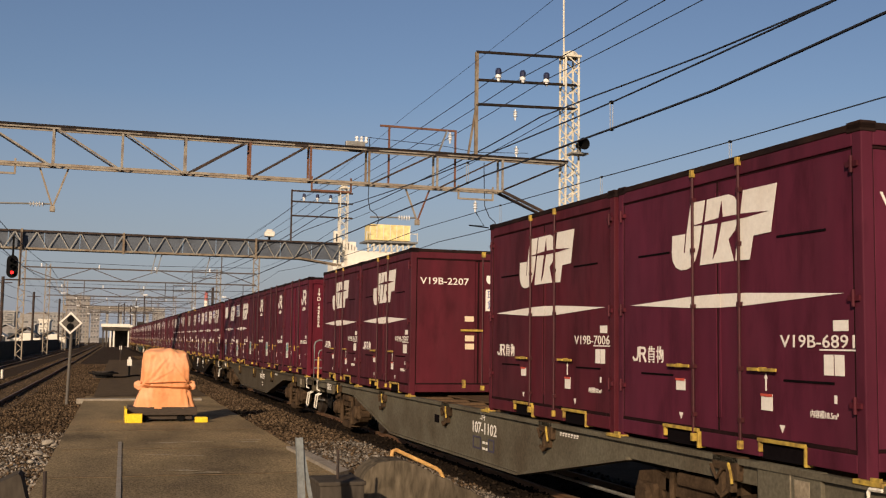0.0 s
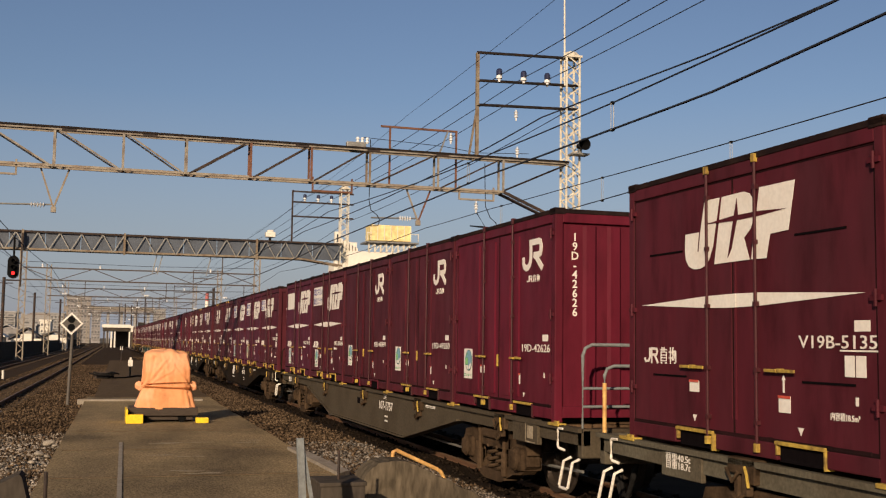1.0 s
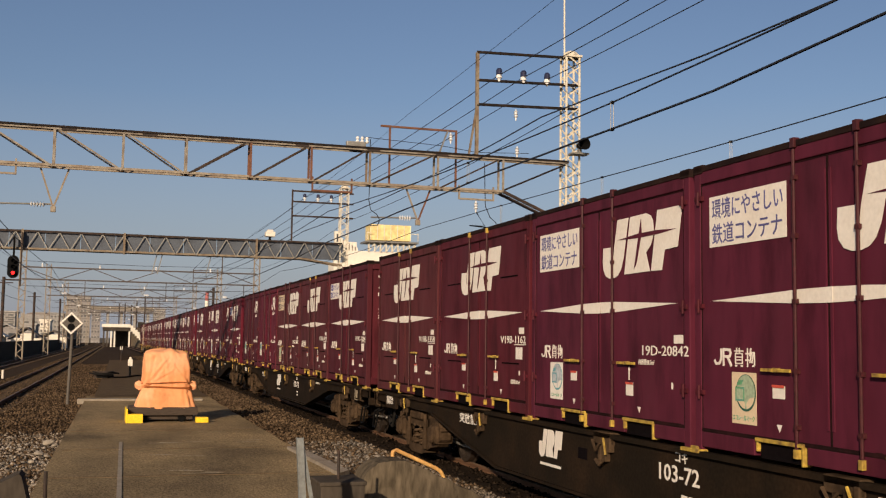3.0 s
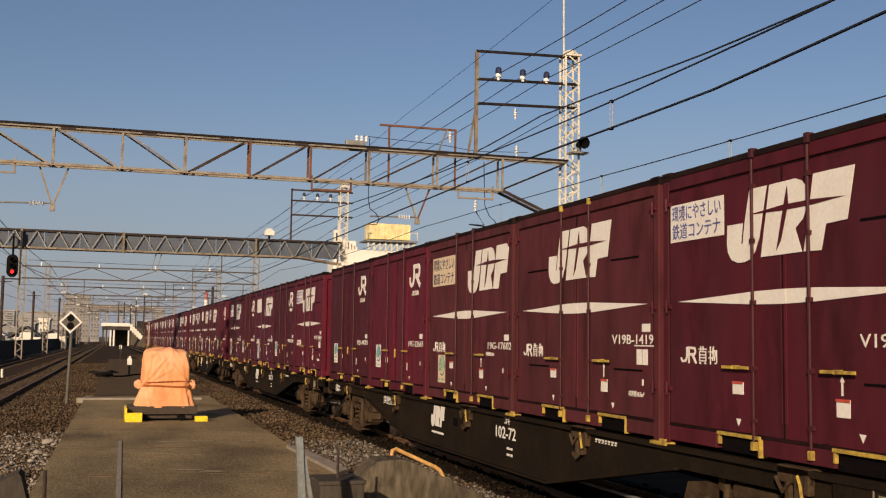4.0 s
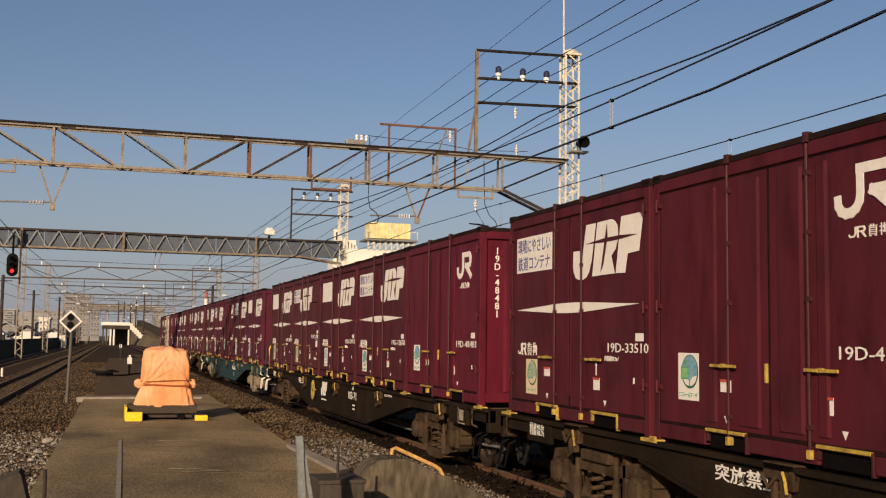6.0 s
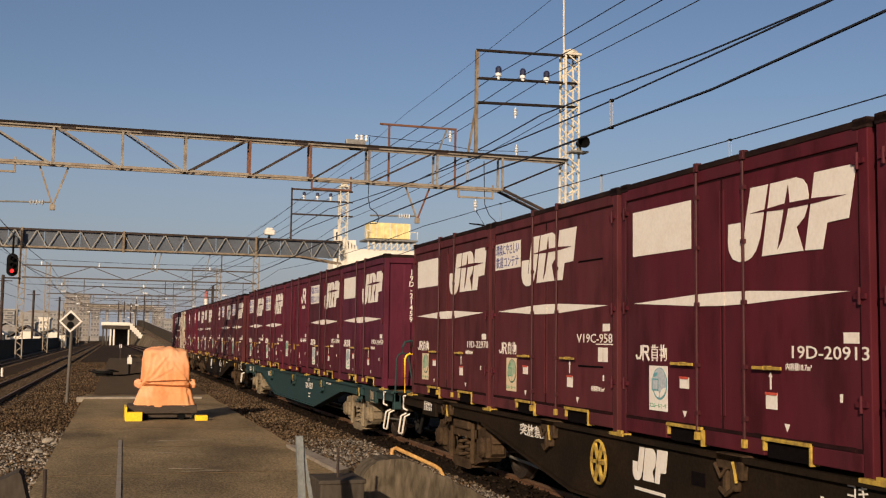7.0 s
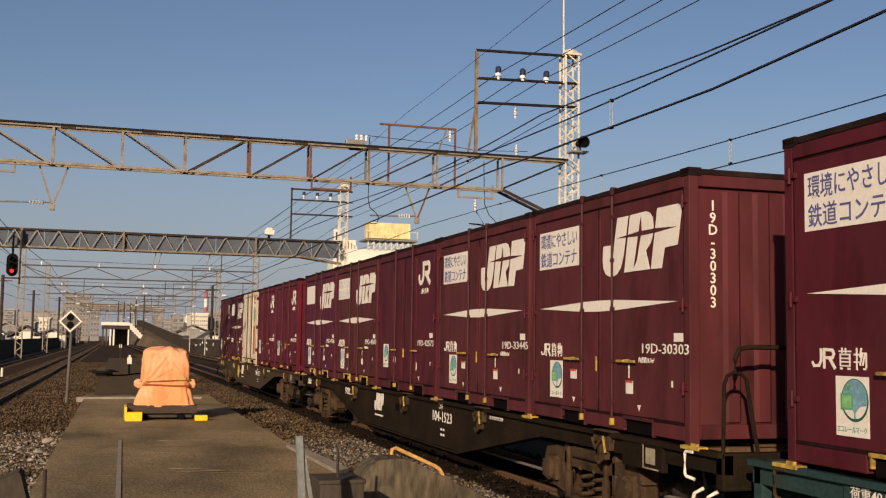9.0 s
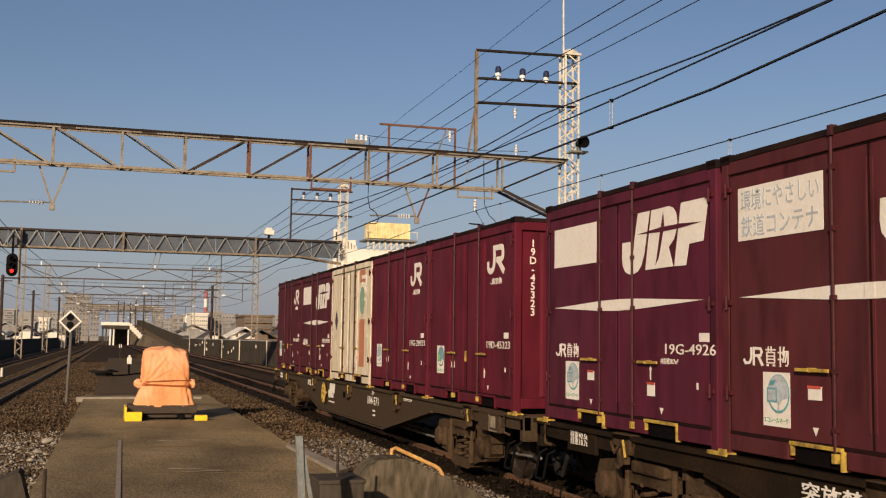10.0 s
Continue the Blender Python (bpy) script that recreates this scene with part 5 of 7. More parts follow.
    for x in (-0.5, 0.35):
        lathe(bm, [(0.02, -0.38), (0.09, -0.38), (0.09, -0.32), (0.02, -0.32)], "y", 14, (x, 0, 0.09))
        lathe(bm, [(0.02, 0.3), (0.09, 0.3), (0.09, 0.36), (0.02, 0.36)], "y", 14, (x, 0, 0.09))
        box(bm, x - 0.06, x + 0.06, -0.3, 0.3, 0.06, 0.12)
    part("trolley_wheels", bm, BLACK, m, "small black wheels")
    m.matrix_basis = pose(1.55, 26.0, 0.0)


def marker_sign():
    """Diamond board with two dark discs on a post."""
    s = tagged(new("marker_sign"), "black and white diamond shunting sign on grey post in ballast", "sign")
    part("post", tube(bmesh.new(), [(-0.02, 0, -0.2), (0.04, 0, 2.1)], 0.045, 12), POST, s, "dark grey steel post")
    d = 0.34
    m = Matrix(((1, 0, 0, 0), (0, 0, -1, -0.05), (0, 1, 0, 2.31), (0, 0, 0, 1)))
    part("board", plate(bmesh.new(), [(0, -d), (d, 0), (0, d), (-d, 0)], m, 0.02), WHITE, s, "white diamond board")
    m2 = Matrix.Translation((0, -0.024, 0)) @ m
    e = 0.27
    part("black_field", plate(bmesh.new(), [(0, -e), (e, 0), (0, e), (-e, 0)], m2, 0.003), POST, s, "grey diamond field")
    for z in (0.12, -0.11):
        bm = lathe(bmesh.new(), [(0.105, -0.085), (0.105, -0.072)], "y", 20, (0, 0, 2.31 + z))
        part("disc", bm, BLACK, s, "black disc")
    s.matrix_basis = pose(-0.78, 34.5, 0)


def small_bits():
    b = tagged(new("marker_post"), "low white box on black post on walkway", "marker post")
    part("post", boxes((-0.05, 0.05, -0.05, 0.05, 0.0, 0.55), (-0.14, 0.14, -0.12, 0.12, -0.02, 0.05), bevel=0.01), BLACK, b, "black post")
    part("box", boxes((-0.11, 0.11, -0.1, 0.1, 0.52, 0.84), (-0.05, 0.05, -0.06, 0.06, 0.84, 0.95), bevel=0.02), STEPW, b, "white box")
    b.matrix_basis = pose(1.55, 55, 0.01)
    b = tagged(new("thin_marker"), "thin white marker post standing on walkway", "marker post")
    part("post", tube(bmesh.new(), [(0, 0, 0), (0, 0, 1.3)], 0.05, 8), BROWN_STEEL, b)
    part("plate", boxes((-0.1, 0.1, -0.03, 0.03, 0.9, 1.2), bevel=0.01), STEPW, b, "white plate")
    b.matrix_basis = pose(1.85, 92, 0.01)
    b = tagged(new("low_marker"), "short white track marker standing in ballast", "marker post")
    part("post", tube(bmesh.new(), [(0, 0, -0.2), (0, 0, 0.25)], 0.06, 10), STEPW, b)
    b.matrix_basis = pose(-4.35, 57, 0)
    h = tagged(new("cable_heap"), "heap of dark cable and timber lying on walkway", "cable")
    rng = random.Random(8)
    for k in range(5):
        bm = bmesh.new()
        r = rng.uniform(0.3, 0.6)
        tube(bm, [(r * math.cos(a * 0.42) * 1.1 + rng.uniform(-0.04, 0.04), r * math.sin(a * 0.42), 0.06 + 0.05 * k + 0.03 * math.sin(a)) for a in range(16)], 0.035, 6)
        part("cable_loop", bm, RUBBER, h)
    part("block", boxes((-0.42, 0.3, -0.25, 0.2, 0.0, 0.3), bevel=0.03), TIMBER, h)
    part("hose", tube(bmesh.new(), [(0.5, 0, 0.04), (1.0, 0.4, 0.04), (1.5, 2.5, 0.04), (1.9, 2.8, 0.04)], 0.04, 6), RUBBER, h)
    h.matrix_basis = pose(0.32, 53, 0.01)


def foreground():
    # grey angle post at the walkway's end
    s = tagged(new("angle_post"), "weathered grey steel angle post at walkway's end", "post")
    bm = bmesh.new()
    angle_bar(bm, (1.515, 8.0, -0.05), (1.432, 8.0, 1.18), 0.045, 0.010)
    part("upright", bm, POST_BLUE, s)
    bm = bmesh.new()
    bar(bm, (1.70, 8.03, 0.0), (1.462, 8.02, 1.17), 0.03, 0.012, up=(0, 1, 0))
    part("brace", bm, POST_BLUE, s, "leaning grey flat brace")
    # dark box with a thin rod
    s = tagged(new("junction_box"), "dark metal box with thin rusty rod, beside walkway", "box")
    part("case", boxes((1.80, 2.17, 8.9, 9.35, -0.2, 0.72), (1.785, 2.185, 8.885, 9.365, 0.70, 0.735), bevel=0.01), CONC_DARK, s)
    part("rod", tube(bmesh.new(), [(1.985, 9.1, 0.7), (1.985, 9.1, 0.975)], 0.012, 8), BROWN_STEEL, s, "thin rusty rod")
    # low concrete wall with a humped top
    bm = bmesh.new()
    prof = ((2.37, 0.30), (2.40, 0.52), (2.46, 0.66), (2.56, 0.745), (2.70, 0.775), (2.84, 0.765), (2.95, 0.725), (3.1, 0.655), (3.3, 0.56), (3.55, 0.44), (3.9, 0.28))
    px, pz = [p[0] for p in prof], [p[1] for p in prof]
    front, back = [], []
    for k in range(61):
        x = 2.37 + 1.53 * k / 60
        top = float(np.interp(x, px, pz)) + 0.018 * noise.noise((x * 9, 0, 1)) + 0.012 * noise.noise((x * 30, 0, 4))
        front.append([bm.verts.new((x, 10.0 + 0.02 * noise.noise((x * 5, z * 5, 2)) + 0.012 * noise.noise((x * 16, z * 16, 6)) + 0.03 * (m / 12) ** 6, z)) for m, z in ((m, -0.2 + (top + 0.2) * m / 12) for m in range(13))])
        back.append([bm.verts.new((x, 10.42, top)), bm.verts.new((x, 10.42, -0.2))])
    for a, b, c, d in zip(front, front[1:], back, back[1:]):
        for m in range(12):
            bm.faces.new((a[m], b[m], b[m + 1], a[m + 1]))
        bm.faces.new((a[12], b[12], d[0], c[0])), bm.faces.new((c[0], d[0], d[1], c[1]))
    bm.faces.new(front[0] + back[0]), bm.faces.new(front[-1] + back[-1])
    tagged(part("low_wall", bm, CONCRETE), "stained low concrete wall with rounded top beside track", "wall", kind="structure")
    s = tagged(new("pipe_hoop"), "bent orange-yellow pipe hoop standing behind low wall", "pipe rail")
    part("pipe", tube(bmesh.new(), [(2.70, 10.6, 0.3), (2.86, 10.6, 0.74), (2.865, 10.6, 0.80), (2.90, 10.6, 0.815), (3.33, 10.6, 0.62), (3.37, 10.6, 0.59), (3.40, 10.6, 0.54), (3.41, 10.6, 0.0)], 0.02, 10), ORANGE_Y, s)
    # concrete slab edge
    s = tagged(new("edge_slab"), "pale broken concrete kerb slab lying at walkway's edge", "kerb")
    bm = bmesh.new()
    vs = [(3.22, 19.0), (3.40, 18.9), (3.52, 15.4), (3.30, 15.1)]
    lo, hi = [[bm.verts.new((x, y, z)) for x, y in vs] for z in (-0.15, 0.05)]
    bm.faces.new(lo), bm.faces.new(hi)
    for i in range(4):
        bm.faces.new((lo[i], lo[(i + 1) % 4], hi[(i + 1) % 4], hi[i]))
    part("slab", bm, PALE_STRIP, s)
    # left: concrete stub and rod
    bm = bmesh.new()
    prof = [(-1.2, -0.2), (-1.2, 0.40), (-0.80, 0.54), (-0.655, 0.61), (-0.63, 0.58), (-0.56, 0.30), (-0.55, -0.2)]
    a, b = [[bm.verts.new((x, d, z)) for x, z in prof] for d in (11.0, 11.4)]
    bm.faces.new(a), bm.faces.new(b)
    for i in range(len(prof)):
        bm.faces.new((a[i], a[(i + 1) % 7], b[(i + 1) % 7], b[i]))
    tagged(part("concrete_stub", bm, CONC_DARK), "dark concrete stub wall beside walkway", "wall", kind="structure")
    s = tagged(new("thin_rod"), "thin rusty steel rod standing at walkway's edge", "rod")
    part("rod", tube(bmesh.new(), [(-0.41, 11, -0.05), (-0.42, 11, 0.63)], 0.018, 8), BROWN_STEEL, s)


# ---- overhead line ----
def insulator(parent, x, y, z, down=True):
    bm = lathe(bmesh.new(), [(0.02, 0.0), (0.02, 0.05), (0.075, 0.07), (0.03, 0.11), (0.075, 0.15), (0.03, 0.19), (0.075, 0.23), (0.03, 0.27), (0.02, 0.36)], "z", 12)
    ob = part("insulator", bm, PORCELAIN, parent, "white ribbed insulator")
    ob.matrix_basis = pose(x, y, z, 180 if down else 0)
    return ob


def cap_insulator(parent, x, y, z):
    ob = part("insulator", lathe(bmesh.new(), [(0.04, 0), (0.06, 0.1), (0.10, 0.12), (0.10, 0.2), (0.06, 0.24), (0.03, 0.26)], "z", 12), PORCELAIN, parent, "white insulator with navy cap")
    ob.matrix_basis = pose(x, y, z)
    part("cap", lathe(bmesh.new(), [(0.05, 0.22), (0.10, 0.24), (0.10, 0.38), (0.06, 0.44)], "z", 12), NAVY, ob, "navy cap")


def mast(x, y, top, w, mat, antenna=0.0, label=""):
    """A lattice mast: four angles with zigzag lacing."""
    m = tagged(new("lattice_mast"), label, "mast")
    h = w / 2
    for sx in (-h, h):
        for sy in (-h, h):
            part("leg", angle_bar(bmesh.new(), (sx, sy, -0.6), (sx, sy, top), 0.065, 0.014), mat, m)
    n = max(6, int((top + 0.6) / (w * 0.72)))
    for k in range(n):
        z0, z1 = -0.6 + (top + 0.6) * k / n, -0.6 + (top + 0.6) * (k + 1) / n
        s = h if k % 2 else -h
        for d in (-h, h):
            part("lacing", bar(bmesh.new(), (-s, d, z0), (s, d, z1), 0.042, 0.015, up=(0, 1, 0)), mat, m)
            part("lacing", bar(bmesh.new(), (d, -s, z0), (d, s, z1), 0.015, 0.042, up=(0, 1, 0)), mat, m)
    bm = boxes((-h - 0.05, h + 0.05, -h - 0.05, h + 0.05, top - 0.05, top + 0.03), bevel=0.015)
    lathe(bm, [(h * 1.3, top + 0.03), (h * 0.75, top + 0.17), (0.05, top + 0.21)], "z", 8)
    part("cap", bm, mat, m)
    if antenna:
        part("antenna", tube(bmesh.new(), [(-h, 0, top - 1), (-h - 0.02, 0, antenna)], 0.03, 8), PALE_STEEL, m, "thin antenna pole")
    m.matrix_basis = pose(x, y, 0)
    return m


def near_gantry():
    y = 32.0
    g = tagged(new("overhead_gantry"), "rust-stained steel truss gantry spanning the tracks", "gantry")
    zt, zb, xa, xb = 7.72, 6.68, -9.0, 12.05
    for d in (-0.22, 0.22):
        part("top_chord", bar(bmesh.new(), (xa, y + d, zt + 0.055), (14.3, y + d, zt + 0.055), 0.12, 0.055), SOOT, g, "sooty dark top chord")
        part("chord_lip", bar(bmesh.new(), (xa, y + d - 0.02, zt), (14.3, y + d - 0.02, zt), 0.02, 0.055), GREY_STEEL, g, "stained grey lip")
        part("bottom_chord", angle_bar(bmesh.new(), (xa, y + d, zb - 0.03), (xb, y + d, zb - 0.03), 0.07, 0.018), TAN, g, "pale rust-stained bottom chord")
    for k in range(9):
        part("bolt_plate", boxes((xa + 1.2 + k * 2.2, xa + 1.6 + k * 2.2, y - 0.26, y - 0.22, zt - 0.05, zt + 0.09)), BROWN_STEEL, g)
    xs = [-8.8, -6.95, -5.1, -3.25, -1.38, 0.48, 2.24, 4.09, 5.9, 7.7, 9.88, 12.05]
    for i, x in enumerate(xs):
        for d in (-0.22, 0.22):
            part("upright", bar(bmesh.new(), (x, y + d, zb), (x, y + d, zt), 0.065, 0.04, up=(0, 1, 0)), GREY_STEEL if x < 3 or x > 9 else RUST if x > 7 else RED_RUST, g)
        part("tie", bar(bmesh.new(), (x, y - 0.22, zb), (x, y + 0.22, zb), 0.06), RUST, g)
        part("tie", bar(bmesh.new(), (x, y - 0.22, zt), (x, y + 0.22, zt), 0.06), RUST, g)
        if i + 1 < len(xs):
            a, b = ((x + 0.08, zt), (xs[i + 1] - 0.08, zb)) if xs[i + 1] < 2.4 else ((x + 0.08, zb), (xs[i + 1] - 0.08, zt))
            for d in (-0.22, 0.22):
                part("diagonal", bar(bmesh.new(), (a[0], y + d, a[1]), (b[0], y + d, b[1]), 0.045, 0.035, up=(0, 1, 0)), GREY_STEEL if xs[i + 1] < 2.4 else BROWN_STEEL, g)
    for d in (-0.22, 0.22):
        part("haunch", bar(bmesh.new(), (12.05, y + d, zb), (14.3, y + d, 5.75), 0.09, 0.06, up=(0, 1, 0)), BROWN_STEEL, g)
        part("haunch", bar(bmesh.new(), (12.1, y + d, zb + 0.05), (14.2, y + d, zt - 0.05), 0.05, 0.05, up=(0, 1, 0)), SOOT, g)
    for xl, xr, zb2, zv in ((-1.72, -0.96, 6.62, 5.50), (8.93, 9.70, 6.62, 5.62)):
        xm = (xl + xr) / 2
        part("hanger", bar(bmesh.new(), (xl, y, zb2), (xm, y, zv), 0.05, 0.035, up=(0, 1, 0)), TAN, g, "pale rusty steel hanger")
        part("hanger", bar(bmesh.new(), (xr, y, zb2), (xm, y, zv), 0.05, 0.035, up=(0, 1, 0)), RED_RUST if xr > 0 else TAN, g, "rusty steel hanger")
        part("clamp", boxes((xm - 0.07, xm + 0.07, y - 0.06, y + 0.06, zv - 0.12, zv + 0.04), bevel=0.01), TAN, g)
        part("rod", tube(bmesh.new(), [(xm - 0.06, y, zv + 0.1), (xm - 1.5, y, zv + 0.06)], 0.025, 8), GALV, g)
        for k in range(5):
            part("insulator", lathe(bmesh.new(), [(0.03, 0), (0.085, 0.02), (0.03, 0.05)], "x", 12, (xm - 0.6 + 0.08 * k, y, zv + 0.085)), PORCELAIN, g, "white insulator disc")
    for xl, xr in ((-3.3, -2.35), (5.95, 7.15), (10.59, 11.73)):
        for x in (xl, xr):
            part("bracket", bar(bmesh.new(), (x, y - 0.2, zb + 0.12), (x, y - 0.2, zb - 0.32), 0.05), RED_RUST if xl > 0 and x < 10 else TAN, g)
        part("bracket", bar(bmesh.new(), (xl, y - 0.2, zb - 0.30), (xr, y - 0.2, zb - 0.30), 0.055), RED_RUST if 0 < xl < 10 else TAN, g)
    insulator(g, 11.15, y - 0.2, 6.33)
    part("registration_arm", tube(bmesh.new(), [(11.15, y - 0.2, 6.0), (11.45, y - 0.2, 5.55), (10.95, y - 0.2, 5.55), (11.6, y - 0.2, 5.5)], 0.02, 6), BLACK, g, "thin dark registration arm")
    # small frame standing on the truss
    f = tagged(new("wire_support"), "thin rust-red steel frame on top of gantry", "frame")
    red = RED_RUST
    for x in (8.45, 10.63):
        part("upright", bar(bmesh.new(), (x, y + 0.3, 6.7), (x, y + 0.3, 8.62), 0.055), red, f)
    part("top_bar", bar(bmesh.new(), (8.15, y + 0.3, 8.6), (10.66, y + 0.3, 8.6), 0.06), red, f)
    part("strut", bar(bmesh.new(), (10.05, y + 0.3, 7.8), (10.35, y + 0.3, 8.6), 0.08, 0.04), GALV, f)
    insulator(f, 10.45, y + 0.3, 8.55)
    # tall frame with three bars beside the mast
    f = tagged(new("feeder_frame"), "tall steel frame with three arms carrying feeder wires", "frame")
    part("upright", bar(bmesh.new(), (11.22, y, 7.7), (11.22, y, 11.15), 0.10), RUST, f)
    part("prop", bar(bmesh.new(), (10.95, y, 7.75), (11.2, y, 9.3), 0.06), RUST, f)
    for z in (11.13, 10.22, 9.43):
        part("arm", angle_bar(bmesh.new(), (11.2, y, z), (14.8, y, z + 0.12), 0.08, 0.025), SOOT, f, "dark steel arm")
    for x in (11.96, 12.80, 13.63):
        cap_insulator(f, x, y, 10.26)
    insulator(f, 12.55, y, 9.4)
    insulator(f, 12.60, y, 8.2)
    part("line_box", boxes((7.0, 7.6, y - 0.1, y + 0.1, 7.8, 7.98), bevel=0.02), GALV, f).name = "switch_bar"
    for x in (7.35, 7.5, 7.65):
        part("insulator", lathe(bmesh.new(), [(0.03, 0), (0.06, 0.05), (0.03, 0.1), (0.06, 0.15), (0.03, 0.2)], "z", 10, (x, y, 7.95)), PORCELAIN, f)
    m = mast(14.48, y, 11.30, 0.46, PALE_STEEL, 14.0, "white-painted steel lattice mast carrying gantry, beside track")
    lamp = tagged(new("loudspeaker"), "dark horn loudspeaker on bracket on the mast", "loudspeaker")
    part("horn", lathe(bmesh.new(), [(0.10, 0.0), (0.13, -0.2), (0.20, -0.45), (0.18, -0.44), (0.05, -0.1)], "y", 16, (0.0, 0.0, 0.0)), BLACK, lamp)
    part("bracket", boxes((-0.3, 0.28, -0.2, 0.2, -0.30, -0.24), (-0.05, 0.05, -0.12, 0.0, -0.26, -0.05), bevel=0.01), GALV, lamp)
    lamp.matrix_basis = pose(14.58, y - 0.42, 8.28)


def far_gantry():
    y = 63.0
    g = tagged(new("overhead_gantry"), "deep steel lattice gantry with grey mesh panels", "gantry")
    xa, xb, zt, zb = -9.0, 13.6, 7.60, 6.62
    for d in (-0.35, 0.35):
        part("top_chord", angle_bar(bmesh.new(), (xa, y + d, zt), (xb, y + d, zt), 0.08, 0.02), BROWN_STEEL, g)
        part("bottom_chord", angle_bar(bmesh.new(), (xa, y + d, zb), (11.2, y + d, zb), 0.1, 0.02), RUST, g)
        part("haunch", angle_bar(bmesh.new(), (11.2, y + d, zb), (13.6, y + d, 6.30), 0.1, 0.02), RUST, g)
    n = 20
    step = (xb - xa) / n
    for k in range(n):
        x = xa + k * step
        part("web", bar(bmesh.new(), (x, y - 0.35, zt), (x + step / 2, y - 0.35, zb), 0.055, 0.03, up=(0, 1, 0)), GALV, g)
        part("web", bar(bmesh.new(), (x + step / 2, y - 0.35, zb), (x + step, y - 0.35, zt), 0.055, 0.03, up=(0, 1, 0)), GALV, g)
    for k in range(12):
        x0 = xa + 0.5 + k * 1.85
        part("panel", boxes((x0, x0 + 1.82, y - 0.22, y - 0.19, zb + 0.03, zt - 0.02)), DARKPANEL, g, "grey mesh panel")
    for x in (-4.12, 1.2, 8.55):
        part("upright", bar(bmesh.new(), (x, y - 0.38, zb - 0.1), (x, y - 0.38, zt + 0.12), 0.12), RUST, g)
    for x in (3.0, 3.3, 6.0):
        part("hanger", bar(bmesh.new(), (x, y, zb), (x - 0.25, y, 5.5), 0.05), GALV, g)
    m = mast(13.76, y, 11.0, 0.46, PALE_STEEL, 0, "pale steel lattice mast carrying far gantry")
    f = tagged(new("feeder_frame"), "steel frame with three arms beside pale mast", "frame")
    part("upright", bar(bmesh.new(), (10.62, y, 7.6), (10.62, y, 10.75), 0.09), BROWN_STEEL, f)
    for z in (10.68, 10.05, 9.2):
        part("arm", bar(bmesh.new(), (10.62, y, z), (14.3, y, z), 0.09), BROWN_STEEL, f)
    for x in (11.35, 12.15, 12.95):
        cap_insulator(f, x, y, 10.1)
    c = tagged(new("floodlight"), "small white floodlight standing on gantry", "lamp")
    part("head", boxes((-0.28, 0.28, -0.3, 0.2, 0.25, 0.55), (-0.18, 0.18, -0.15, 0.15, 0.55, 0.68), bevel=0.05), STEPW, c)
    part("stand", boxes((-0.06, 0.06, -0.06, 0.06, -0.02, 0.28)), BLACK, c)
    c.matrix_basis = pose(9.35, y, zt + 0.03)
    # signal
    s = tagged(new("railway_signal"), "black oval signal head with lit red lamp, hung on gantry", "signal")
    bm = bmesh.new()
    pts = [(0.34 * math.cos(a), 0.38 + 0.34 * math.sin(a)) for a in np.linspace(0, math.pi, 10)] + [(0.34 * math.cos(a), -0.38 + 0.34 * math.sin(a)) for a in np.linspace(math.pi, 2 * math.pi, 10)]
    m2 = Matrix(((1, 0, 0, 0), (0, 0, -1, 0.06), (0, 1, 0, 0), (0, 0, 0, 1)))
    plate(bm, pts, m2, 0.12)
    part("head", bm, BLACK, s, "black oval backplate")
    for z, mt in ((-0.38, RED_LAMP), (0.0, BLACK), (0.38, BLACK)):
        hood = part("hood", lathe(bmesh.new(), [(0.135, 0.0), (0.135, -0.22), (0.125, -0.22), (0.125, 0.0)], "y", 14, (0, -0.07, z)), BLACK, s)
        part("lamp", lathe(bmesh.new(), [(0.11, 0.0), (0.11, -0.03), (0.05, -0.05)], "y", 14, (0, -0.065, z)), mt, hood, "red lamp" if mt is RED_LAMP else "")
    part("arm", bar(bmesh.new(), (0, 0.1, 0.6), (0, 0.1, 1.9), 0.12), BLACK, s)
    part("arm", bar(bmesh.new(), (0.45, 0.1, -1.2), (0.45, 0.1, 2.2), 0.10), BROWN_STEEL, s)
    part("ledge", boxes((-0.5, 0.5, -0.1, 0.4, -0.85, -0.78)), BROWN_STEEL, s)
    s.matrix_basis = pose(-4.5, 62.3, 5.62) @ Matrix.Diagonal((0.86, 0.86, 0.86, 1))


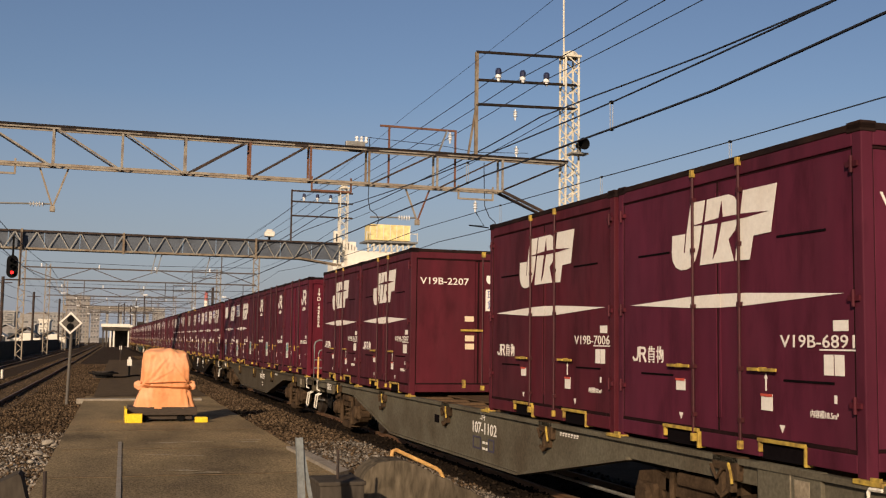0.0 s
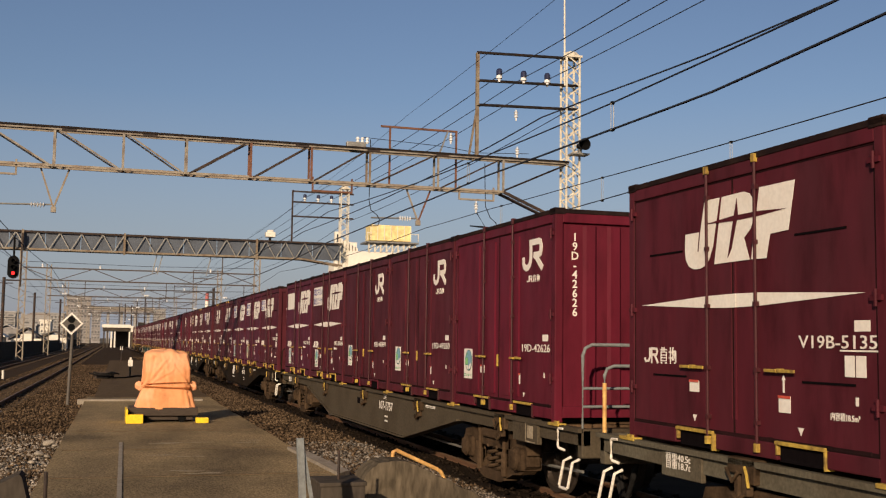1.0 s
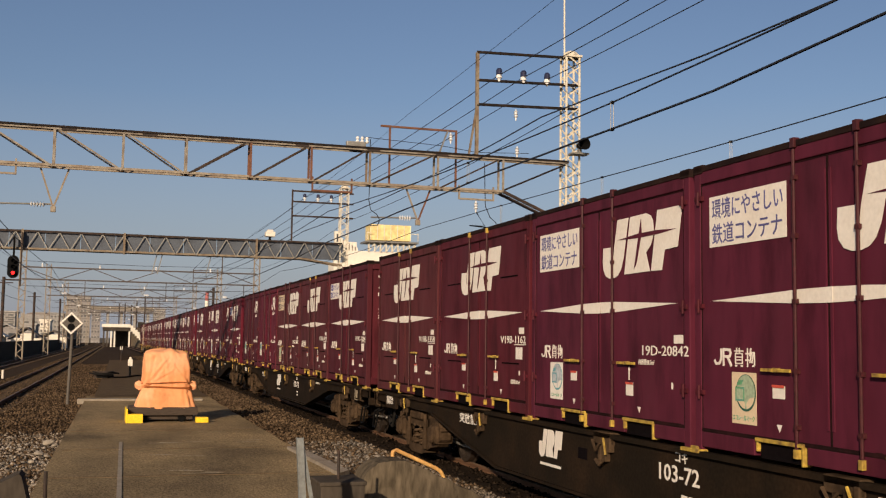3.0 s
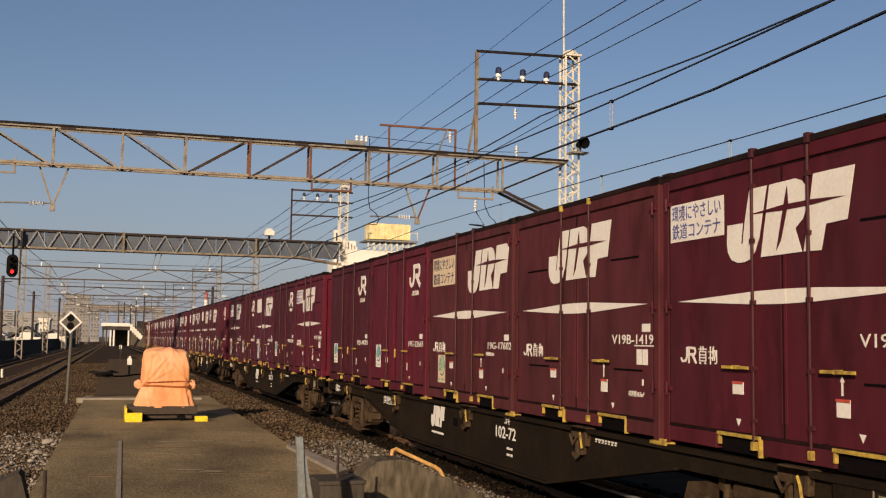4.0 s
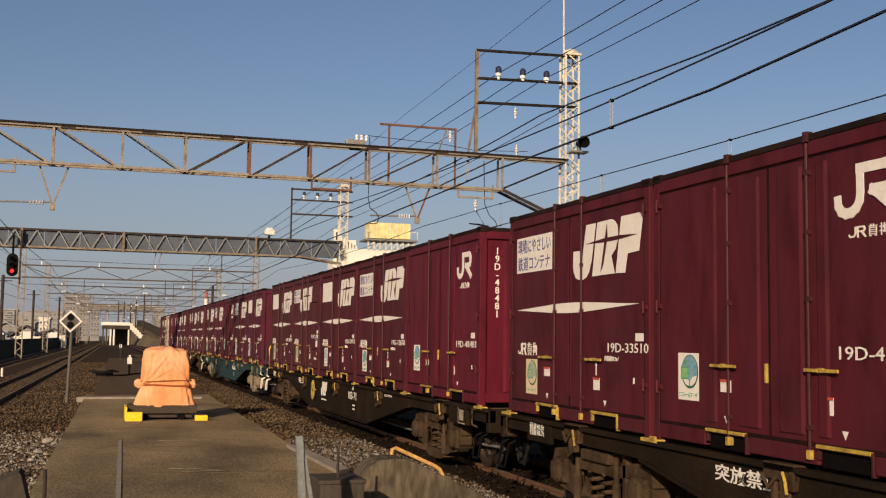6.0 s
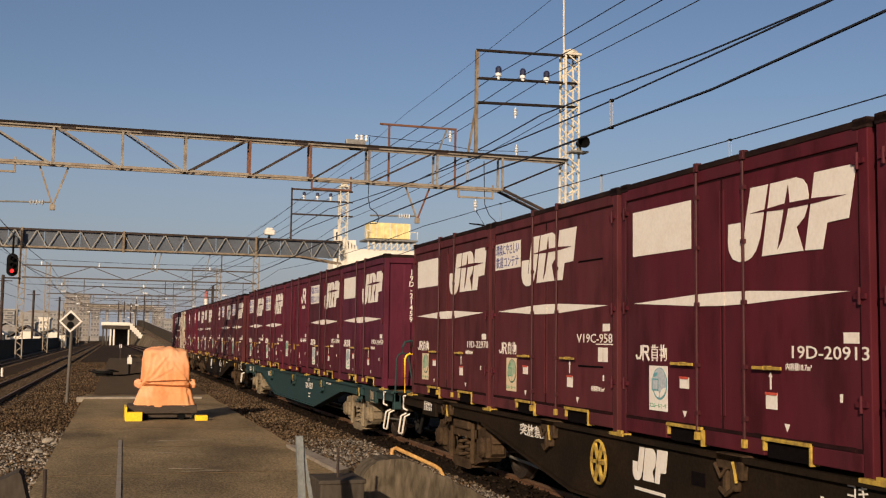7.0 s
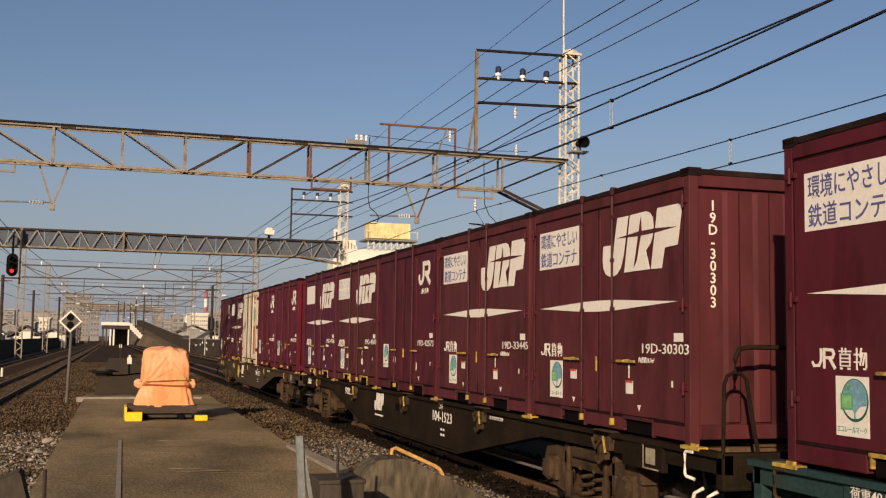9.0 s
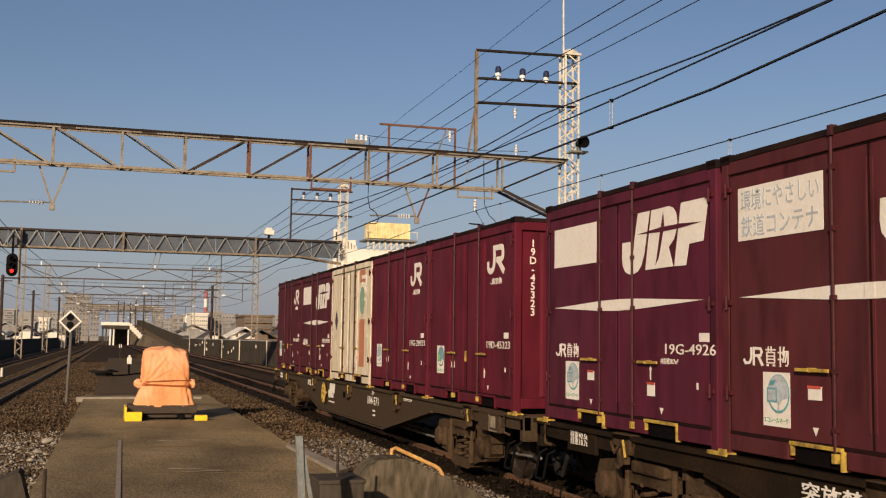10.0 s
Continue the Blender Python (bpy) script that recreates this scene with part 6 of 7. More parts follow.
def line_gantry(y, xa, xb, zb, h, mat, label):
    """A plain portal further down the line: two masts, a light truss and hangers."""
    g = tagged(new("overhead_gantry"), label, "gantry", group="gantries down the line")
    for z in (zb, zb + h):
        part("chord", bar(bmesh.new(), (xa, y, z), (xb, y, z), 0.11), mat, g)
    n = int((xb - xa) / 2.6)
    for k in range(n):
        x = xa + (xb - xa) * k / n
        x2 = xa + (xb - xa) * (k + 1) / n
        part("web", bar(bmesh.new(), (x, y, zb if k % 2 else zb + h), (x2, y, zb + h if k % 2 else zb), 0.06), mat, g)
    for x in (xa, xb):
        for d in (-0.24, 0.24):
            part("leg", bar(bmesh.new(), (x + d, y, -0.6), (x + d, y, zb + h + 2.6), 0.10), TAN, g)
        for k in range(22):
            z = 0.0 + k * (zb + h + 2.4) / 22
            s = 0.24 if k % 2 else -0.24
            part("lacing", bar(bmesh.new(), (x - s, y, z), (x + s, y, z + (zb + h + 2.4) / 22), 0.06), TAN, g)
    for z in (zb + h + 2.4, zb + h + 1.5):
        part("arm", bar(bmesh.new(), (xb - 3.0, y, z), (xb + 0.4, y, z), 0.09), mat, g)
    part("upright", bar(bmesh.new(), (xb - 3.0, y, zb + h), (xb - 3.0, y, zb + h + 2.5), 0.08), mat, g)
    for x in np.linspace(xa + 3, xb - 3, 3):
        part("hanger", bar(bmesh.new(), (x - 0.4, y, zb), (x, y, zb - 1.1), 0.045), GALV, g)
        part("hanger", bar(bmesh.new(), (x + 0.4, y, zb), (x, y, zb - 1.1), 0.045), GALV, g)
        part("insulator", lathe(bmesh.new(), [(0.04, 0.0), (0.10, 0.06), (0.05, 0.12), (0.10, 0.18), (0.05, 0.24), (0.10, 0.30), (0.04, 0.40)], "x", 8, (x + 0.1, y, zb - 1.1)), PORCELAIN, g, "white ribbed insulator")
        part("registration_arm", bar(bmesh.new(), (x + 0.1, y, zb - 1.1), (x + 1.9, y, zb - 1.5), 0.05), DULL_STEEL, g, "thin dark registration arm")
        part("drop_arm", bar(bmesh.new(), (x + 1.9, y, zb), (x + 1.9, y, zb - 1.6), 0.06), DULL_STEEL, g)
    for z in (zb - 0.55, zb + h + 0.5):
        part("cross_wire", tube(bmesh.new(), [(xa, y, z), ((xa + xb) / 2, y, z - 0.12), (xb, y, z)], 0.018, 5), WIRE, g, "thin cross-span wire")
    for x in np.linspace(xa + 1.5, xb - 4, 4):
        part("line_insulator", lathe(bmesh.new(), [(0.05, 0.0), (0.09, 0.08), (0.05, 0.16), (0.09, 0.24), (0.03, 0.34)], "z", 8, (x, y, zb + h)), PORCELAIN, g, "white pin insulator")


def wire(label, pts, r, cat="wire"):
    """A wire through supports, sagging a little between them."""
    out = []
    for (x0, y0, z0), (x1, y1, z1) in zip(pts, pts[1:]):
        n = max(4, int(abs(y1 - y0) / 4))
        sag = 0.00022 * (y1 - y0) ** 2
        for k in range(n):
            u = k / n
            out.append((x0 + (x1 - x0) * u, y0 + (y1 - y0) * u, z0 + (z1 - z0) * u - sag * 4 * u * (1 - u)))
    out.append(pts[-1])
    ob = part("overhead_wire", tube(bmesh.new(), out, r, 5), WIRE)
    return tagged(ob, label, cat, group="overhead wires")


def wires():
    for x, x2 in ((11.96, 11.35), (12.80, 12.15), (13.63, 12.95)):
        wire("black feeder wire on insulators above gantries", [(x, -6, 9.9), (x, 12, 10.10), (x, 22.9, 10.24), (x, 32, 10.48), (x2, 63, 10.3), (x2 - 1.5, 110, 9.9), (x2 - 3.0, 170, 9.5)], 0.014)
    # heavy feeder under the lowest arm
    wire("thick black feeder cable strung beside gantries", [(12.6, -6, 7.9), (12.6, 16.4, 8.24), (12.6, 20.7, 8.34), (12.6, 26.4, 8.62), (12.6, 30.0, 8.77), (12.6, 34.6, 8.65), (11.3, 63, 8.3), (9.5, 110, 8.0)], 0.022)
    # train's line
    wire("black messenger wire above the train's track", [(6.5, -14, 5.9), (6.5, 8.5, 5.16), (6.5, 13, 5.16), (6.5, 17.8, 5.24), (6.5, 22.3, 5.36), (6.5, 32, 5.8), (6.3, 63, 5.9), (6.3, 110, 6.0), (6.3, 170, 5.9)], 0.012)
    c = wire("black contact wire above the train's track", [(6.5, -6, 5.2), (6.5, 7.7, 4.845), (6.5, 10.5, 4.765), (6.5, 14.2, 4.82), (6.5, 18, 4.88), (6.5, 24, 4.88), (6.5, 32, 4.87), (6.3, 63, 4.9), (6.5, 110, 4.98), (6.3, 170, 4.98)], 0.016)
    wire("black messenger wire above the next track", [(9.9, -6, 5.4), (10.0, 11.85, 5.28), (10.0, 15.6, 5.32), (10.0, 20.5, 5.41), (10.0, 27.4, 5.53), (10.0, 33.5, 5.60), (10.0, 63, 5.9), (10.3, 110, 5.6)], 0.011)
    wire("black contact wire above the next track", [(10.0, -6, 4.80), (10.0, 12.6, 4.87), (10.0, 18.8, 4.95), (10.0, 32, 5.0), (10.1, 63, 4.95), (10.3, 110, 4.95)], 0.012)
    wire("thin black wire running over the gantry", [(8.9, 10, 9.5), (8.93, 21, 9.15), (8.93, 32, 8.95), (8.3, 63, 8.0)], 0.006)
    wire("thin black wire between small insulators", [(7.5, 32, 8.15), (10.2, 32.3, 8.1), (11.3, 32.2, 7.95), (13.0, 32.0, 8.0)], 0.010)
    wire("long dropper cable looping below gantry", [(7.75, 32, 8.1), (7.74, 31.9, 6.9), (7.72, 31.9, 6.2), (7.78, 31.9, 5.9), (7.95, 31.8, 5.75), (8.05, 31.8, 5.58), (7.98, 31.8, 5.42), (7.75, 31.8, 5.4)], 0.014)
    wire("long dropper cable looping below gantry", [(11.5, 32, 7.6), (11.48, 31.9, 6.8), (11.5, 31.9, 6.2), (11.66, 31.9, 5.85), (11.85, 31.9, 5.7), (11.9, 31.8, 5.5), (11.7, 31.8, 5.45)], 0.014)
    for x0, z in ((-3.2, 4.95), (-3.2, 5.75), (-6.9, 4.95), (-6.9, 5.75)):
        wire("black wire above the tracks beyond", [(track_x(x0, 30), 30, z), (track_x(x0, 63), 63, z), (track_x(x0, 100), 100, z), (track_x(x0, 150), 150, z), (track_x(x0, 220), 220, z)], 0.013)
    for x0, z in ((-8.0, 8.6), (-8.6, 8.0), (13.4, 9.0)):
        wire("black line wire beside the tracks", [(x0, 30, z), (x0 + 0.5, 63, z), (x0 + 1.5, 110, z), (x0 + 2, 170, z)], 0.013)
    d = tagged(new("wire_dropper"), "thin dropper wires with dark clamps under messenger wire", "dropper")
    for x, y, z0, z1 in ((6.5, 13.02, 5.16, 4.79), (10.0, 15.62, 5.32, 4.92), (10.0, 20.5, 5.41, 4.92), (10.0, 26.5, 5.51, 4.93), (6.5, 19.0, 5.26, 4.88)):
        for e in (-0.02, 0.02):
            part("dropper", tube(bmesh.new(), [(x + e, y, z0), (x + e, y, z1)], 0.005, 5), GALV, d)
        for z in (z0, z1):
            part("clamp", boxes((x - 0.022, x + 0.022, y - 0.03, y + 0.03, z - 0.02, z + 0.02), bevel=0.006), BLACK, d)


# ---- distance ----
def building(name, x0, x1, y, ztop, mat, depth=12, rows=4, cols=6, label="", roof=None, base=-0.6):
    b = tagged(new("apartment_building" if rows > 2 else "low_building"), label, "building", group="town buildings")
    part("wall", boxes((x0, x1, y, y + depth, base, ztop)), mat, b)
    part("roof", boxes((x0 - 0.3, x1 + 0.3, y - 0.3, y + depth + 0.3, ztop, ztop + max(0.4, ztop * 0.03))), roof or mat, b)
    if rows and cols:
        w, h = (x1 - x0) / cols, (ztop - 1.0) / rows
        pane = mesh_of("window", boxes((-w * 0.30, w * 0.30, -0.06, 0.05, 0, h * 0.36)), PANE_FAR)
        slab = mesh_of("balcony", boxes((x0, x1, -0.5, 0.0, 0, h * 0.16)), mat)
        for r in range(rows):
            for c in range(cols):
                place("window", pane, b, at=pose(x0 + w * (c + 0.5), y, 1.0 + h * (r + 0.25)))
            place("balcony", slab, b, at=pose(0, y, 1.0 + h * r))
    return b


def house(x, y, w, d, zwall, zridge, wall, roof, label):
    b = tagged(new("house"), label, "house", group="town houses")
    part("wall", boxes((x - w / 2, x + w / 2, y, y + d, -0.6, zwall)), wall, b)
    bm = bmesh.new()
    f = [(x - w / 2 - 0.5, zwall - 0.25), (x, zridge), (x + w / 2 + 0.5, zwall - 0.25), (x + w / 2 + 0.5, zwall - 0.1), (x, zridge + 0.25), (x - w / 2 - 0.5, zwall - 0.1)]
    a, c = [[bm.verts.new((p, q, z)) for p, z in f] for q in (y - 0.6, y + d + 0.6)]
    bm.faces.new(a), bm.faces.new(c)
    for i in range(6):
        bm.faces.new((a[i], a[(i + 1) % 6], c[(i + 1) % 6], c[i]))
    part("roof", bm, roof, b)
    part("gable", boxes((x - w * 0.2, x + w * 0.2, y - 0.05, y, zwall - 0.5, zwall + (zridge - zwall) * 0.5)), wall, b)
    for s in (-0.25, 0.25):
        part("window", boxes((x + s * w - 0.6, x + s * w + 0.6, y - 0.08, y + 0.05, zwall - 2.0, zwall - 0.9)), PANE, b)


def climb(y):
    """Height of the line that climbs away behind the wall."""
    return float(np.interp(y, (137, 165, 195, 244, 314, 400), (0.0, 0.35, 1.1, 2.5, 4.6, 6.0)))


def distance():
    # white works building with its yellow rooftop tank
    b = tagged(new("works_building"), "white concrete works building beyond the tracks", "building")
    part("wall", boxes((24.7, 48, 118, 121, -0.6, 10.6), (26.2, 48, 118.3, 121, 10.6, 12.0), (25.5, 27.4, 118.6, 120.5, 12.0, 13.0)), WALL_W, b)
    for k in range(6):
        part("vent", boxes((25.5 + k * 0.35, 25.72 + k * 0.35, 118.3, 118.6, 12.0, 13.35 - k * 0.2)), WALL_W, b)
    part("stair_tower", boxes((24.8, 25.4, 118.2, 118.8, 10.6, 14.1)), WALL_W, b)
    part("dark_opening", boxes((24.98, 25.22, 118.14, 118.2, 12.9, 13.8)), PANE, b)
    t = tagged(new("rooftop_tank"), "yellow clad rooftop cooling tank on white legs", "tank")
    part("tank", boxes((28.85, 33.65, 118.3, 120.6, 13.30, 15.1), bevel=0.05), WALL_Y, t, "yellow clad tank")
    for k in range(7):
        part("seam", boxes((28.9 + k * 0.78, 28.96 + k * 0.78, 118.24, 118.3, 13.4, 15.05)), WALL_W, t)
    part("walkway", boxes((28.35, 34.4, 117.7, 121, 13.0, 13.18)), GALV, t)
    for k in range(9):
        part("leg", bar(bmesh.new(), (28.7 + k * 0.68, 118.2, 11.95), (28.7 + k * 0.68, 118.2, 13.0), 0.16), PALE_STEEL, t)
        if k < 8:
            part("brace", bar(bmesh.new(), (28.7 + k * 0.68, 118.2, 12.0), (29.38 + k * 0.68, 118.2, 12.95), 0.09), PALE_STEEL, t)
    for x in (28.4, 34.35):
        part("rail", bar(bmesh.new(), (x, 117.8, 13.3), (x, 117.8, 14.2), 0.08), PALE_STEEL, t)
    part("rail", bar(bmesh.new(), (28.4, 117.8, 14.1), (28.9, 117.8, 14.1), 0.07), PALE_STEEL, t)
    part("rail", bar(bmesh.new(), (33.6, 117.8, 14.1), (34.35, 117.8, 14.1), 0.07), PALE_STEEL, t)
    # walls along the line
    w = tagged(new("wall_east"), "dark concrete wall with pale posts beside tracks", "wall", kind="structure")
    ys = [40 + k * 3.0 for k in range(42)]
    for k in range(41):
        part("panel", boxes((12.0, 12.15, ys[k] + 0.03, ys[k + 1] - 0.03, -0.5, 1.62)), CONC_DARK, w)
    part("coping", boxes((11.95, 12.2, 40, 163, 1.62, 1.70)), WALL_G, w, "pale coping")
    for k, y in enumerate((66, 80, 96, 110, 128, 150)):
        part("post", boxes((11.9, 11.97, y - 0.04, y + 0.04, -0.4, 1.7)), PALE_STEEL, w, "pale post")
    for k in range(40):
        y0, y1 = 163 + 5 * k, 168 + 5 * k
        part("panel", bar(bmesh.new(), (12.1, y0, climb(y0) + 0.5), (12.1, y1 - 0.05, climb(y1) + 0.5), 0.15, 2.3), CONC_DARK, w)
        part("coping", bar(bmesh.new(), (12.1, y0, climb(y0) + 1.68), (12.1, y1, climb(y1) + 1.68), 0.25, 0.09), WALL_G, w)
    rng = random.Random(3)
    for k in range(16):
        y = rng.uniform(85, 150)
        part("marker", boxes((11.93, 11.99, y - 0.09, y + 0.09, *((lambda z: (z, z + 0.25))(rng.uniform(0.3, 1.2))))), STEPW, w, "small white marker plate")
    w = tagged(new("wall_east"), "dark concrete wall with pale coping beside tracks", "wall", kind="structure")
    for k in range(12):
        part("panel", boxes((12.0, 12.15, 4.03 + 3 * k, 6.97 + 3 * k, -0.5, 1.30)), CONC_DARK, w)
    part("coping", boxes((11.95, 12.2, 4, 40, 1.30, 1.36)), WALL_G, w, "pale coping")
    b = tagged(new("shop_building"), "white shop building with orange roof sign behind wall", "building")
    part("wall", boxes((32.5, 54, 50, 53, -0.6, 5.3)), WALL_W, b)
    part("sign_tower", boxes((39.1, 56, 50.2, 52.5, 5.8, 10.2)), WALL_W, b, "white sign tower")
    part("terrace", boxes((37.0, 56, 49.6, 53, 5.3, 5.8)), WALL_G, b)
    for k in range(10):
        part("rail_post", boxes((37.0 + k * 1.2, 37.06 + k * 1.2, 49.6, 49.66, 5.8, 7.0)), GREY_STEEL, b)
    part("rail", boxes((37.0, 49, 49.6, 49.66, 6.95, 7.02)), GREY_STEEL, b)
    bm = bmesh.new()
    mm = Matrix(((1, 0, 0, 39.4), (0, 0, -1, 50.2), (0, 1, 0, 8.0), (0, 0, 0, 1)))
    plate(bm, [(1.1 + 1.1 * math.cos(a * math.pi / 10) + (0.9 if a < 5 or a > 16 else 0), 0.75 * math.sin(a * math.pi / 10)) for a in range(20)], mm, 0.06)
    part("orange_sign", bm, SIGN_O, b, "orange rounded sign")
    bm = bmesh.new()
    for k in range(5):
        plate(bm, rect(0.5 + k * 0.55, 0.9 + k * 0.55, -1.5, -1.05), mm, 0.05)
    tagged(part("sign_bars", bm, INK, b), kind="stuff")
    for x in (33.1, 33.7):
        for z in (2.0, 3.9):
            part("window", boxes((x, x + 0.45, 49.95, 50.05, z, z + 0.8)), PANE, b)
    part("shop_front", boxes((38.2, 40.4, 49.9, 50.02, 3.0, 4.5)), BEIGE, b)
    part("awning", boxes((38.0, 40.7, 49.2, 50.0, 4.5, 4.7)), WALL_G, b)
    house(46.0, 43, 16, 4, 0.7, 2.6, WALL_B, ROOF_T, "dark-roofed low shed behind dark wall")
    w = tagged(new("wall_west"), "dark low wall along tracks", "wall", kind="structure")
    for k in range(60):
        y0, y1 = 40 + k * 4.5, 40 + (k + 1) * 4.5
        bm = bmesh.new()
        bar(bm, (track_x(-9.3, y0), y0, 0.45), (track_x(-9.3, y1) , y1 - 0.05, 0.45), 0.2, 1.9)
        part("panel", bm, CONC_DARK, w)
    # embankment of the line that climbs
    e = tagged(new("embankment"), "brown dry grass embankment with climbing track", "embankment", kind="structure")
    bm = bmesh.new()
    rows = []
    for k in range(40):
        y = 150 + k * 6
        z = climb(y)
        x = 11.4 - 0.006 * (y - 150)
        rows.append([bm.verts.new((x + dx + 0.4 * noise.noise((y * 0.1, dx, 0)), y, zz)) for dx, zz in ((-2.0 - z * 0.25, -0.3), (-1.6, z - 0.2), (2.4, z - 0.2), (5.0 + z * 1.6, -0.5))])
    for a, c in zip(rows, rows[1:]):
        for i in range(3):
            bm.faces.new((a[i], a[i + 1], c[i + 1], c[i]))
    part("slope", bm, GRASS, e, smooth=True)
    for s in (-0.53, 0.53):
        bm = bmesh.new()
        for k in range(39):
            p = [(11.4 - 0.006 * k * 6 + s, 150 + 6 * k, climb(150 + 6 * k) - 0.1), (11.4 - 0.006 * (k + 1) * 6 + s, 156 + 6 * k, climb(156 + 6 * k) - 0.1)]
            bar(bm, p[0], p[1], 0.09)
        part("rail", bm, RAIL, e)
    # footbridge station house in the distance
    f = tagged(new("footbridge"), "white concrete footbridge with stairs across far tracks", "footbridge")
    part("deck", boxes((0.7, 6.6, 240, 246, 4.05, 4.75), bevel=0.1), WALL_W, f)
    part("soffit", boxes((0.9, 6.4, 240.2, 246, 3.3, 4.05)), CONC_DARK, f)
    # Dark sheet added behind the opening, standing for the shade under the deck.
    part("back_wall", boxes((3.0, 6.4, 245.6, 246, -0.3, 3.3)), CONC_DARK, f, "dark backing sheet added for the shade under deck")
    for x in (1.0, 1.7, 2.5, 3.2, 6.2):
        part("pier", boxes((x, x + 0.3, 240.5, 241.2, -0.3, 3.4)), WALL_W if x > 2 else CONC_DARK, f)
    for k in range(8):
        part("stair", boxes((6.6 + k * 0.45, 7.1 + k * 0.45, 240, 242.5, 3.2 - k * 0.45, 4.5 - k * 0.46)), WALL_W, f)
    v = tagged(new("road_viaduct"), "long grey road viaduct crossing far behind the line", "viaduct")
    part("deck", boxes((-16, 26, 540, 552, 14.2, 15.4)), WALL_H, v)
    part("parapet", boxes((-16, 26, 539.6, 540, 15.0, 16.8)), GREY_STEEL, v)
    for k in range(7):
        part("pier", boxes((-15 + k * 6.2, -13.8 + k * 6.2, 543, 549, -0.6, 14.2)), WALL_G, v)
    for k in range(14):
        part("lamp_post", bar(bmesh.new(), (-14 + k * 3, 541, 16.8), (-14 + k * 3, 541, 20.5 + 1.5 * (k % 3)), 0.16), WALL_G, v)
    # town
    rows = (
        (-40, -20.6, 300, 8.0, WALL_G, 6, 9, "grey-brown apartment block beyond the tracks"), (-11.7, -3.1, 430, 16.8, WALL_H, 8, 7, "tall pale apartment block"),
        (-16.9, -12.2, 420, 10.3, WALL_G, 5, 4, "grey block beyond the tracks"), (-2.6, 0.6, 425, 11.5, WALL_H, 5, 3, "pale block beside the tall one"),
        (24.6, 29.6, 520, 15.2, WALL_G, 8, 5, "hazy grey tower block"), (20.6, 26.5, 420, 8.2, WALL_H, 4, 6, "pale low block behind embankment"),
        (26.4, 31.4, 330, 8.6, WALL_W, 6, 8, "white apartment block behind wall"), (33.1, 36.6, 340, 9.4, WALL_H, 5, 4, "pale block with rounded top"),
        (29.5, 35.4, 230, 6.3, WALL_B, 4, 8, "brown brick apartment block behind wall"), (21.6, 24, 380, 6.6, WALL_G, 4, 3, "small grey block behind wall"),
        (-14.5, -12, 300, 6.0, WALL_W, 3, 3, "small white building beyond the tracks"), (37.4, 41.1, 300, 6.0, WALL_G, 3, 4, "grey low block behind wall"),
        (-17.3, -14.5, 280, 4.6, WALL_G, 2, 3, "small grey building beyond tracks"), (47, 58, 300, 7.9, WALL_G, 4, 9, "grey apartment block beyond the tracks"),
        (60, 84, 300, 9.5, WALL_H, 5, 14, "pale apartment block beyond the tracks"), (-75, -45, 320, 9, WALL_G, 5, 14, "grey block beyond the tracks"))
    for x0, x1, y, z, m, r, c, label in rows:
        building("b", x0, x1, y, z, m, 14, r, c, label)
    for x, y, w, d, zw, zr, wl, rf, label in (
            (-11.2, 190, 4.6, 8, 1.6, 3.2, WALL_W, ROOF_T, "white gabled house with dark roof"), (-7.4, 200, 4.4, 8, 1.8, 2.8, WALL_W, ROOF_T, "low house with dark tiled roof"),
            (-17, 185, 5, 8, 2.0, 3.4, WALL_W, WALL_W, "white gabled house behind dark wall"), (17.1, 170, 3.8, 8, 1.5, 2.7, WALL_W, ROOF_T, "small white gabled house, dark roof"),
            (23.2, 180, 5.4, 9, 1.9, 3.4, WALL_W, WALL_W, "white house with pale gabled roof"), (23.0, 160, 4.8, 6, 1.7, 3.0, WALL_B, ROOF_T, "brown house with dark roof"),
            (29, 170, 6, 9, 2.0, 3.4, WALL_G, ROOF_T, "grey house with dark roof"), (-24, 190, 6, 9, 2.2, 3.8, WALL_G, ROOF_T, "grey gabled house behind dark wall")):
        house(x, y, w, d, zw, zr, wl, rf, label)
    rng = random.Random(21)
    for k in range(26):
        y = rng.uniform(215, 330)
        x = rng.uniform(-34, -11) if k % 2 else rng.uniform(17, 52)
        zw = rng.uniform(1.6, 3.4)
        house(x, y, rng.uniform(4, 7), 7, zw, zw + rng.uniform(0.7, 1.6), rng.choice((WALL_W, WALL_H, WALL_G, WALL_B)), rng.choice((ROOF_T, ROOF_T, WALL_G, WALL_W)), "small gabled town house beyond the line")
    for k in range(34):
        y = rng.uniform(420, 760)
        u = rng.uniform(-0.075, -0.028) if k % 3 == 0 else rng.uniform(0.05, 0.135)
        w, z = rng.uniform(5, 14), 1.9 + y * rng.uniform(0.007, 0.021)
        building("b", u * y, u * y + w, y, z, rng.choice((WALL_W, WALL_H, WALL_H, WALL_G, WALL_B)), 12, rng.randint(3, 6), rng.randint(3, 7), rng.choice(("hazy town block far beyond the line", "small hazy apartment block in the distance")))
    c = tagged(new("chimney"), "tall red and white banded chimney far away", "chimney")
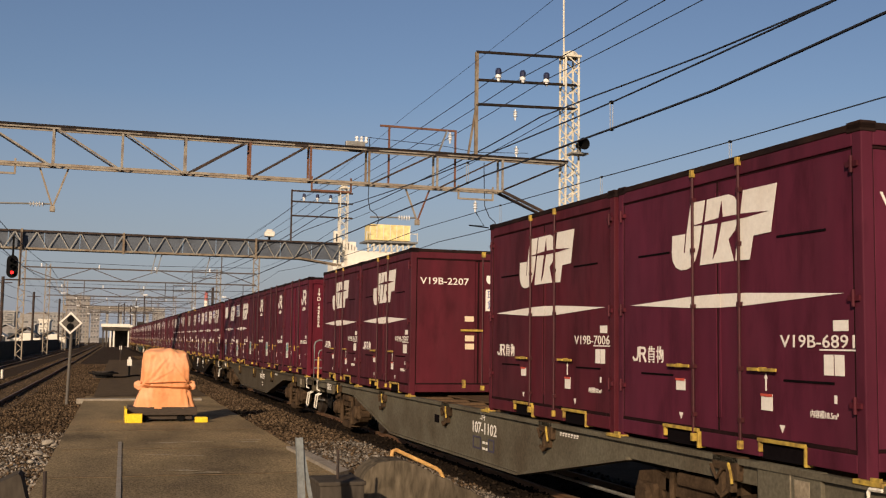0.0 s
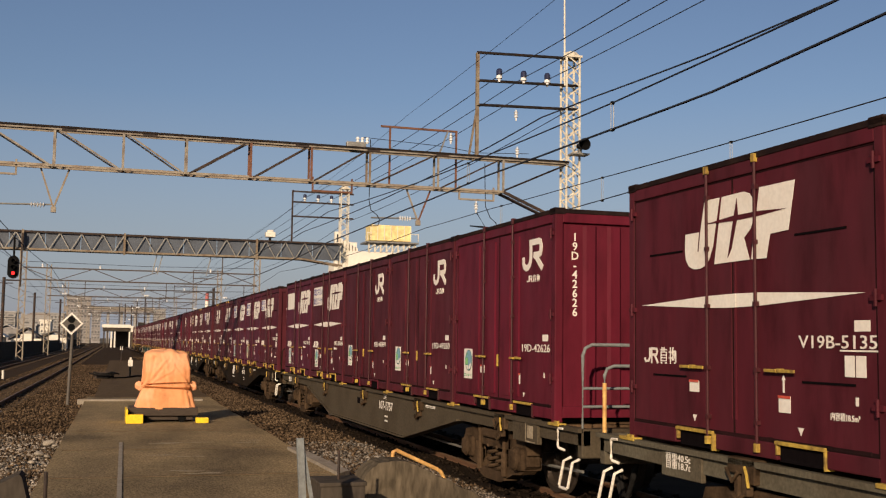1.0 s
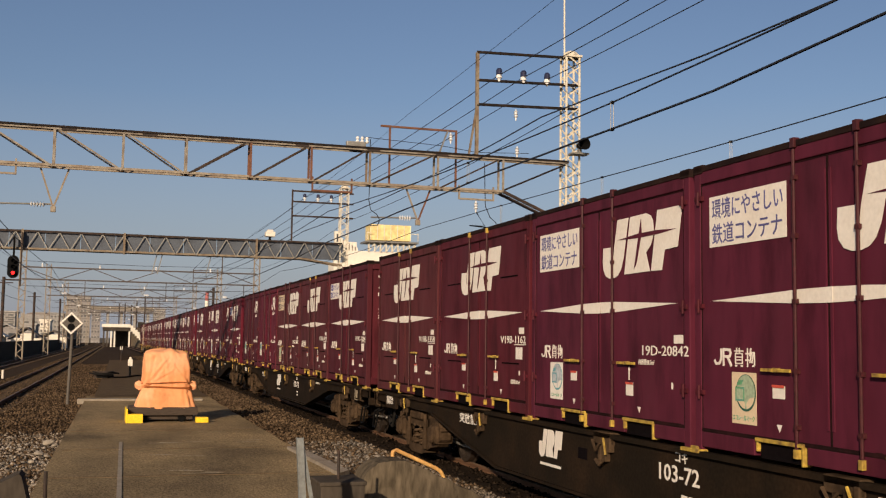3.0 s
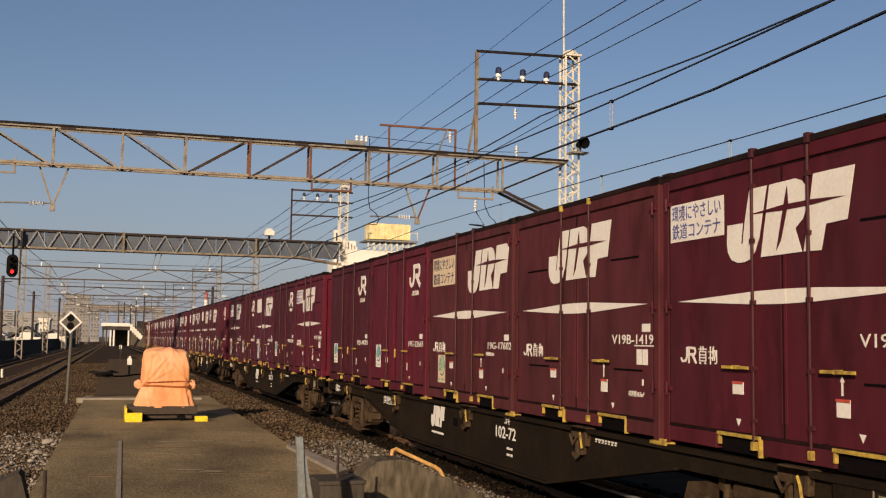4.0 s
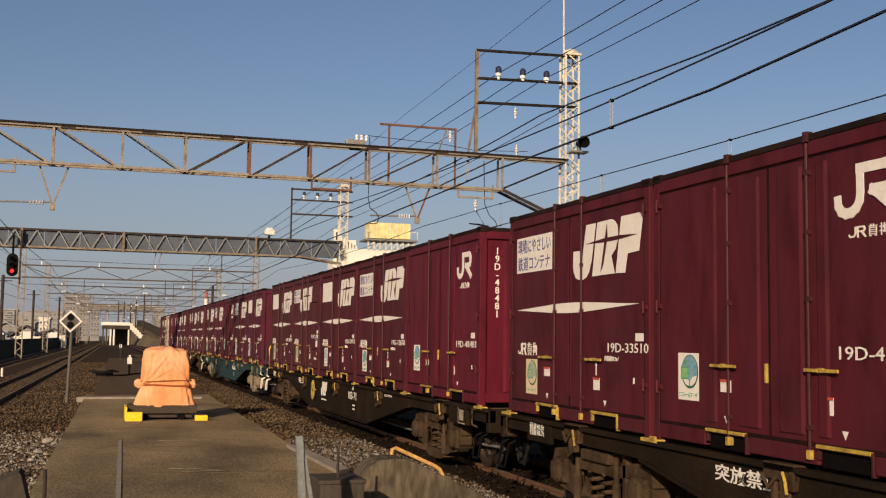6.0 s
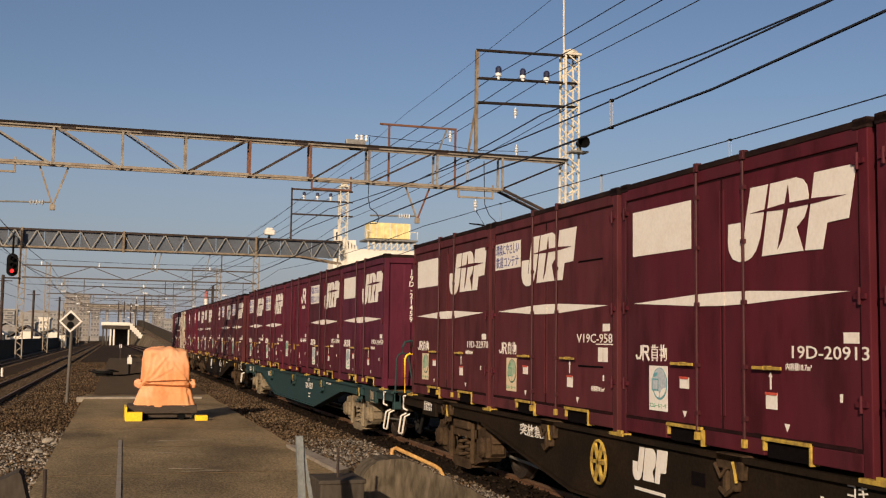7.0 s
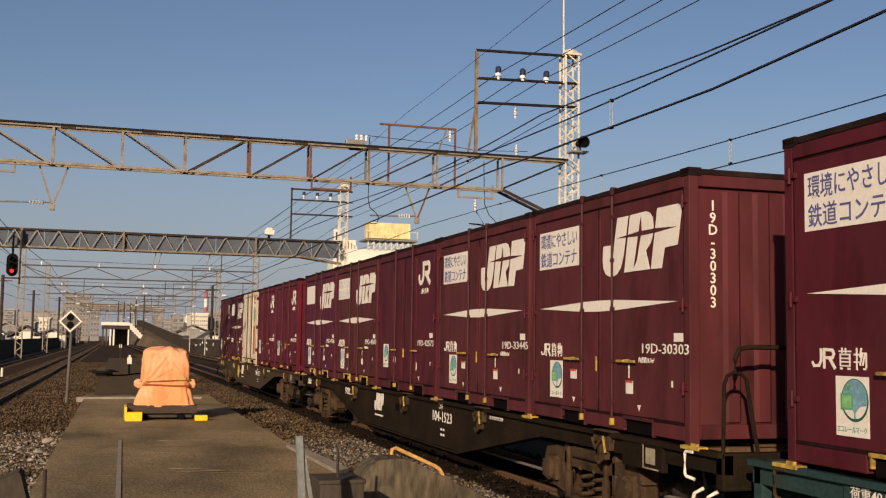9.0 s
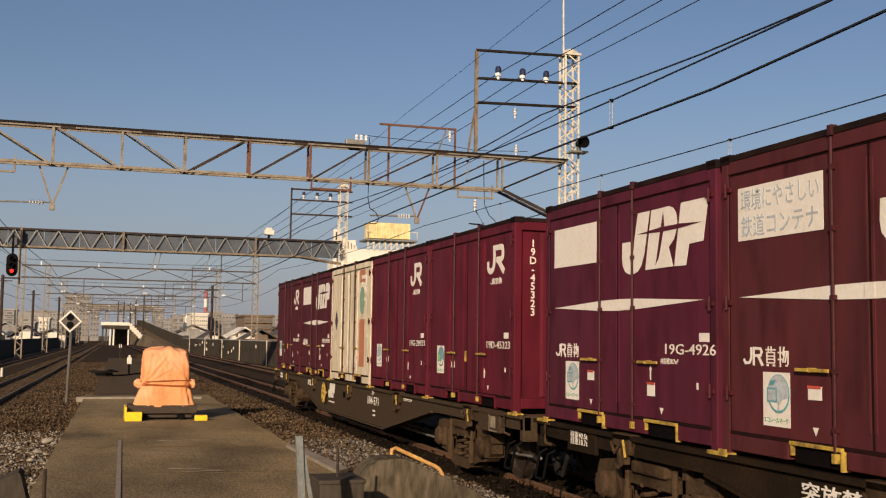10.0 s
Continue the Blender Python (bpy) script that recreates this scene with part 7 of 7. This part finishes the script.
    for k in range(6):
        part("band", lathe(bmesh.new(), [(1.5 - k * 0.05, k * 6.0), (1.45 - k * 0.05, k * 6.0 + 6.0)], "z", 16), CHIM_R if k % 2 else WALL_W, c, "red band" if k % 2 else "white band")
    c.matrix_basis = pose(74.3, 800, -0.6)
    for x, y, z in ((-9.5, 120, 8), (-8.6, 160, 8), (-6.5, 200, 8.5), (7.2, 262, 9.5), (6.6, 300, 11), (5.8, 340, 12), (13.8, 140, 8.4), (9.6, 300, 12), (10.5, 270, 12)):
        p = tagged(new("line_pole"), "slim dark line pole beside tracks", "pole", group="line poles")
        part("pole", tube(bmesh.new(), [(0, 0, -0.6), (0, 0, z)], 0.16, 8), BROWN_STEEL, p)
        part("arm", bar(bmesh.new(), (-0.9, 0, z - 0.6), (0.9, 0, z - 0.6), 0.09), BROWN_STEEL, p)
        p.matrix_basis = pose(x, y, 0)


ground()
stones()
platform()
track(lambda y: SIDE + AX, 420, "railway track on which the train runs")
track(lambda y: SIDE + AX + 3.9, 150, "empty railway track beside wall", near=(40, 75))
track(lambda y: track_x(-3.19, y), 420, "railway track bending to the right", near=(28, 80))
track(lambda y: track_x(-6.9, y), 420, "second railway track beside wall", near=(50, 90))
tarp_machine()
marker_sign()
small_bits()
foreground()
near_gantry()
far_gantry()
line_gantry(95, -6.1, 13.05, 6.6, 1.0, DULL_STEEL, "plain steel portal gantry down the line")
line_gantry(128, -5.5, 13.25, 6.5, 0.9, DULL_STEEL, "brown steel portal gantry down the line")
line_gantry(165, -4.6, 13.5, 6.4, 0.9, DULL_STEEL, "dark steel portal gantry down the line")
line_gantry(215, -3.5, 14, 6.5, 0.9, DULL_STEEL, "distant steel portal gantry")
line_gantry(275, -2.5, 14, 7.0, 0.9, DULL_STEEL, "distant steel portal gantry")
wires()
distance()


def motions():
    """The train runs towards the camera; its wheels roll."""
    times = [k * 0.5 for k in range(21)]
    for thing, y, z in TRAIN:
        walk(thing, [(t, pose(SIDE, y - travel(t), z)) for t in times])
    for wheel, d in WHEELS:
        walk(wheel, [(k / 30, pose(0, d, RADIUS, math.degrees((travel(k / 30) - travel(0)) / RADIUS) % 360)) for k in range(301)])


motions()
